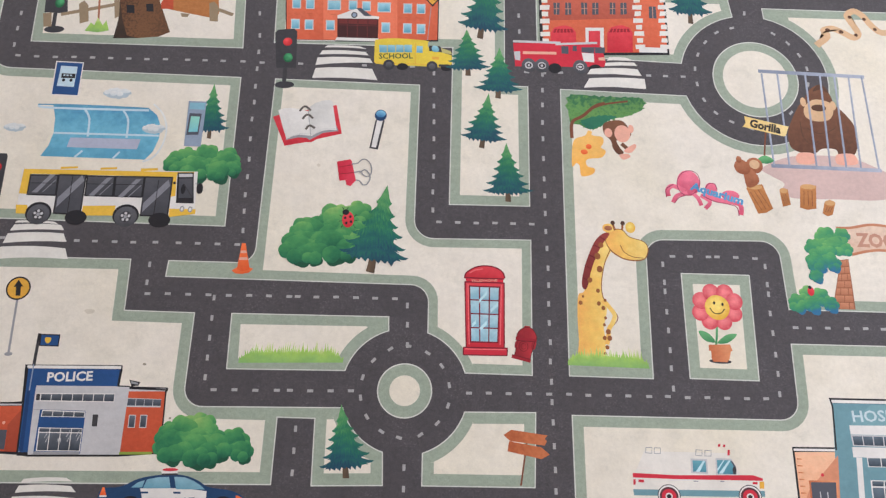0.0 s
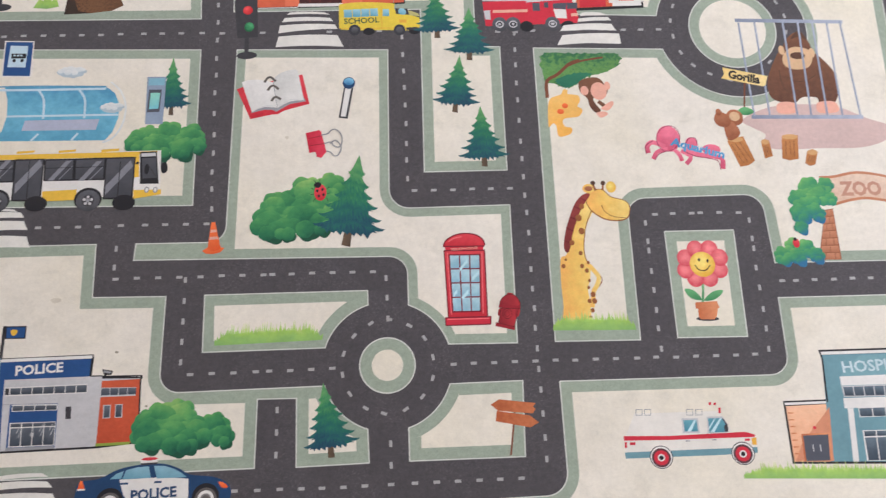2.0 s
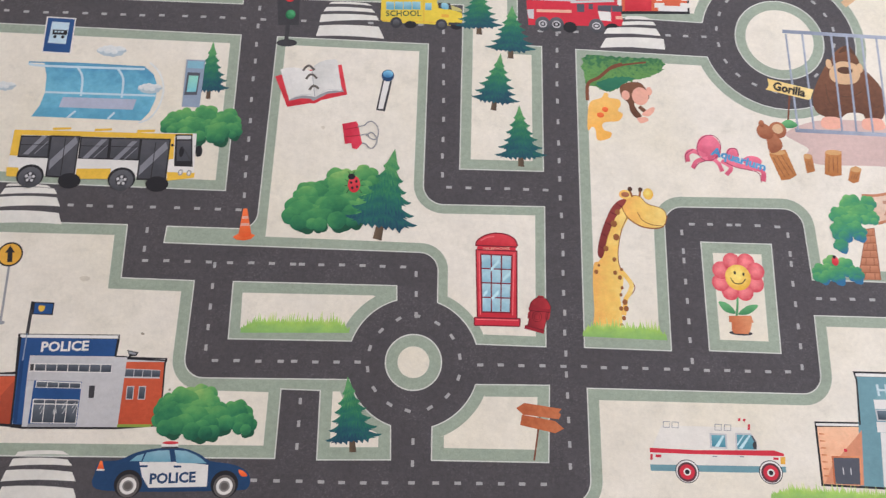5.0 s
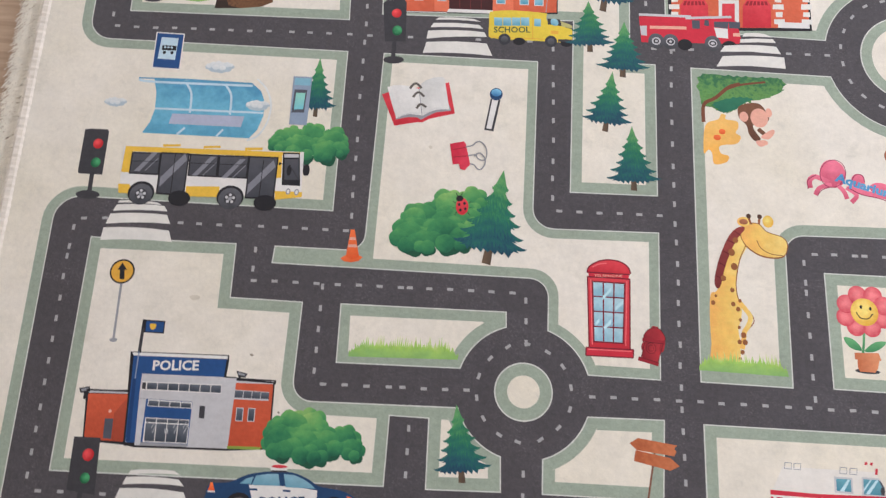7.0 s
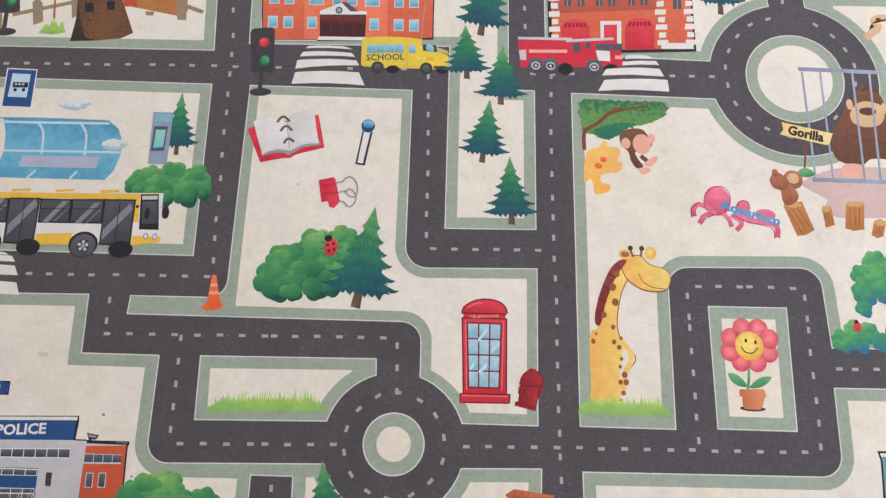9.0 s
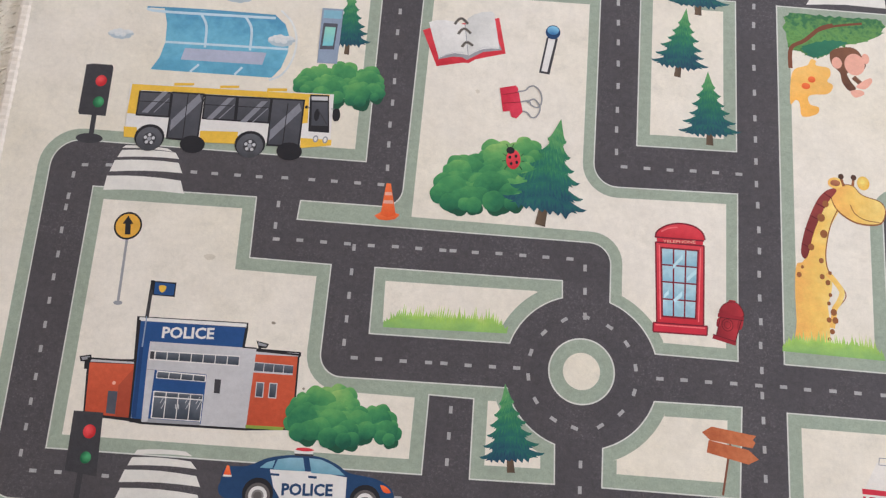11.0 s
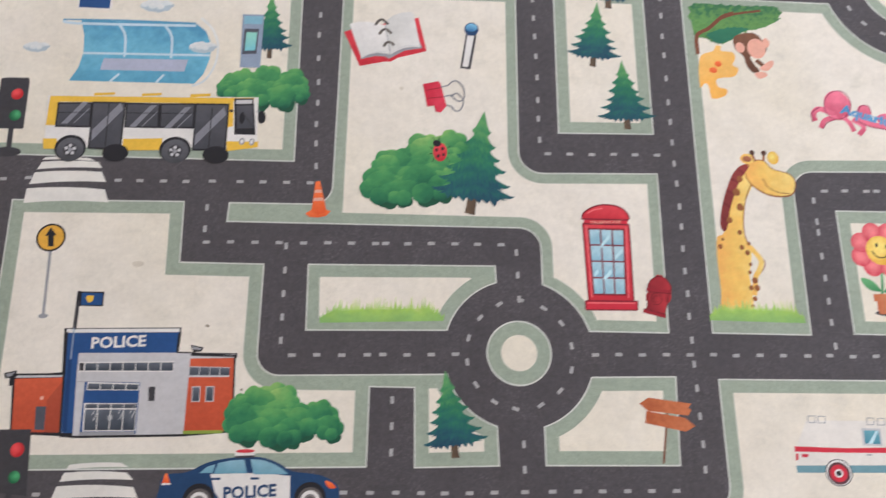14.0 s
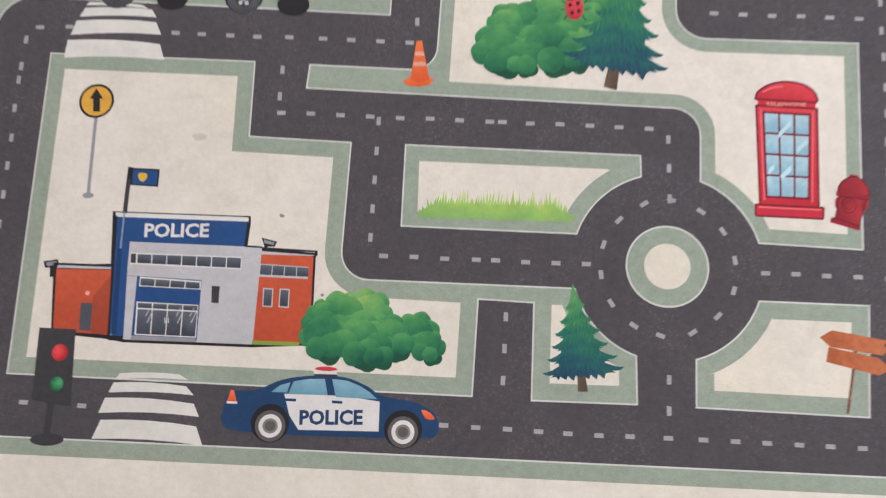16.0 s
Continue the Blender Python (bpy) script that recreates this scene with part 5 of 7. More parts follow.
d = Drawing("ambulance", "white ambulance with red and blue stripes")
d.poly("body", OFFWHITE, (318.2, -198.1), (334.2, -165.1), (442.4, -164.3), (456.5, -190.5), (485.2, -194.5), (485.6, -211.8), (484.1, -216.6), (318.7, -215.8))
d.poly("red_stripe", CRIMSON, (318, -192.6), (374.7, -193.7), (473.3, -190.8), (485.2, -194.5), (484.8, -197.3), (374.2, -198.5), (318.2, -198.1))
d.poly("blue_band", TEAL, (317.6, -212.4), (485.9, -209.7), (485.6, -216.6), (436.8, -218.3), (318.3, -219.8))
d.poly("window_frame", PALE, (393.8, -172.5), (415, -172.6), (414.9, -191), (393.2, -190.6))
d.poly("window", AMBGLASS, (396.1, -174.7), (413, -174.6), (413, -188.9), (395.8, -188.6))
d.poly("window_frame", PALE, (426.2, -171), (446.7, -171.1), (451.4, -179.9), (449.8, -191.7), (425, -191.9))
d.poly("windscreen", AMBGLASS, (427.9, -173.2), (445.7, -173), (449.1, -180.6), (447, -190.3), (427.3, -190.5))
d.poly("glint", GLINTBLUE, (399.2, -188.7), (409.6, -174.9), (412.5, -175), (404.3, -188.8))
d.poly("glint", GLINTBLUE, (428.9, -189.9), (442.7, -173.5), (445.6, -173.5), (433.9, -190))
d.poly("glint", GLINTBLUE, (427.4, -184.3), (436.1, -173.3), (437.6, -173.4), (427.8, -187.1))
d.poly("screen_post", SLATE, (445.6, -173.5), (447.7, -174.2), (451.9, -181.3), (451.4, -190.4), (447, -190.3), (449, -181.3))
d.oval("mirror", INK, 449.5, -185.5, 2.6, 4.2, -1)
d.line("roof_light", GREY, 1, (336.9, -160.3), (344.9, -160.4), (344.2, -167.4), (336.2, -167.3), (336.9, -160.3))
d.line("roof_light", GREY, 1, (347.8, -160.5), (355.8, -160.6), (355, -167.6), (347.1, -167.5), (347.8, -160.5))
d.line("roof_light", GREY, 1, (401.7, -161.4), (409.7, -161.6), (408.9, -168.6), (400.9, -168.5), (401.7, -161.4))
d.line("roof_light", GREY, 1, (413.4, -161.7), (421.5, -161.8), (420.6, -168.8), (412.5, -168.7), (413.4, -161.7))
d.poly("lamp", CRIMSON, (318.7, -200.1), (321.5, -200.2), (320.9, -207), (318.1, -206.9))
d.poly("lamp", CRIMSON, (325.1, -200.3), (332.3, -200.4), (331.9, -203.8), (324.8, -203.7))
d.poly("lamp", CRIMSON, (471.4, -199.1), (477.9, -199.2), (477.5, -202), (471, -201.8))
d.poly("headlight", AMBER, (480.2, -198.6), (486.2, -198), (485.6, -207), (479.7, -206.9))
d.poly("siren", CRIMSON, (431.3, -153.5), (434.4, -152.8), (433.9, -156.4), (430.9, -157))
d.poly("siren", CRIMSON, (438, -153.6), (440.9, -153.6), (439.7, -157.2), (436.9, -156.4))
d.poly("siren", CRIMSON, (443, -160.1), (445.9, -160.1), (445, -167.2), (442.1, -167.1))
d.poly("door_handle", GREY, (395.7, -199.6), (401.5, -199.8), (401.3, -201.1), (395.6, -201))
d.poly("door_handle", GREY, (429.9, -198.9), (435, -199), (434.8, -200.4), (429.7, -200.3))
d.oval("wheel_arch", INK, 363.0, -219.1, 14.7, 14.0, -1)
d.oval("arch_gap", WHITE, 363.0, -219.1, 13.6, 13.0, -1)
d.oval("tyre", TYREPLUM, 362.9, -219.8, 12.0, 11.6, -1)
d.oval("rim", CRIMSON, 362.9, -219.8, 9.3, 8.9, -1)
d.oval("hub", WHITE, 362.9, -219.8, 4.6, 4.4, -1)
d.oval("hub_cap", BLACK, 362.9, -219.8, 2.9, 2.7, -1)
d.oval("wheel_arch", INK, 466.7, -216.9, 14.9, 14.2, -1)
d.oval("arch_gap", WHITE, 466.7, -216.9, 13.8, 13.1, -1)
d.oval("tyre", TYREPLUM, 466.6, -217.6, 12.2, 11.7, -1)
d.oval("rim", CRIMSON, 466.6, -217.6, 9.4, 9.0, -1)
d.oval("hub", WHITE, 466.6, -217.6, 4.7, 4.5, -1)
d.oval("hub_cap", BLACK, 466.6, -217.6, 2.9, 2.8, -1)

TEALPALE = cloth(120, 160, 168)
d = Drawing("hospital", "teal and peach hospital building")
d.poly("outline", BLACK, (584.7, -88.8), (730.5, -87), (697.8, -234.9), (527.7, -231.1), (527.7, -153.7), (588.6, -152.6), (588.7, -96.3))
d.poly("peach_wing", PEACH, (530.4, -160.2), (589.1, -158.4), (580.6, -229.6), (530.4, -228.5))
d.line("roof_cap", WHITE, 3, (529.4, -157.3), (589.4, -156.2))
d.poly("teal_tower", TEAL, (588.1, -95.6), (729, -93.8), (698.4, -232.1), (576.3, -229.5), (583.8, -154))
d.line("roof_cap", WHITE, 4, (585.4, -93.3), (729.5, -91.5))
d.line("contour", BLACK, 2.2, (586.6, -91), (588.6, -100), (585.5, -156))
d.poly("light_facet", TEALPALE, (640, -96.5), (727.5, -95.2), (722.9, -121.3), (607.4, -123.9))
d.poly("canopy", WHITE, (607.4, -123.9), (722.9, -121.3), (720, -134.5), (607.5, -135.6))
d.poly("window_band", PALE, (607.4, -136.3), (720, -134.5), (716.5, -150.5), (608.6, -150.1))
cells(d, "pane", NAVYGLASS, (608.8, -137.1), (719.8, -135.2), (716.6, -149.8), (609.5, -149.4), 8, 1, 0.1, 0.1)
d.poly("canopy", WHITE, (606.9, -151.5), (716.5, -150.5), (713.6, -163.4), (606.7, -164.4))
d.poly("pillar", WHITE, (610.5, -164.5), (618, -164.6), (612.9, -230.3), (605.5, -230.1))
d.poly("window_band", WHITE, (624.1, -164), (713.7, -162.7), (710.4, -177.7), (624.5, -177.5))
cells(d, "pane", NAVYGLASS, (624.7, -164.7), (713.6, -163.4), (710.9, -175.6), (624.9, -175.4), 5, 1, 0.07, 0.05)
d.poly("band", TEAL, (623.3, -176.1), (711.1, -174.9), (707.3, -191.9), (623.3, -191.6))
d.poly("door_frame", WHITE, (624.6, -192.4), (707.3, -191.9), (698.7, -230.7), (623.3, -229.8))
cells(d, "transom", NAVYGLASS, (626.0, -193.1), (707.1, -192.6), (705.6, -199.6), (625.4, -200.1), 5, 1, 0.08, 0.1)
cells(d, "door_pane", NAVYGLASS, (625.2, -200.8), (705.4, -200.3), (698.7, -230.7), (624.8, -229.8), 5, 1, 0.08, 0.04)
d.poly("wing_shade", PEACHSHADE, (586.8, -162.6), (580.8, -228.9), (532.7, -227.8), (543.5, -206.8))
d.poly("door_surround", POT, (544.4, -195), (581.4, -194.2), (578.8, -228.2), (543.6, -228.2))
d.poly("side_door", SLATE, (546.6, -197.1), (579.3, -196.4), (576.5, -228.1), (545.7, -228.1))
d.line("door_handle", PALE, 1.2, (557.2, -208.4), (557.2, -216.7))
d.line("door_handle", PALE, 1.2, (566.7, -208.6), (566.7, -216.9))
d.oval("wall_lamp", CRIMSON, 563.0, -187.7, 2.2, 2.1, -1)
d.line("quoin", POT, 1.6, (532, -168.7), (538.7, -168.9))
d.line("quoin", POT, 1.6, (532.1, -177.2), (538.8, -177.4))
d.line("quoin", POT, 1.6, (532.2, -185.7), (538.9, -185.8))
d.line("quoin", POT, 1.6, (532.3, -194.1), (538.9, -194.2))
d.line("quoin", POT, 1.6, (532.4, -202.4), (539, -202.5))
d.line("quoin", POT, 1.6, (532.5, -210.7), (539.1, -210.8))
d.line("quoin", POT, 1.6, (532.7, -218.9), (539.2, -219.1))
d.text("HOSPITAL", HOSPWHITE, 663.7, -109.7, 101.3, 15.2, 2.6, 0.02)
grass_strip(464, -247, 694, -253, 23, 9)

d = Drawing("signpost", "wooden signpost with two arrow boards")
d.line("post", WOODDARK, 2.2, (184.6, -149.5), (175.5, -212.4))
d.poly("arrow_board", PLANKWOOD, (153.3, -150.4), (163.5, -143.7), (210.1, -149.4), (206.4, -153.7), (209.3, -156.5), (206.3, -162.2), (162, -158))
d.poly("arrow_board", PLANKWOOD, (160.5, -158), (201.9, -164.5), (212.6, -173.3), (201.7, -179.2), (158.4, -170.8))

d = Drawing("bus_stop_sign", "blue bus stop sign with a white panel")
d.poly("rim", WHITE, (-516.6, 375.1), (-475.5, 374.6), (-473, 316.6), (-513.4, 317.1))
d.poly("plate", BLUE, (-514.8, 373.4), (-476.9, 372.8), (-474.7, 318.3), (-512.1, 318.8))
d.poly("panel", PALEBLUE, (-507.7, 367.3), (-483.2, 366.6), (-482.7, 331.9), (-507.7, 332.6))
d.poly("bus_symbol", BLACK, (-504.4, 354.2), (-484, 354.4), (-483.8, 346.6), (-504.1, 346.4))
d.oval("symbol_wheel", BLACK, -499.7, 343.0, 2.3, 2.6, 0)
d.oval("symbol_wheel", BLACK, -488.8, 343.1, 2.3, 2.6, 0)
d.poly("symbol_window", PALEBLUE, (-501.8, 352.5), (-498.6, 352.5), (-498.3, 349.9), (-501.4, 349.9))
d.poly("symbol_window", PALEBLUE, (-497.1, 352.5), (-493.9, 352.6), (-493.6, 350), (-496.7, 349.9))
d.poly("symbol_window", PALEBLUE, (-492.4, 352.6), (-489.2, 352.6), (-488.9, 350), (-492, 350))

d = Drawing("bus_shelter", "curved blue glass bus shelter")
d.curve("shelter_edge", CLOUD, 2.5, (-362.3, 309.1), (-347, 294.1), (-338.1, 270.9), (-339.5, 244.6), (-349.7, 223.4), (-363.9, 215.2))
d.poly("glazing", POOL, (-506.6, 301), (-367.7, 301.5), (-354.4, 290.7), (-346.7, 273.3), (-346.3, 252.7), (-351.9, 231.5), (-361.3, 218.5), (-508.9, 217.7), (-500.7, 234.8), (-497.4, 255.3), (-499.9, 280.1))
d.curve("roof_rail", PALEBLUE, 3.5, (-528, 299.2), (-505.9, 296), (-367.4, 298.1))
d.curve("roof_rail", POOLDARK, 2, (-528.2, 300.8), (-460.4, 302.3), (-367.7, 301.5))
d.curve("shelter_rib", PALEBLUE, 3, (-459.5, 295.6), (-450.8, 280.6), (-448.1, 251.7))
d.curve("shelter_rib", PALEBLUE, 3, (-404.1, 296.1), (-394.9, 281.1), (-392.6, 252.2))
d.line("shelter_rail", PALEBLUE, 3, (-497.4, 255.3), (-346.8, 257.6))
d.poly("bench", BENCH, (-472.1, 249), (-372, 250.8), (-374.9, 234.5), (-474.7, 233.4))
d.line("shelter_leg", PALEBLUE, 3, (-451.4, 228.8), (-460.7, 218.2))
d.line("shelter_leg", PALEBLUE, 3, (-398.5, 229.4), (-406.4, 218.8))

d = Drawing("cloud", "small puffy white cloud with a grey-blue shadow")
d.oval("shadow", CLOUDSHADE, -417.8, 322.2, 17.0, 6.4, 1)
d.oval("shadow", CLOUDSHADE, -433.3, 324.2, 4.8, 4.2, 1)
d.oval("shadow", CLOUDSHADE, -425.3, 320.9, 5.4, 4.7, 1)
d.oval("shadow", CLOUDSHADE, -415.0, 320.1, 6.0, 5.2, 1)
d.oval("shadow", CLOUDSHADE, -405.8, 321.9, 5.1, 4.4, 1)
d.oval("shadow", CLOUDSHADE, -400.2, 325.4, 3.0, 2.6, 1)
d.oval("puff", CLOUD, -432.7, 325.9, 4.7, 3.8, 1)
d.oval("puff", CLOUD, -427.0, 328.1, 5.4, 4.4, 1)
d.oval("puff", CLOUD, -420.2, 329.0, 6.2, 5.0, 1)
d.oval("puff", CLOUD, -413.2, 327.4, 5.8, 4.7, 1)
d.oval("puff", CLOUD, -407.4, 328.7, 5.1, 4.1, 1)
d.oval("puff", CLOUD, -402.2, 328.3, 3.3, 2.6, 1)
d.oval("puff", CLOUD, -423.1, 323.9, 5.1, 4.1, 1)
d.oval("puff", CLOUD, -413.6, 323.1, 4.7, 3.8, 1)

d = Drawing("cloud", "small puffy white cloud with a grey-blue shadow")
d.oval("shadow", CLOUDSHADE, -553.9, 260.2, 13.2, 5.0, 1)
d.oval("shadow", CLOUDSHADE, -566.0, 261.7, 3.7, 3.2, 1)
d.oval("shadow", CLOUDSHADE, -559.7, 259.1, 4.1, 3.6, 1)
d.oval("shadow", CLOUDSHADE, -551.7, 258.5, 4.6, 3.9, 1)
d.oval("shadow", CLOUDSHADE, -544.6, 259.9, 3.9, 3.4, 1)
d.oval("shadow", CLOUDSHADE, -540.4, 262.6, 2.3, 2.0, 1)
d.oval("puff", CLOUD, -565.5, 263.0, 3.6, 2.9, 1)
d.oval("puff", CLOUD, -561.2, 264.7, 4.2, 3.3, 1)
d.oval("puff", CLOUD, -556.0, 265.4, 4.8, 3.8, 1)
d.oval("puff", CLOUD, -550.5, 264.2, 4.5, 3.6, 1)
d.oval("puff", CLOUD, -546.1, 265.2, 3.9, 3.1, 1)
d.oval("puff", CLOUD, -542.1, 264.9, 2.5, 2.0, 1)
d.oval("puff", CLOUD, -558.1, 261.4, 3.9, 3.1, 1)
d.oval("puff", CLOUD, -550.7, 260.9, 3.6, 2.9, 1)

d = Drawing("cloud", "small puffy white cloud with a grey-blue shadow")
d.oval("shadow", CLOUDSHADE, -356.3, 266.3, 14.0, 6.0, 1)
d.oval("shadow", CLOUDSHADE, -369.1, 268.1, 3.9, 3.4, 1)
d.oval("shadow", CLOUDSHADE, -362.5, 265.0, 4.4, 3.8, 1)
d.oval("shadow", CLOUDSHADE, -354.0, 264.3, 4.9, 4.2, 1)
d.oval("shadow", CLOUDSHADE, -346.5, 266.0, 4.2, 3.6, 1)
d.oval("shadow", CLOUDSHADE, -341.9, 269.2, 2.5, 2.1, 1)
d.oval("puff", CLOUD, -368.6, 269.7, 3.9, 3.1, 1)
d.oval("puff", CLOUD, -363.9, 271.7, 4.5, 3.6, 1)
d.oval("puff", CLOUD, -358.3, 272.6, 5.1, 4.0, 1)
d.oval("puff", CLOUD, -352.6, 271.1, 4.8, 3.8, 1)
d.oval("puff", CLOUD, -347.8, 272.3, 4.2, 3.3, 1)
d.oval("puff", CLOUD, -343.5, 271.9, 2.7, 2.1, 1)
d.oval("puff", CLOUD, -360.7, 267.8, 4.2, 3.3, 1)
d.oval("puff", CLOUD, -352.9, 267.1, 3.9, 3.1, 1)

d = Drawing("ticket_kiosk", "grey ticket machine with a blue screen")
d.poly("case", GREYBLUE, (-312, 316.4), (-285.8, 316.6), (-285, 242.7), (-309.1, 242.5))
d.poly("glass_top", PALETEAL, (-309.5, 313.9), (-287.1, 314.1), (-287.1, 303.1), (-309.4, 302.9))
d.poly("screen_frame", SLATE, (-308.1, 296.2), (-290.4, 296.3), (-290.9, 261.5), (-308.3, 260.5))
d.poly("screen", SCREEN, (-305.4, 291.2), (-292.4, 291.3), (-292.8, 266.4), (-305.6, 265.4))

d = Drawing("traffic_light", "dark grey traffic light printed with red and green lamps")
d.poly("housing", INK, (-587.7, 217.7), (-580.4, 219.4), (-556.1, 219.6), (-554, 215.6), (-551.2, 153.2), (-583.1, 152.8), (-585.1, 155.9))
d.line("pole", INK, 6, (-565.4, 158.4), (-563.4, 122.2))
d.oval("foot", INK, -565.1, 123.7, 16.2, 6.2, 1)
d.oval("red_lamp", SIGNAL_RED, -565.6, 197.9, 6.8, 7.3, 1)
d.oval("green_lamp", SIGNAL_GREEN, -563.5, 170.2, 6.7, 7.2, 1)

d = Drawing("crosswalk", "white striped pedestrian crossing printed across the road")
d.poly("stripe", CHALK, (-519.9, 118.3), (-507.3, 119.3), (-494.8, 119.6), (-482.2, 119.3), (-469.6, 118.4), (-463.2, 114.9), (-478.2, 115.9), (-493.3, 116.2), (-508.3, 115.9), (-523.3, 115.0))
d.poly("stripe", CHALK, (-523.1, 112.3), (-507.2, 113.9), (-491.3, 114.8), (-475.4, 114.9), (-459.5, 114.1), (-454.1, 106.6), (-472.3, 106.9), (-490.6, 106.4), (-508.9, 105.1), (-527.2, 103.0))
d.poly("stripe", CHALK, (-529.3, 99.0), (-510.4, 101.2), (-491.5, 102.3), (-472.6, 102.6), (-453.8, 101.8), (-447.5, 89.6), (-468.8, 89.8), (-490.2, 89.0), (-511.5, 87.2), (-532.9, 84.5))
d.poly("stripe", CHALK, (-534.8, 79.3), (-513.0, 81.2), (-491.2, 82.0), (-469.4, 81.7), (-447.5, 80.3), (-441.1, 64.9), (-464.8, 65.7), (-488.4, 65.4), (-512.0, 64.1), (-535.7, 61.6))

d = Drawing("city_bus", "yellow and white city bus with dark windows")
d.poly("bus_body", WHITE, (-529.6, 197.4), (-283.5, 202.8), (-281.1, 153.5), (-279.6, 136.7), (-513.6, 131), (-524.1, 131.3))
d.poly("yellow_roof", YELLOW, (-527, 196.7), (-312.5, 201.1), (-288.7, 202.1), (-288.6, 199.2), (-312.5, 196.8), (-309.9, 164), (-316.3, 162.7), (-318.2, 193.3), (-515.1, 189.4), (-513.9, 158.5), (-526.3, 158.8))
d.poly("roof_unit", YELLOW, (-476.5, 202.1), (-452.6, 203.8), (-452.4, 200.9), (-476.2, 198.5))
d.poly("roof_unit", YELLOW, (-420.8, 203.2), (-397.9, 204.9), (-397.8, 202), (-420.6, 199.6))
d.poly("roof_unit", YELLOW, (-364, 204.3), (-340.3, 206), (-340.2, 202.4), (-363.9, 200))
d.poly("yellow_skirt", YELLOW, (-526.8, 141.6), (-511.4, 141.9), (-507.3, 128.8), (-524.4, 128.6))
d.poly("yellow_skirt", YELLOW, (-435.2, 143.7), (-390.3, 146.1), (-389.7, 130.9), (-434.4, 129.2))
d.poly("yellow_skirt", YELLOW, (-315.9, 144.5), (-279.1, 145.1), (-279, 138.1), (-314.4, 131.9))
d.poly("window_frame", BLACK, (-517, 188.7), (-476.9, 190), (-474.7, 157), (-515.6, 156.5))
d.poly("window_frame", BLACK, (-437.9, 190.7), (-398, 191.3), (-395.9, 158.8), (-436, 158.3))
d.poly("window_frame", BLACK, (-398, 191.3), (-356.6, 192.6), (-355.5, 159.3), (-395.9, 158.8))
d.poly("window", BUSGLASS, (-514.9, 186.5), (-478.7, 187.9), (-476.7, 159.1), (-513.9, 158.5))
d.poly("window", BUSGLASS, (-435.9, 188.5), (-399.8, 189.2), (-397.9, 160.9), (-434.3, 160.3))
d.poly("window", BUSGLASS, (-396, 189.1), (-358.4, 190.5), (-357.5, 161.5), (-394.1, 160.9))
d.poly("glint", GLINT, (-509.2, 161.2), (-488.8, 189.5), (-481.3, 190.1), (-501.7, 161.1))
d.line("glint", GLINT, 1.2, (-494.4, 162.3), (-479.5, 181.6))
d.poly("glint", GLINT, (-430.5, 159.5), (-409.2, 188), (-401.7, 188.5), (-422.9, 159.4))
d.line("glint", GLINT, 1.2, (-415.5, 160.6), (-400, 180))
d.poly("glint", GLINT, (-390.2, 158.7), (-368.5, 187.2), (-360.9, 187.7), (-382.7, 158.5))
d.line("glint", GLINT, 1.2, (-375.1, 159.7), (-359.3, 179.2))
d.line("window_bar", BLACK, 0.9, (-514.6, 175.3), (-476.6, 176.6))
d.line("window_bar", BLACK, 0.9, (-435.2, 177.2), (-357.4, 179.1))
d.poly("door_frame", BLACK, (-477, 190.7), (-437.9, 191.4), (-435.7, 129.2), (-474.1, 130.1))
d.poly("door_frame", BLACK, (-356.6, 192.6), (-316.9, 193.3), (-315.6, 132), (-354.6, 131.5))
d.poly("bus_door", BUSGLASS, (-475.6, 188.6), (-439.7, 189.3), (-437.7, 132), (-472.4, 132.1))
d.poly("bus_door", BUSGLASS, (-355.3, 190.5), (-318.8, 191.2), (-317.6, 134.8), (-353.4, 133.5))
d.poly("glint", GLINT, (-471.1, 140.3), (-472, 154.2), (-444.2, 190.8), (-439.9, 181.5))
d.line("door_split", BLACK, 1, (-457.4, 189.6), (-454.4, 132.4))
d.poly("glint", GLINT, (-352.3, 137.7), (-352.7, 151.6), (-323.2, 188.4), (-319.2, 179.1))
d.line("door_split", BLACK, 1, (-336.6, 187.2), (-335.7, 129.7))
d.poly("windscreen", BLACK, (-311.9, 200.4), (-289.3, 201.4), (-283, 153.6), (-307.8, 153.4))
d.poly("screen_glass", BUSGLASS, (-308.5, 191), (-289.8, 192.1), (-285.6, 162.1), (-305.4, 161.1))
d.poly("blind", PALE, (-309.9, 198.2), (-290.6, 199.3), (-289.9, 194.2), (-309.2, 193.2))
d.oval("seat", BLACK, -300.5, 175.1, 3.2, 7.8, -1)
d.line("wiper", INK, 1.2, (-300, 182.2), (-286.9, 163.5))
d.oval("headlight", GREY, -298.1, 144.8, 3.2, 4.5, -1)
d.oval("lens", WHITE, -298.1, 144.8, 1.8, 2.8, -1)
d.oval("headlight", GREY, -286.7, 144.5, 3.2, 4.5, -1)
d.oval("lens", WHITE, -286.7, 144.5, 1.8, 2.8, -1)
d.line("mirror_arm", INK, 1, (-314.1, 183.9), (-310.3, 183.9))
d.oval("mirror", BLACK, -314.1, 183.9, 1.9, 2.1, -1)
d.line("mirror_arm", GREY, 1.2, (-284.6, 184.1), (-278.2, 183.9))
d.soft("mirror", BLACK, (-281.4, 183.3), (-275.6, 184.6), (-273, 177.4), (-274.2, 170.3), (-279.3, 169), (-281.9, 174.7))
d.oval("far_tyre", BLACK, -441.7, 126.0, 14.9, 11.0, -1)
d.oval("far_tyre", BLACK, -326.8, 126.7, 15.1, 11.1, -1)
d.oval("wheel_arch", BLACK, -493.9, 130.6, 17.9, 16.5, -1)
d.oval("tyre", TYRE, -493.7, 128.5, 15.4, 15.1, -1)
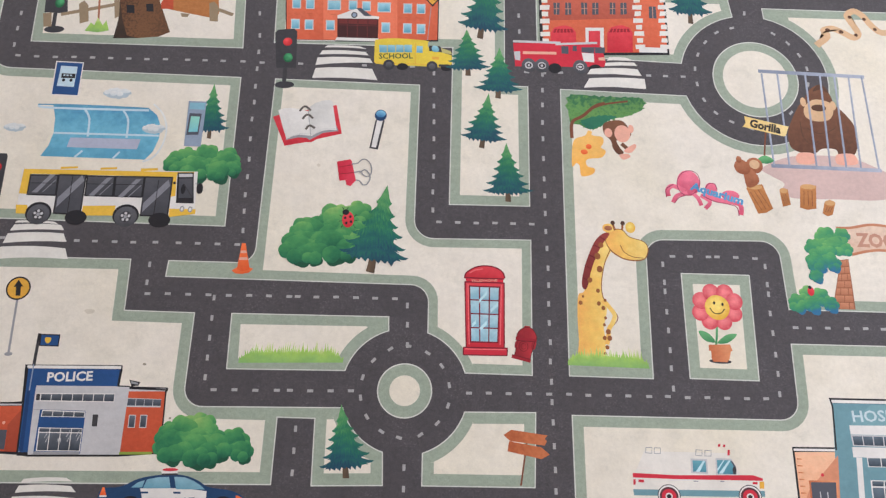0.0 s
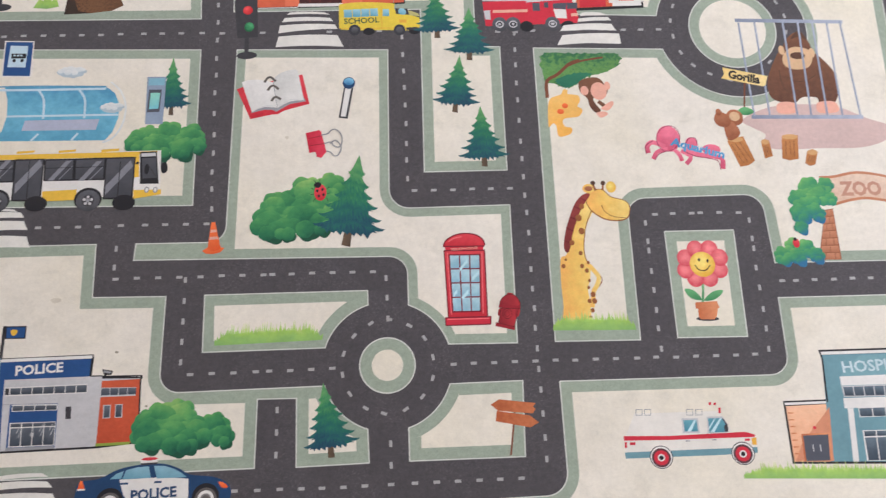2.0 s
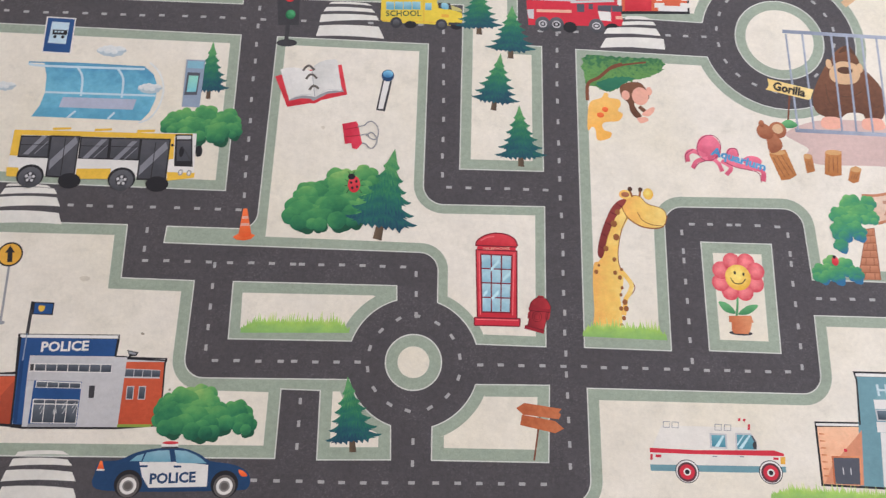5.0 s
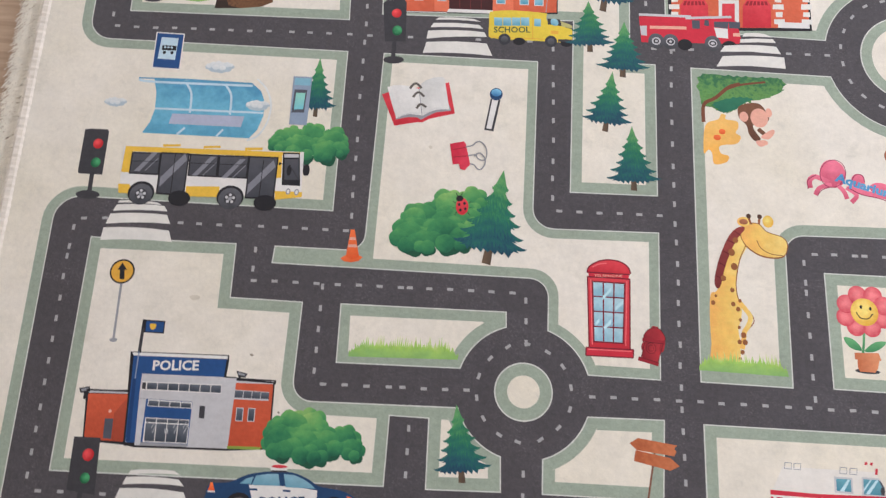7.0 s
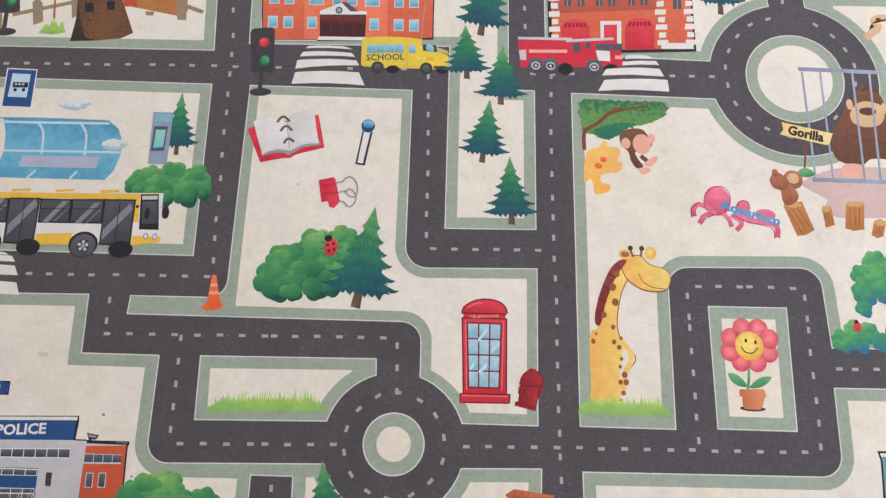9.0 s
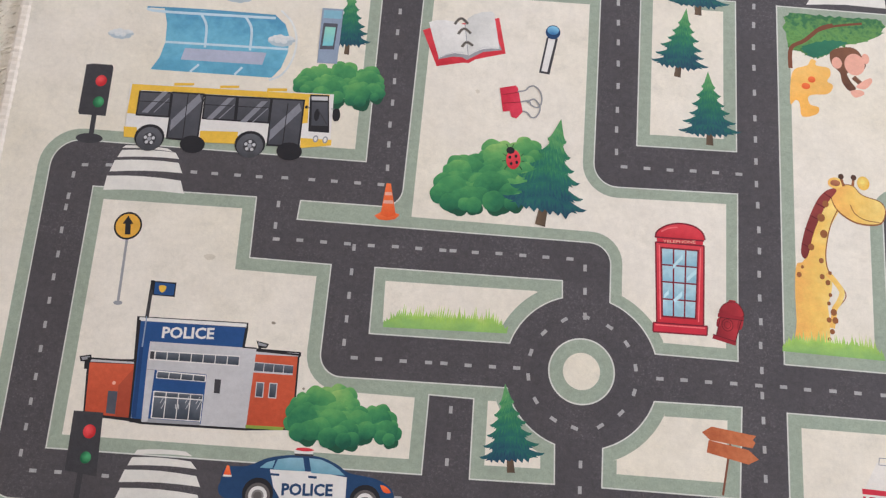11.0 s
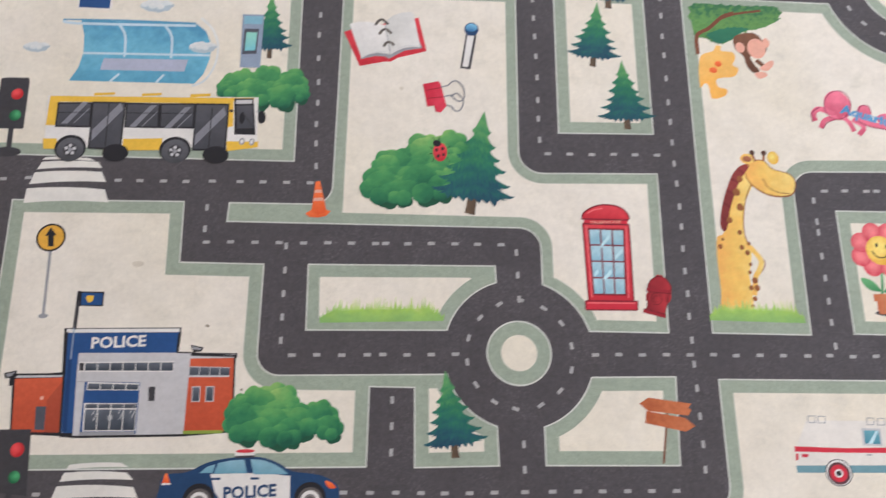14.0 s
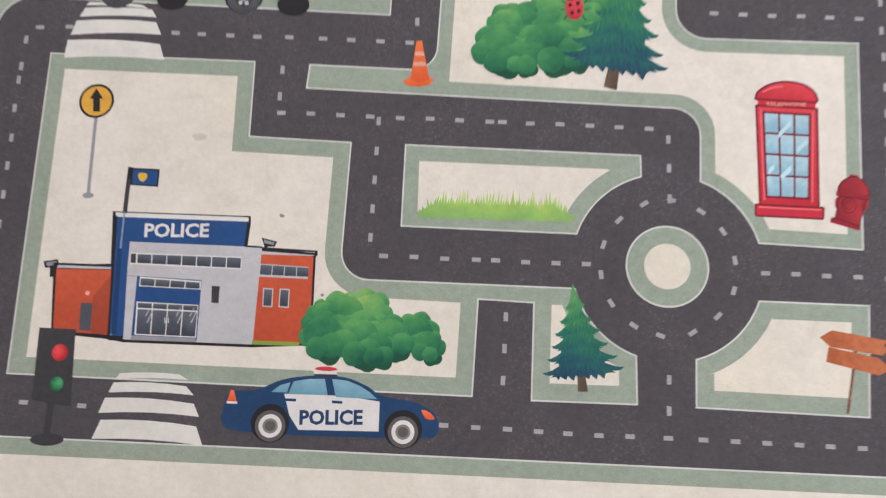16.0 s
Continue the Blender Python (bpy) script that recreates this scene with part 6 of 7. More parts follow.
d.oval("rim", INK, -493.7, 128.5, 8.0, 8.2, -1)
d.oval("spoke", PALE, -494.1, 133.7, 2.0, 2.1, -1)
d.oval("spoke", PALE, -489.1, 130.0, 2.0, 2.1, -1)
d.oval("spoke", PALE, -490.5, 124.3, 2.0, 2.1, -1)
d.oval("spoke", PALE, -496.3, 124.5, 2.0, 2.1, -1)
d.oval("spoke", PALE, -498.5, 130.2, 2.0, 2.1, -1)
d.oval("hub", GREY, -493.7, 128.5, 2.5, 2.7, -1)
d.oval("wheel_arch", BLACK, -374.1, 131.9, 18.2, 16.6, -1)
d.oval("tyre", TYRE, -374.0, 129.9, 15.7, 15.2, -1)
d.oval("rim", INK, -374.0, 129.9, 8.1, 8.3, -1)
d.oval("spoke", PALE, -374.2, 135.0, 2.0, 2.1, -1)
d.oval("spoke", PALE, -369.3, 131.4, 2.0, 2.1, -1)
d.oval("spoke", PALE, -370.9, 125.6, 2.0, 2.1, -1)
d.oval("spoke", PALE, -376.8, 125.8, 2.0, 2.1, -1)
d.oval("spoke", PALE, -378.8, 131.6, 2.0, 2.1, -1)
d.oval("hub", GREY, -374.0, 129.9, 2.5, 2.8, -1)

d = Drawing("crosswalk", "white striped pedestrian crossing printed across the road")
d.poly("stripe", CHALK, (-116.5, 422.8), (-103.9, 423.8), (-91.4, 424.2), (-78.9, 424.0), (-66.3, 423.2), (-56.7, 419.3), (-72.7, 420.2), (-88.7, 420.4), (-104.8, 420.0), (-120.8, 419.0))
d.poly("stripe", CHALK, (-123.4, 413.5), (-107.0, 414.8), (-90.6, 415.3), (-74.2, 415.0), (-57.8, 413.9), (-52.7, 408.0), (-71.4, 408.8), (-90.1, 408.7), (-108.8, 407.8), (-127.4, 406.1))
d.poly("stripe", CHALK, (-130.0, 400.7), (-110.2, 402.7), (-90.4, 403.7), (-70.6, 403.8), (-50.8, 402.8), (-46.3, 395.2), (-67.7, 394.7), (-89.1, 393.2), (-110.5, 390.8), (-131.9, 387.4))
d.poly("stripe", CHALK, (-131.4, 382.1), (-110.1, 384.4), (-88.9, 385.5), (-67.6, 385.6), (-46.4, 384.7), (-37.3, 365.3), (-61.7, 366.7), (-86.2, 367.0), (-110.6, 366.3), (-135.1, 364.5))

d = Drawing("school", "orange brick school with blue windows")
d.poly("outline", BLACK, (-193.3, 559.3), (50.3, 574.5), (52, 438.4), (-43.5, 432.6), (-180.6, 427.8))
d.poly("wall", SALMON, (-191.5, 557.5), (48.7, 572.5), (50.3, 441), (-43.7, 435.3), (-179.3, 430.6))
d.poly("wing_face", RUST, (-191.5, 557.5), (-134, 561.1), (-123.6, 432.2), (-179.3, 430.6))
d.poly("wing_face", RUST, (-17.1, 568.4), (48.7, 572.5), (50.3, 441), (-10.8, 437.3))
d.poly("window_frame", FRAMEBLUE, (-177.7, 505.6), (-164, 506), (-162.6, 487.5), (-176.3, 487))
d.poly("window", SKYGLASS, (-176.2, 504.1), (-165.2, 504.4), (-164.1, 488.9), (-175.1, 488.6))
d.poly("window_frame", FRAMEBLUE, (-156.6, 505.6), (-142.9, 506.1), (-141.5, 487.5), (-155.2, 487.1))
d.poly("window", SKYGLASS, (-155.1, 504.1), (-144.1, 504.4), (-143.1, 489), (-154.1, 488.7))
d.poly("window_frame", FRAMEBLUE, (-122.8, 505.4), (-102, 506.3), (-100.9, 487.7), (-121.6, 486.8))
d.poly("window", SKYGLASS, (-121.3, 503.9), (-103.2, 504.6), (-102.4, 489.2), (-120.4, 488.5))
d.poly("window_frame", FRAMEBLUE, (-90.1, 506.7), (-76.3, 507.2), (-75.4, 488.7), (-89.1, 488.2))
d.poly("window", SKYGLASS, (-88.6, 505.3), (-77.6, 505.6), (-76.8, 490.1), (-87.8, 489.8))
d.poly("window_frame", FRAMEBLUE, (-69.2, 506.2), (-55.4, 506.6), (-54.6, 488.1), (-68.3, 487.6))
d.poly("window", SKYGLASS, (-67.7, 504.7), (-56.7, 505), (-56, 489.6), (-67, 489.3))
d.poly("window_frame", FRAMEBLUE, (-45, 505.3), (-24.2, 506.2), (-23.5, 487.7), (-44.2, 486.8))
d.poly("window", SKYGLASS, (-43.5, 503.8), (-25.5, 504.6), (-25, 489.2), (-42.9, 488.4))
d.poly("window_frame", FRAMEBLUE, (-4.5, 505.5), (9.2, 506), (9.7, 487.4), (-3.9, 486.9))
d.poly("window", SKYGLASS, (-3.1, 504), (7.9, 504.3), (8.3, 488.9), (-2.7, 488.6))
d.poly("window_frame", FRAMEBLUE, (16.2, 505.8), (29.9, 506.3), (30.4, 487.8), (16.7, 487.3))
d.poly("window", SKYGLASS, (17.6, 504.3), (28.7, 504.6), (28.9, 489.2), (17.9, 488.9))
d.poly("window_frame", FRAMEBLUE, (-176.2, 467.9), (-162.6, 468.3), (-161.1, 449.6), (-174.7, 449.2))
d.poly("window", SKYGLASS, (-174.7, 466.4), (-163.8, 466.7), (-162.6, 451.1), (-173.5, 450.8))
d.poly("window_frame", FRAMEBLUE, (-155.2, 467.8), (-141.6, 468.3), (-140.3, 449.5), (-153.8, 449.1))
d.poly("window", SKYGLASS, (-153.7, 466.3), (-142.8, 466.6), (-141.7, 451), (-152.6, 450.7))
d.poly("window_frame", FRAMEBLUE, (-122.5, 468.4), (-108.8, 468.9), (-107.7, 450.2), (-121.2, 449.7))
d.poly("window", SKYGLASS, (-121, 467), (-110.1, 467.3), (-109.1, 451.6), (-120, 451.3))
d.poly("window_frame", FRAMEBLUE, (-37, 468.6), (-23.4, 469.1), (-22.7, 450.4), (-36.2, 449.9))
d.poly("window", SKYGLASS, (-35.5, 467.2), (-24.6, 467.5), (-24.1, 451.8), (-35, 451.5))
d.poly("window_frame", FRAMEBLUE, (-3.5, 468.9), (10.2, 469.3), (10.7, 450.6), (-2.8, 450.1))
d.poly("window", SKYGLASS, (-2, 467.4), (8.9, 467.7), (9.3, 452.1), (-1.6, 451.8))
d.poly("window_frame", FRAMEBLUE, (17.6, 468.8), (31.2, 469.2), (31.6, 450.5), (18.1, 450.1))
d.poly("window", SKYGLASS, (19, 467.3), (29.9, 467.6), (30.2, 452), (19.3, 451.7))
d.poly("window_frame", FRAMEBLUE, (-181.3, 541.8), (-167.4, 542.3), (-166.2, 525.2), (-180, 524.7))
d.poly("window", SKYGLASS, (-179.8, 540.3), (-168.6, 540.6), (-167.7, 526.7), (-178.8, 526.4))
d.poly("window_frame", FRAMEBLUE, (-159.5, 542.2), (-145.6, 542.7), (-144.4, 525.6), (-158.3, 525.1))
d.poly("window", SKYGLASS, (-158, 540.7), (-146.8, 541), (-145.9, 527.1), (-157.1, 526.8))
d.poly("window_frame", FRAMEBLUE, (-124.7, 534.8), (-110.9, 535.3), (-109.9, 518.3), (-123.7, 517.8))
d.poly("window", SKYGLASS, (-123.2, 533.3), (-112.1, 533.6), (-111.4, 519.8), (-122.5, 519.5))
d.poly("window_frame", FRAMEBLUE, (-41.5, 536.2), (-27.7, 536.7), (-27.1, 519.7), (-40.9, 519.2))
d.poly("window", SKYGLASS, (-40.1, 534.6), (-28.9, 535), (-28.5, 521.2), (-39.6, 520.9))
d.poly("window_frame", FRAMEBLUE, (-4.8, 543.2), (9.1, 543.7), (9.6, 526.6), (-4.3, 526.2))
d.poly("window", SKYGLASS, (-3.3, 541.7), (7.8, 542), (8.1, 528.2), (-3, 527.8))
d.poly("window_frame", FRAMEBLUE, (15.5, 543.5), (29.3, 544), (29.7, 526.9), (15.8, 526.5))
d.poly("window", SKYGLASS, (16.9, 542), (28.1, 542.3), (28.2, 528.5), (17.1, 528.1))
d.line("brick_mark", MAROONSOFT, 0.8, (-172.5, 478.4), (-163.8, 478.6))
d.line("brick_mark", MAROONSOFT, 0.7, (-169.9, 475.8), (-161.9, 476))
d.line("brick_mark", MAROONSOFT, 0.8, (-152.7, 478.7), (-143.9, 478.9))
d.line("brick_mark", MAROONSOFT, 0.7, (-150, 476.1), (-142.1, 476.3))
d.line("brick_mark", MAROONSOFT, 0.8, (-1.4, 478.8), (7.3, 479))
d.line("brick_mark", MAROONSOFT, 0.7, (1.1, 476.2), (9.1, 476.4))
d.line("brick_mark", MAROONSOFT, 0.8, (19.2, 479.1), (28, 479.3))
d.line("brick_mark", MAROONSOFT, 0.7, (21.8, 476.5), (29.7, 476.8))
d.line("brick_mark", MAROONSOFT, 0.8, (-175.1, 517.5), (-166.2, 517.7))
d.line("brick_mark", MAROONSOFT, 0.7, (-172.4, 514.8), (-164.3, 515))
d.line("brick_mark", MAROONSOFT, 0.8, (-154.9, 517.8), (-146.1, 518))
d.line("brick_mark", MAROONSOFT, 0.7, (-152.3, 515.1), (-144.2, 515.3))
d.line("brick_mark", MAROONSOFT, 0.8, (-2.7, 515), (6.2, 515.1))
d.line("brick_mark", MAROONSOFT, 0.7, (-0.1, 512.3), (7.9, 512.5))
d.line("brick_mark", MAROONSOFT, 0.8, (-115.2, 479.2), (-106.5, 479.3))
d.line("brick_mark", MAROONSOFT, 0.7, (-112.6, 476.6), (-104.7, 476.8))
d.poly("sign_panel", WHITE, (-104.6, 532.3), (-44.2, 534.1), (-43.1, 519), (-103.4, 518.1))
d.text("SCHOOL", INK, -74.2, 525.6, 51.5, 11.4, 3.5)
d.poly("porch", PORCHDARK, (-105.3, 474.3), (-41.7, 475.4), (-40.8, 439.1), (-102.9, 438))
cells(d, "door_pane", MAROON, (-104.3, 472.5), (-42.4, 473.5), (-42.5, 463.4), (-103.4, 462.5), 4, 1, 0.08, 0.12)
cells(d, "door_pane", PORCHDARK, (-103.4, 461.5), (-41.6, 462.6), (-40.8, 439.1), (-102.1, 438.0), 4, 1, 0.08, 0.05)
d.line("door_post", MAROON, 0.9, (-90, 472.4), (-87.6, 438))
d.line("door_post", MAROON, 0.9, (-74.6, 473.4), (-72.4, 438.9))
d.line("door_post", MAROON, 0.9, (-59.1, 474.3), (-57.1, 439.9))
d.line("transom", MAROON, 0.9, (-103.3, 460.6), (-41.6, 461.7))
d.poly("pediment", WHITE, (-105.6, 477.9), (-78, 491.6), (-70, 492.1), (-53.2, 480.2), (-41.2, 479.1), (-40.9, 474.5), (-105.1, 472.4))
d.poly("roof_slope", SLATE, (-77.3, 492.6), (-70.1, 493.5), (-52.4, 479.3), (-63.4, 478.7))
d.oval("clock", INK, -79.5, 480.0, 4.8, 5.5, 4)
d.oval("clock_face", GREYBLUE, -79.5, 480.0, 3.2, 3.7, 4)
d.poly("steps", WHITE, (-103.7, 437.9), (-40, 439.1), (-39.7, 433.7), (-105.6, 432.4))
d.line("plinth_line", WHITE, 1.2, (-179.9, 429.2), (-105.5, 431.5))
d.line("sign_pole", GREY, 1, (38.9, 501.6), (35.4, 440.1))

d = Drawing("crossing_sign", "yellow diamond school crossing sign")
d.poly("diamond", BLACK, (24.3, 521.3), (41.1, 541.3), (56.4, 523.3), (41.3, 501.8))
d.poly("face", AMBER, (26.7, 521.5), (41.2, 538.4), (54, 523.2), (41.1, 505.5))
d.poly("symbol", BLACK, (34.8, 520.1), (40, 529.8), (43.4, 526.3), (38.2, 516.5))
d.poly("symbol", BLACK, (40.6, 516.7), (45.8, 526.4), (49.2, 522.9), (44, 513.1))

d = Drawing("school_bus", "yellow school bus")
d.soft("bus_body", BUSYELLOW, (-44.3, 432.6), (-41.5, 437.2), (-12.6, 440.8), (33.1, 439.1), (36.4, 435.7), (37.6, 426.8), (56, 418.2), (71.7, 414.7), (73.5, 407.7), (72.4, 397.1), (60.1, 392.9), (21.3, 393.1), (-25.2, 392.9), (-41.7, 395.5), (-44.4, 400.6))
d.poly("bus_side", BUSYELLOW, (-45.2, 434.3), (-12.6, 440.8), (33.1, 438.2), (36.9, 425), (73.3, 414.8), (72.4, 396.2), (-40.8, 393.8), (-44.1, 397.1))
d.poly("hood", HOODGREY, (52.4, 428.6), (71.4, 421.8), (74, 416.6), (59.1, 418.3))
d.poly("window", SKYGLASS, (-38.1, 427.6), (-26.3, 427.8), (-25.5, 414.5), (-37.1, 414.3))
d.poly("window", SKYGLASS, (-25.3, 428.4), (-13.6, 428.6), (-12.8, 415.3), (-24.5, 415))
d.poly("window", SKYGLASS, (-12.7, 429.1), (-0.9, 429.4), (-0.2, 416.1), (-11.9, 415.8))
d.poly("window", SKYGLASS, (0.1, 429.9), (11.8, 430.2), (12.5, 416.8), (0.8, 416.6))
d.poly("door_window", SKYGLASS, (19.1, 428.8), (28.5, 428.9), (28.7, 416.9), (19.3, 416.8))
d.poly("windscreen", INK, (37.4, 430.4), (55.5, 429.7), (58.3, 419.2), (38.7, 420.7))
d.soft("screen_glass", SKYGLASS, (43.7, 429.9), (50.8, 429.4), (53.4, 424.2), (52, 419.7), (44.9, 420.1), (42.4, 424.4))
d.line("trim", AMBER, 1, (16.8, 434.5), (18.1, 395.6))
d.line("trim", AMBER, 0.9, (-42.5, 395.4), (36.7, 396.7))
d.text("SCHOOL", GREENINK, -11.8, 409.2, 51.4, 9.7, 3.5, 0.02)
d.oval("tyre", TYREDARK, -21.7, 393.2, 8.5, 9.2, 3)
d.oval("rim", TYRE, -21.7, 393.2, 5.0, 5.3, 3)
d.oval("tyre", TYREDARK, 43.8, 393.6, 8.5, 9.2, 3)
d.oval("rim", TYRE, 43.8, 393.6, 5.0, 5.3, 3)
d.oval("far_tyre", BLACK, -1.0, 390.9, 8.5, 6.1, 3)
d.oval("far_tyre", BLACK, 65.6, 392.3, 8.5, 6.1, 3)
d.poly("bumper", INK, (53.7, 397.7), (72.3, 398), (70.9, 394.4), (53.9, 393.4))
d.poly("number_lamp", AMBER, (43, 411.2), (53.9, 410.9), (54.1, 405.7), (43.2, 405.9))

d = Drawing("traffic_light", "dark grey traffic light printed with red and green lamps")
d.poly("housing", INK, (-193.7, 446.9), (-168.8, 450.2), (-164.3, 445.1), (-160.7, 381.2), (-190, 379.5), (-197.8, 441.2))
d.line("pole", INK, 6, (-176.5, 383.8), (-176.2, 352.6))
d.oval("foot", INK, -175.2, 350.9, 14.5, 6.0, 3)
d.oval("red_lamp", SIGNAL_RED, -177.3, 426.3, 7.0, 7.2, 3)
d.oval("green_lamp", SIGNAL_GREEN, -174.2, 398.0, 7.0, 8.0, 3)

d = Drawing("fire_station", "orange brick fire station with red doors")
d.poly("outline", BLACK, (206.9, 587.5), (409.7, 599.2), (409.7, 432.3), (209.1, 421))
d.poly("wall", RUST, (211.8, 585.6), (406.7, 597.3), (406.7, 437.2), (214.1, 425.9))
d.poly("brick_band", BRICKBAND, (217.3, 524.5), (360.6, 534.3), (361, 497.2), (217.6, 485.5))
d.poly("window", SLATE, (231.2, 519.8), (241.2, 519.9), (240.4, 497.5), (231.4, 497.4))
d.line("mullion", PINKWOOD, 1.2, (236.2, 519.9), (235.4, 497.5))
d.line("mullion", PINKWOOD, 1.2, (231.3, 508.1), (240.3, 509.2))
d.poly("window", SLATE, (250.1, 521), (259.1, 521.2), (259.3, 498.8), (249.3, 497.6))
d.line("mullion", PINKWOOD, 1.2, (254.1, 521.1), (254.3, 498.7))
d.line("mullion", PINKWOOD, 1.2, (249.2, 509.3), (259.2, 509.5))
d.poly("window", SLATE, (275, 522.4), (284.9, 522.5), (284.2, 500.1), (275.2, 499.9))
d.line("mullion", PINKWOOD, 1.2, (280, 522.4), (280.2, 500))
d.line("mullion", PINKWOOD, 1.2, (275.1, 510.7), (285, 511.8))
d.poly("window", SLATE, (292.9, 522.6), (302.9, 523.7), (302.1, 501.3), (292.1, 500.2))
d.line("mullion", PINKWOOD, 1.2, (297.9, 523.7), (297.1, 501.2))
d.line("mullion", PINKWOOD, 1.2, (293, 511.9), (302, 512))
d.poly("window", SLATE, (320.8, 524.9), (329.7, 525.1), (329, 502.6), (320, 502.5))
d.line("mullion", PINKWOOD, 1.2, (325.8, 525), (324, 502.6))
d.line("mullion", PINKWOOD, 1.2, (319.9, 513.2), (329.9, 514.3))
d.poly("window", SLATE, (337.7, 525.2), (347.7, 526.3), (346.9, 503.9), (337, 502.7))
d.line("mullion", PINKWOOD, 1.2, (342.7, 526.2), (341.9, 503.8))
d.line("mullion", PINKWOOD, 1.2, (337.8, 514.5), (346.8, 514.6))
d.poly("window", SLATE, (231.8, 577.2), (241.7, 577.3), (241.8, 559.8), (231.9, 559.7))
d.poly("window", SLATE, (250.6, 578.4), (260.6, 578.6), (259.7, 561.1), (250.8, 560.9))
d.poly("window", SLATE, (276.4, 579.8), (286.4, 579.9), (286.6, 562.4), (276.6, 562.3))
d.poly("window", SLATE, (295.3, 581), (304.3, 581.2), (304.5, 563.7), (294.5, 563.5))
d.poly("window", SLATE, (322.2, 582.4), (332.1, 582.5), (331.3, 565), (322.4, 564.9))
d.poly("window", SLATE, (341.1, 583.6), (350, 583.8), (349.2, 566.3), (340.3, 566.1))
d.poly("window", SLATE, (382.7, 520.9), (393.7, 521.1), (393.9, 498.6), (381.9, 498.5))
d.line("mullion", PINKWOOD, 1.2, (388.7, 521), (387.9, 498.6))
d.poly("garage_door", RED, (226, 427.1), (225.7, 463.2), (231.6, 473), (241.5, 477.1), (250.5, 478.2), (260.5, 474.4), (265.5, 465.7), (264.9, 429.5))
cells(d, "door_pane", DEEPRED, (231.6, 471.1), (260.5, 472.4), (262.6, 465.6), (228.7, 463.2), 6, 1, 0.3, 0.1)
d.poly("garage_door", RED, (312.7, 432.1), (314.4, 468.3), (320.3, 478.1), (330.2, 482.1), (339.2, 483.2), (349.2, 479.5), (354.3, 470.7), (352.7, 434.5))
cells(d, "door_pane", DEEPRED, (320.3, 476.2), (349.2, 477.5), (351.3, 470.7), (316.4, 468.3), 6, 1, 0.3, 0.1)
d.poly("door_frame", WHITE, (280.4, 475.6), (309.3, 477), (307.8, 431), (279.8, 429.7))
d.poly("door", RED, (285.4, 469.8), (303.4, 471), (301.8, 430.9), (283.8, 429.7))
d.poly("quoin", CHALK, (209.2, 539), (224.1, 540.1), (224.2, 531.4), (209.3, 530.2))
d.poly("quoin", CHALK, (212.3, 527.3), (222.2, 527.5), (221.3, 518.7), (212.4, 518.6))
d.poly("quoin", CHALK, (209.4, 513.7), (225.3, 514.9), (224.4, 506.1), (209.5, 504.9))
d.poly("quoin", CHALK, (212.5, 502), (222.4, 502.2), (222.5, 493.4), (212.6, 493.2))
d.poly("quoin", CHALK, (209.6, 488.3), (224.5, 489.5), (224.6, 480.7), (209.7, 479.6))
d.poly("quoin", CHALK, (213.7, 476.7), (222.6, 476.8), (222.7, 469), (213.7, 467.9))
d.poly("quoin", CHALK, (209.8, 464), (224.7, 465.1), (224.8, 457.3), (209.9, 456.2))
d.poly("quoin", CHALK, (212.9, 452.3), (222.8, 452.4), (222.9, 444.6), (212.9, 443.5))
d.poly("quoin", CHALK, (211, 439.6), (225.9, 440.7), (226, 432.9), (211, 431.8))
d.poly("quoin", CHALK, (356.4, 547.9), (371.4, 548.1), (370.5, 540.3), (355.5, 539.1))
d.poly("quoin", CHALK, (359.6, 535.2), (369.5, 536.4), (368.6, 527.6), (358.7, 526.4))
d.poly("quoin", CHALK, (356.7, 521.5), (371.7, 522.7), (370.8, 513.9), (355.8, 513.7))
d.poly("quoin", CHALK, (359.8, 509.9), (369.8, 511), (368.9, 502.2), (358.9, 501.1))
d.poly("quoin", CHALK, (357, 497.2), (372, 497.4), (371.1, 489.5), (356.1, 488.4))
d.poly("quoin", CHALK, (360.1, 484.5), (370.1, 485.6), (369.2, 476.8), (360.2, 476.7))
d.poly("quoin", CHALK, (357.3, 472.7), (372.2, 473.9), (372.3, 465.1), (356.3, 464.9))
d.poly("quoin", CHALK, (360.4, 460.1), (370.4, 461.2), (369.5, 452.4), (360.5, 452.2))
d.poly("quoin", CHALK, (357.5, 448.3), (372.5, 449.5), (372.6, 440.7), (357.6, 440.5))
d.poly("quoin", CHALK, (397.3, 550.4), (412.3, 550.6), (412.4, 541.8), (396.4, 541.6))
d.poly("quoin", CHALK, (400.4, 537.8), (410.4, 537.9), (409.5, 530.1), (400.6, 529))
d.poly("quoin", CHALK, (397.6, 524.1), (412.6, 525.3), (411.7, 516.5), (396.7, 516.2))
d.poly("quoin", CHALK, (399.8, 512.4), (409.7, 512.5), (408.8, 504.7), (398.9, 503.6))
d.poly("quoin", CHALK, (396.9, 498.7), (411.9, 499.9), (411, 492), (396, 490.8))
d.poly("quoin", CHALK, (400.1, 487), (409.1, 488.1), (409.2, 479.3), (399.2, 479.2))
d.poly("quoin", CHALK, (397.2, 475.2), (412.2, 476.4), (411.3, 467.6), (396.3, 466.4))
d.poly("quoin", CHALK, (399.4, 462.5), (408.4, 462.6), (408.5, 454.8), (398.5, 454.7))
d.poly("quoin", CHALK, (396.5, 450.7), (411.5, 450.9), (410.6, 443.1), (395.6, 441.9))
d.poly("plinth", WHITE, (362.6, 444.4), (406.6, 445), (406.7, 436.2), (362.7, 434.7))
d.line("roof_trim", BLACK, 4, (208.2, 542.8), (239, 542.3))
d.line("roof_trim", BLACK, 4, (325.5, 549.4), (356.4, 549.8))
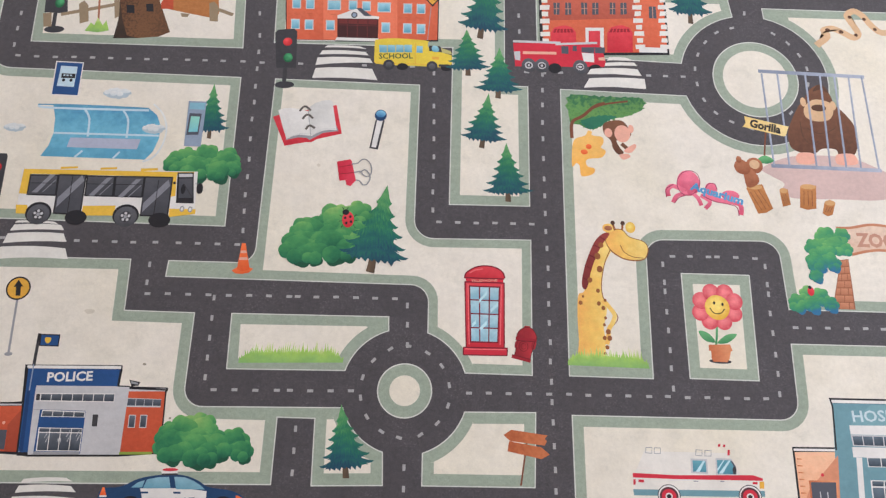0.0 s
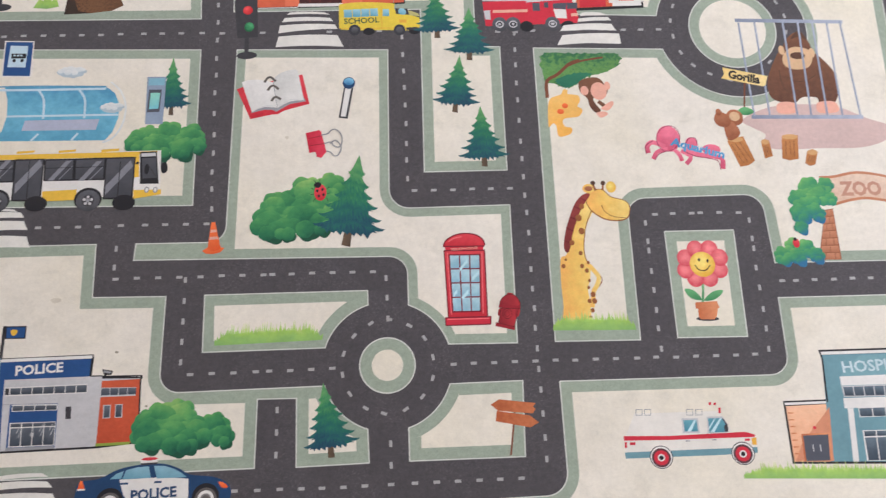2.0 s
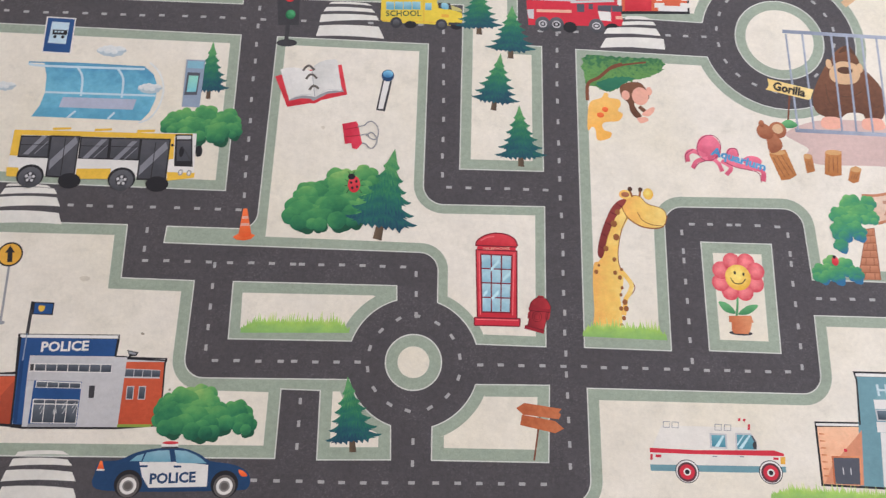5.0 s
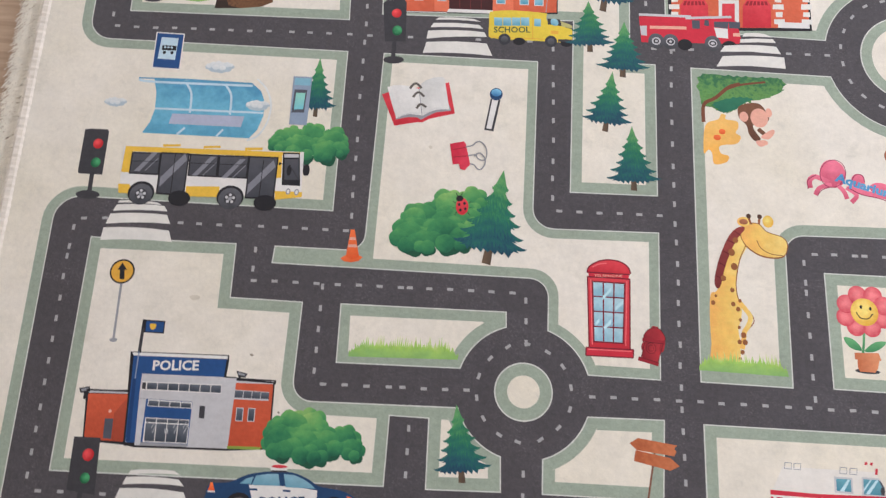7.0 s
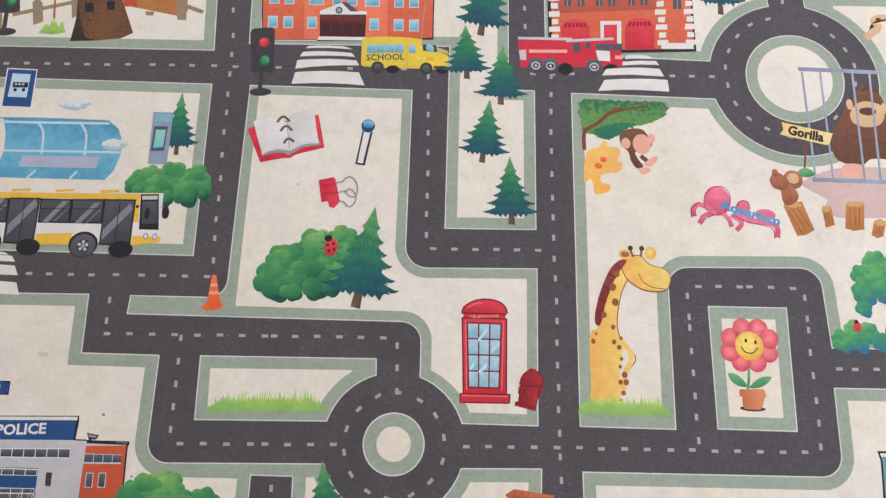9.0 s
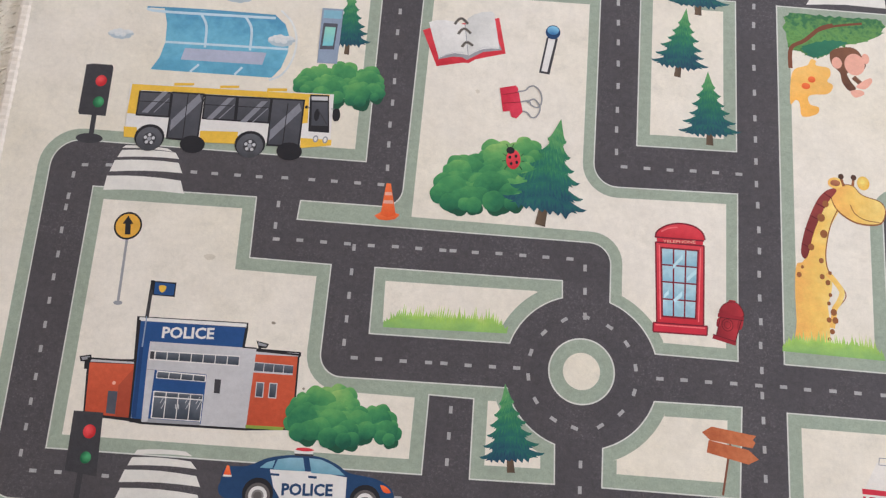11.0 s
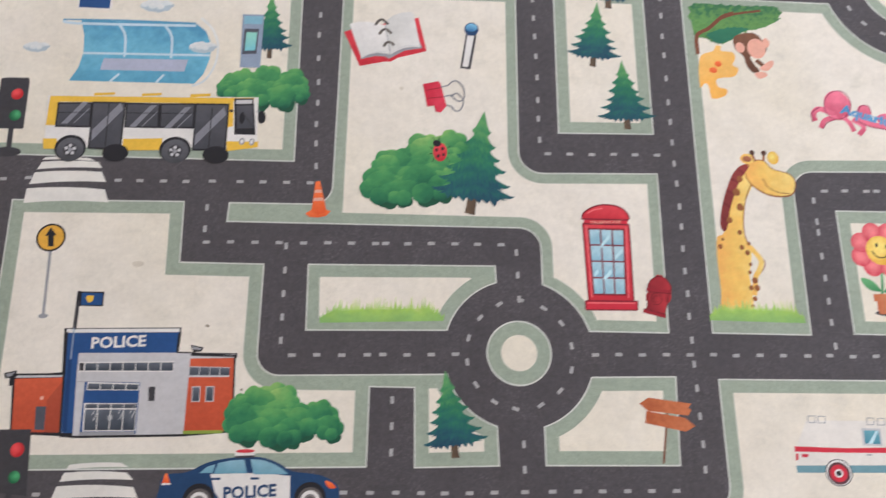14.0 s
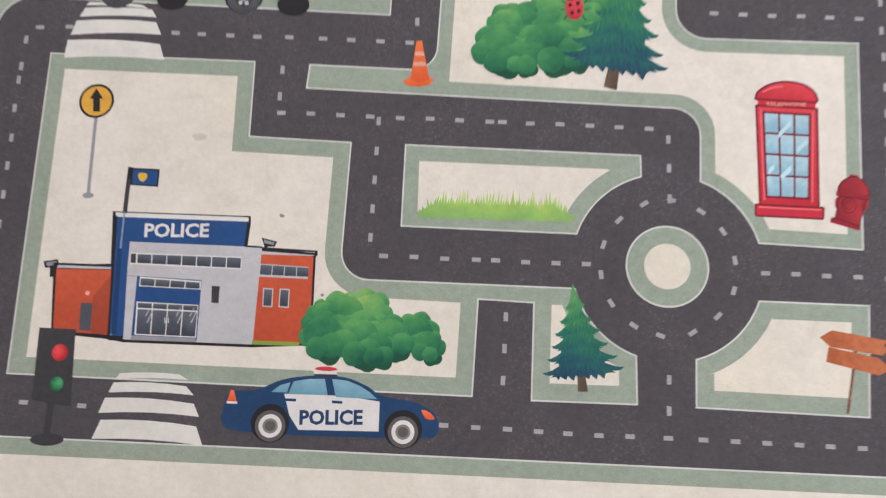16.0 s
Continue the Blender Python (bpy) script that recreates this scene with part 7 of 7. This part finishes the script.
d.line("roof_trim", BLACK, 4, (371.3, 552), (402.3, 552.4))

d = Drawing("fire_engine", "red fire engine with six wheels")
d.poly("body", CRIMSON, (167.2, 441.9), (295.6, 447.5), (304.7, 440.8), (309.9, 414.4), (307, 405.6), (170.5, 400))
d.line("ladder", PALE, 4, (167.2, 444.9), (240.8, 445.8))
d.line("ladder", PALE, 4, (232.9, 442.8), (297.6, 448.5))
d.poly("stripe", PINK, (182.2, 427.5), (234, 429.1), (234, 424.2), (182.2, 422.6))
d.poly("panel", PALE, (168.3, 426.3), (178.2, 427.4), (178.3, 410.8), (170.4, 411.7))
d.poly("window", SLATE, (241.8, 440), (252.8, 440.1), (252.9, 426.4), (242, 426.3))
d.poly("window", SLATE, (259.8, 441.2), (265.8, 441.2), (265.8, 431.5), (258.9, 432.4))
d.poly("window", SLATE, (272.8, 439.4), (293.7, 440.6), (291.8, 428.9), (272.8, 430.6))
d.poly("window", SLATE, (293.7, 440.6), (309.7, 440.8), (308.8, 430.1), (293.8, 429.9))
d.poly("white_cab", WHITE, (272.8, 429.6), (291.8, 428.9), (292, 413.2), (276, 414))
d.poly("grille", PINK, (298.9, 422.1), (308.8, 423.2), (308.9, 417.3), (298.9, 417.2))
d.oval("tyre", TYRE, 191.3, 403.2, 11.2, 12.3, 0)
d.oval("rim", PALE, 191.3, 403.2, 6.2, 6.2, 0)
d.oval("hub", INK, 191.3, 403.2, 4.0, 4.0, 0)
d.oval("hub_cap", PALE, 191.3, 403.2, 2.0, 2.0, 0)
d.oval("tyre", TYRE, 211.3, 403.4, 11.2, 12.3, 0)
d.oval("rim", PALE, 211.3, 403.4, 6.2, 6.2, 0)
d.oval("hub", INK, 211.3, 403.4, 5.0, 4.0, 0)
d.oval("hub_cap", PALE, 211.3, 403.4, 2.0, 2.0, 0)
d.oval("tyre", TYRE, 270.1, 404.1, 11.2, 12.3, 0)
d.oval("rim", PALE, 270.1, 404.1, 6.2, 6.2, 0)
d.oval("hub", INK, 270.1, 404.1, 5.0, 4.0, 0)
d.oval("hub_cap", PALE, 270.1, 404.1, 3.0, 2.0, 0)
d.oval("far_tyre", BLACK, 231.2, 399.7, 10.0, 9.0, 6)
d.oval("far_tyre", BLACK, 293.1, 401.5, 10.0, 8.0, 6)

d = Drawing("crosswalk", "white striped pedestrian crossing printed across the road")
d.poly("stripe", CHALK, (314.8, 423.3), (321.8, 424.3), (328.8, 424.4), (335.8, 424.5), (342.8, 423.6), (353.9, 418.9), (343.9, 418.7), (332.9, 418.6), (321.9, 418.5), (311.9, 417.4))
d.poly("stripe", CHALK, (308.9, 413.4), (319.9, 414.5), (331.9, 415.7), (342.9, 415.8), (353.9, 415.9), (358, 410.1), (346, 409.9), (333, 409.8), (320, 408.6), (308, 407.5))
d.poly("stripe", CHALK, (286.1, 401.4), (304, 403.6), (322, 404.8), (340, 405), (358, 404.2), (364.2, 392.5), (343.1, 393.2), (322.1, 394), (301.1, 392.7), (280.2, 391.5))
d.poly("stripe", CHALK, (283.2, 384.7), (304.2, 386.9), (326.2, 388.1), (347.2, 388.4), (368.2, 387.7), (369.4, 370), (345.4, 370.7), (322.4, 371.4), (298.4, 370.1), (274.4, 367.9))
fir_tree(449.3, 621.2, 448, 492.5, 33, 12)

d = Drawing("traffic_light", "dark grey traffic light printed with red and green lamps")
d.poly("housing", INK, (-557.8, 521.3), (-527.6, 523.7), (-515.6, 459.3), (-550.7, 459.8))
d.line("pole", INK, 6, (-534.1, 461.9), (-532.4, 431.1))
d.oval("foot", INK, -530.5, 430.1, 15.0, 6.1, 4)
d.oval("red_lamp", SIGNAL_RED, -532.7, 504.4, 7.0, 8.2, 0)
d.oval("green_lamp", SIGNAL_GREEN, -531, 478.4, 7.0, 9.2, 0)

d = Drawing("windmill", "thatched brown windmill tower")
d.poly("tower", THATCH, (-446.7, 547.9), (-393.1, 550.6), (-379.8, 488.1), (-356.7, 434.3), (-372.4, 425.3), (-401.7, 421.1), (-439.9, 418.7), (-437.7, 453.5), (-441.3, 490.2))
d.poly("dark_side", BARKDARK, (-441.3, 490.2), (-431.8, 453.6), (-420.3, 424.7), (-401.7, 421.1), (-439.9, 418.7), (-437.7, 453.5))
d.poly("gallery", BARKDARK, (-445, 509.4), (-384.5, 514.1), (-380.7, 495.8), (-441.3, 488.3))
d.oval("gallery_mark", THATCH, -439.2, 503.7, 2.0, 2.0, 0)
d.oval("gallery_mark", THATCH, -429.5, 500, 2.2, 3.0, 27)
d.oval("gallery_mark", THATCH, -421.7, 504.9, 2.0, 2.0, 0)
d.oval("gallery_mark", THATCH, -411.9, 501.2, 2.0, 3.0, 0)
d.oval("gallery_mark", THATCH, -404.1, 506.1, 2.0, 2.0, 0)
d.oval("gallery_mark", THATCH, -394.4, 502.4, 2.0, 2.0, 0)
d.oval("gallery_mark", THATCH, -386.5, 506.4, 2.0, 3.0, 0)
d.poly("window", BLACK, (-429.7, 479.7), (-417.9, 479.9), (-415.1, 465.4), (-426.8, 465.3))
d.poly("window", BLACK, (-400.3, 483), (-389.6, 484.1), (-386.8, 469.7), (-397.5, 469.5))

d = Drawing("thatched_hut", "straw-roofed hut beside the windmill")
d.poly("roof", STRAW, (-369.6, 553.9), (-299.3, 557.8), (-286.9, 471), (-298.7, 463.1), (-337.9, 470.3), (-376, 477.6))
d.poly("eave", BRICK, (-377.9, 486.2), (-364, 521.2), (-357.4, 475.9), (-376, 475.6))
d.poly("foot", FENCE, (-345.7, 469.3), (-332, 468.5), (-334, 462.6), (-342.8, 462.5))

d = Drawing("rail_fence", "weathered wooden post-and-rail fence")
d.line("rail", FENCE, 6, (-525.4, 457.2), (-443.3, 480.5))
d.line("rail", FENCE, 6, (-291.8, 479.7), (-265.4, 470.3))
d.poly("post", FENCE, (-501.8, 477.8), (-494.9, 484.6), (-487.2, 476.1), (-481.6, 447.2), (-494.3, 442.2))
d.poly("post", FENCE, (-450.1, 488.1), (-441.3, 488.3), (-437.6, 458.4), (-443.5, 454.4))
d.poly("post", FENCE, (-304.5, 490.1), (-296.6, 493.1), (-289.8, 485.5), (-287, 456.5), (-299.7, 457.3))
d.poly("post", FENCE, (-552.6, 457.8), (-539.9, 459.9), (-535.3, 434.9), (-547, 433.8))

d = Drawing("autumn_tree", "orange autumn sapling in grass")
d.line("stem", CINNAMON, 3, (-473.4, 497.5), (-466.1, 440.6))
d.soft("crown", AUTUMN, (-493.9, 493.3), (-490.7, 526.1), (-483.7, 549.3), (-466.3, 527.4), (-452.9, 498.7), (-460.8, 490.9), (-470.5, 498.5), (-477.4, 489.7), (-486.1, 495.4))
d.poly("tuft", GRASS, (-484.7, 429.7), (-477.7, 445.3), (-471.9, 440.5), (-468.9, 455.1), (-459.2, 440.7), (-455.3, 450.4), (-448.6, 432.1), (-465.2, 428))

d = Drawing("snake_print", "sandy snake shape with dark patches")
d.curve("snake_body", TAN, 11, (643.3, 461.8), (663.2, 479.7), (658, 489.5), (673, 494.6), (690.3, 487), (704.5, 479.3), (713.4, 488.2), (702.9, 511.7), (700.7, 521.4), (712.6, 529.4), (725.9, 520.8), (736.3, 504.3), (751.8, 490.7), (777.9, 496))
d.oval("patch", SPOTDARK, 665, 491.5, 4.0, 3.0, 0)
d.oval("patch", SPOTDARK, 686.2, 488.9, 4.0, 3.2, 0)
d.oval("patch", SPOTDARK, 709.5, 484.3, 3.0, 3.0, 0)
d.oval("patch", SPOTDARK, 703.8, 517.6, 3.0, 3.0, 0)
d.oval("patch", SPOTDARK, 727, 514.9, 3.0, 3.0, 0)
d.oval("patch", SPOTDARK, 741.5, 496.5, 3.0, 3.0, 0)
fir_tree(131.4, 576.2, 116.5, 447.7, 39.5, 11)
fir_tree(130.4, 351.6, 121.2, 259.4, 32.4, 4)
fir_tree(156.8, 269.3, 160.1, 175.8, 33.3, 5)
fir_tree(95.3, 463.1, 99.3, 380.4, 33.6, 2)
fir_tree(146.3, 431.9, 144.9, 343.5, 34.1, 3)

d = Drawing("stain", "small brown dirt speck on the cream pile")
d.soft("speck", STAIN, (-318.1, -74), (-316.2, -73.4), (-313.5, -74.8), (-314.3, -76.4), (-317.4, -76.1))

d = Drawing("stain", "small dark dirt speck on the cream pile")
d.soft("speck", STAIN, (-274.4, -142.5), (-272.4, -141.8), (-271.7, -143.8), (-273.7, -144.4))

d = Drawing("stain", "faint grey smudge on the cream pile")
d.soft("smudge", SMUDGE, (-405.9, -6), (-400, -3.5), (-392.5, -5.1), (-394.1, -9), (-401.2, -10.5))

d = Drawing("stain", "faint grey smudge on the cream pile")
d.soft("smudge", SMUDGE, (-116.5, 221.8), (-113.1, 223.4), (-111, 220.3), (-113.7, 218))

# ---- dashes along the middle of each lane ----
mesh, _ = flat([(-3.9, -1.9), (3.9, -1.9), (3.9, 1.9), (-3.9, 1.9)], 0)
mesh.materials.append(DASH)


def dash(x, y, turn):
    ob = part("lane_dash", mesh, None, RUG, "", (x / 1000, y / 1000, 5 * STEP))
    ob.rotation_euler.z = radians(turn)


def dashes(*spots):
    """Dashes at the spots, each turned along the way from one to the next."""
    for i, p in enumerate(spots):
        a, b = spots[max(i - 1, 0)], spots[min(i + 1, len(spots) - 1)]
        dash(*p, math.degrees(math.atan2(b[1] - a[1], b[0] - a[0])))


def lane(x0, y0, x1, y1, pitch=27.5):
    n = max(1, round(math.hypot(x1 - x0, y1 - y0) / pitch))
    dashes(*[(x0 + (x1 - x0) * k / n, y0 + (y1 - y0) * k / n) for k in range(n + 1)])


dashes((-222.6, -105.1), (-195.9, -104.2), (-169.0, -104.0), (-141.3, -103.1), (-124.6, -102.5), (-98.3, -102.4), (-72.0, -101.5), (-45.7, -100.6))
dashes((108.1, -98.4), (133.9, -97.5), (159.9, -97.4), (186.6, -96.5), (213.3, -96.3), (239.4, -95.5), (264.7, -96.1), (291.5, -95.2), (317.7, -95.1), (345.3, -94.9), (370.1, -94.1), (396.3, -94.7), (422.6, -93.8), (448.9, -93.7), (475.3, -93.5), (501.0, -92.7))
dashes((-326.8, 20.4), (-299.8, 21.4), (-272.7, 21.6), (-245.5, 21.9), (-218.3, 22.1), (-191.1, 23.2), (-164.5, 23.4), (-137.2, 23.6), (-125.8, 24.0), (-100.7, 24.2), (-74.1, 25.2), (-47.3, 25.4), (-21.4, 25.6), (5.4, 25.8))
dashes((22.7, 16.9), (23.8, -9.7), (25.0, -37.5))
dashes((-330.2, 61.9), (-330.0, 36.2))
dashes((-237.5, 18.2), (-236.9, -10.0), (-236.5, -36.9), (-236.0, -63.4), (-235.6, -89.4))
dashes((-434.1, 92.2), (-409.5, 92.4), (-382.7, 92.7), (-357.3, 92.9), (-327.4, 94.1), (-295.8, 94.5), (-269.6, 94.8), (-242.5, 95.0), (-215.4, 95.3))
dashes((-224.8, 475.2), (-220.5, 435.3), (-219.1, 406.1), (-218.5, 376.4), (-217.7, 346.2), (-216.5, 319.4), (-216.7, 291.0), (-215.6, 258.6), (-213.6, 226.0), (-212.9, 198.3), (-213.0, 170.2), (-211.7, 145.2), (-210.0, 116.4))
dashes((-574.4, 382.0), (-546.7, 381.4), (-519.2, 381.8), (-491.9, 383.2), (-464.3, 383.6), (-437.6, 384.0), (-410.8, 384.4), (-383.9, 384.8), (-356.4, 386.2), (-323.6, 386.8), (-297.5, 387.2), (-270.5, 387.6), (-240.9, 388.1), (-212.1, 387.5), (-154.4, 388.5))
dashes((-58.4, 390.3), (14.2, 392.0))
dashes((47.1, 381.8), (48.0, 352.4), (48.9, 325.4), (49.7, 298.9), (50.6, 270.9), (51.5, 241.6), (51.7, 210.9), (51.7, 186.0), (52.6, 158.1))
dashes((61.9, 140.4), (88.2, 140.7), (114.5, 140.9), (140.8, 142.0), (166.4, 142.2), (192.9, 142.4))
dashes((211.9, 388.0), (211.5, 360.4), (211.1, 335.1), (210.6, 305.5), (211.0, 278.3), (211.3, 246.0), (211.6, 213.4), (212.0, 186.8), (212.4, 159.7), (212.7, 132.1), (213.9, 106.8), (214.9, 77.7), (215.3, 53.1), (214.8, 26.5), (215.1, -0.4), (216.1, -26.8), (215.6, -52.9), (216.6, -79.9), (216.8, -106.5), (217.8, -132.6), (218.6, -162.6), (219.5, -191.9), (219.6, -217.9))
dashes((176.4, 528.6), (176.2, 492.5), (177.0, 463.3))
dashes((187.8, 390.8), (213.6, 390.1), (239.6, 392.4))
dashes((374.8, 394.1), (400.9, 394.4), (428.0, 394.8))
dashes((375.9, 89.8), (376.4, 63.4), (376.3, 50.4), (376.7, 21.4), (377.2, -4.7), (377.5, -31.9), (377.3, -56.4), (378.4, -83.4))
dashes((390.3, 102.1), (415.1, 103.1), (441.5, 103.3), (453.5, 103.8), (480.0, 104.0), (507.2, 103.4))
dashes((520.4, 92.2), (520.6, 65.7), (520.6, 51.8), (519.8, 24.3), (520.4, -3.4), (520.8, -33.0), (520.8, -59.0), (519.9, -86.1))
dashes((552.7, 5.6), (571.4, 5.5), (597.3, 6.5), (623.9, 6.7), (649.9, 7.6), (675.0, 7.7), (701.1, 8.7), (727.0, 8.8))
dashes((-112.9, -151.1), (-112.5, -178.4), (-112.2, -205.3))
dashes((27.5, -194.9), (28.0, -220.8))
dashes((537.9, 546.2), (534.8, 515.9))
dashes((512.1, 487.1), (487.0, 477.4), (467.5, 458.7), (454.0, 435.4), (447.5, 409.8), (448.7, 382.9), (456.8, 355.7), (473.0, 334.2), (495.6, 319.9), (524.5, 309.8))
dashes((576.8, 480.0), (598.1, 463.4), (613.3, 442.5), (622.6, 418.5), (620.6, 390.3), (608.2, 362.0), (588.0, 339.6))
dashes((2.8, -43.6), (-18.7, -59.5), (-31.5, -82.4), (-32.7, -108.9), (-23.2, -133.2), (-3.3, -151.1), (19.4, -158.2))
dashes((26.5, -38.2), (52.4, -47.2), (71.6, -63.9), (82.0, -88.9), (81.2, -115.4), (67.9, -138.2), (46.7, -153.8))
dashes((-159.9, -246.0), (-132.8, -245.9), (-106.2, -245.4), (-80.2, -245.4), (-55.6, -245.4), (-29.8, -245.0), (-4.0, -244.0), (27.8, -243.1), (56.7, -242.4), (83.2, -241.8), (109.2, -241.3), (135.6, -240.8), (160.9, -240.3), (187.1, -239.8))
dashes((-563.1, 90.4), (-535.0, 92.5))
dashes((-574.2, 77.4), (-574.5, 51.0), (-574.6, 37.5), (-573.8, 10.1), (-571.9, -18.3), (-571.1, -44.8), (-570.2, -71.7), (-569.1, -98.8), (-568.1, -125.6), (-566.8, -156.1), (-566.3, -182.7), (-565.6, -209.6), (-564.9, -236.7))
dashes((-548.2, -253.5), (-521.0, -252.6), (-470.1, -251.9))
dashes((-591.2, 519.3), (-586.7, 489.1), (-585.1, 456.6), (-584.9, 429.1), (-583.7, 400.3))
# </lanes>
lane(786, 20, 806, 530)
lane(560, 565, 780, 565)

# ---- woven hem and fringe of the rug's short side ----
def tube(bm, pts, r):
    rings = []
    for i, p in enumerate(pts):
        u = (pts[min(i + 1, len(pts) - 1)] - pts[max(i - 1, 0)]).normalized()
        a = u.cross(Vector((0, 0, 1))).normalized()
        b = a.cross(u)
        rr = r * (1 - 0.6 * i / (len(pts) - 1))
        rings.append([bm.verts.new(p + (a * math.cos(w) + b * math.sin(w)) * rr) for w in (0.5, 2.6, 4.7)])
    for q, s in zip(rings, rings[1:]):
        for k in range(3):
            bm.faces.new((q[k], q[(k + 1) % 3], s[(k + 1) % 3], s[k]))


YARN = cloth(244, 236, 222, 0.08)
HEM = cloth(232, 222, 210, 0.05)
bm = bmesh.new()
n = 250
y0, y1 = LOW / 1000 + 0.002, TOP / 1000 - 0.002
rows = []
for k in range(n + 1):
    y = y0 + (y1 - y0) * k / n
    j = 0.0004 * math.sin(k * 2.3) + 0.0003 * math.sin(k * 0.31)
    ex = left_edge(y * 1000) / 1000
    rows.append([bm.verts.new((ex + x, y, z)) for x, z in ((-0.004 + j, -0.0062), (-0.0035 + j, 0.0004), (0.000, 0.0014 + j), (0.007, 0.0012 + j), (0.0105 + j, 0.0001))])
for a, b in zip(rows, rows[1:]):
    for k in range(4):
        bm.faces.new((a[k], a[k + 1], b[k + 1], b[k]))
mesh = bpy.data.meshes.new("hem")
bm.to_mesh(mesh)
bm.free()
part("hem", mesh, HEM, RUG, "pale woven selvedge band")
tassels = []
rng = random.Random(5)
for v in range(6):
    bm = bmesh.new()
    for s in range(16):
        y, out, droop = rng.uniform(-0.004, 0.004), rng.uniform(0.022, 0.036), rng.uniform(-0.030, -0.006)
        wob = rng.uniform(-0.004, 0.004)
        pts = []
        for k in range(7):
            f = k / 6
            z = -0.001 - 0.0042 * min(1, f * 2.2) + rng.uniform(-0.0004, 0.0012)
            pts.append(Vector((-0.002 - out * f, y + droop * f * f + wob * math.sin(f * 5), z)))
        tube(bm, pts, 0.0008)
    mesh = bpy.data.meshes.new("tassel")
    bm.to_mesh(mesh)
    bm.free()
    mesh.materials.append(YARN)
    tassels.append(mesh)
for k in range(170):
    y = LOW / 1000 + 0.004 + k * 0.00588
    ob = part("tassel", tassels[rng.randrange(6)], None, RUG, "", (left_edge(y * 1000) / 1000, y, 0))
    ob.rotation_euler.z = radians(rng.uniform(-9, 9))

for ob in list(RUG.children):
    ob.location = ob.location - RUG_AT

# ---- laminate planks ----
LONG, WIDE = 1.28, 0.192
mesh, _ = box_mesh(-LONG / 2 + 0.0004, -WIDE / 2 + 0.0004, 0, LONG / 2 - 0.0004, WIDE / 2 - 0.0004, 0.012, 0.0008)
mesh.materials.append(OAK)
row = 0
y = S + WIDE / 2
while y < N + WIDE / 2:
    x = W + (row * 0.43) % LONG - LONG / 2
    while x < E_ + LONG / 2:
        a, b = max(x - LONG / 2, W), min(x + LONG / 2, E_)
        if b - a < 0.02:
            x += LONG
            continue
        board = mesh
        if b - a < LONG - 0.001:
            board, _ = box_mesh(a - x + 0.0004, -WIDE / 2 + 0.0004, 0, b - x - 0.0004, WIDE / 2 - 0.0004, 0.012, 0.0008)
            board.materials.append(OAK)
        ob = part("plank", board, None, floor)
        ob.location = Vector(((a + b) / 2, y, FLOOR_Z - 0.006)) - floor.location
        x += LONG
    y += WIDE
    row += 1
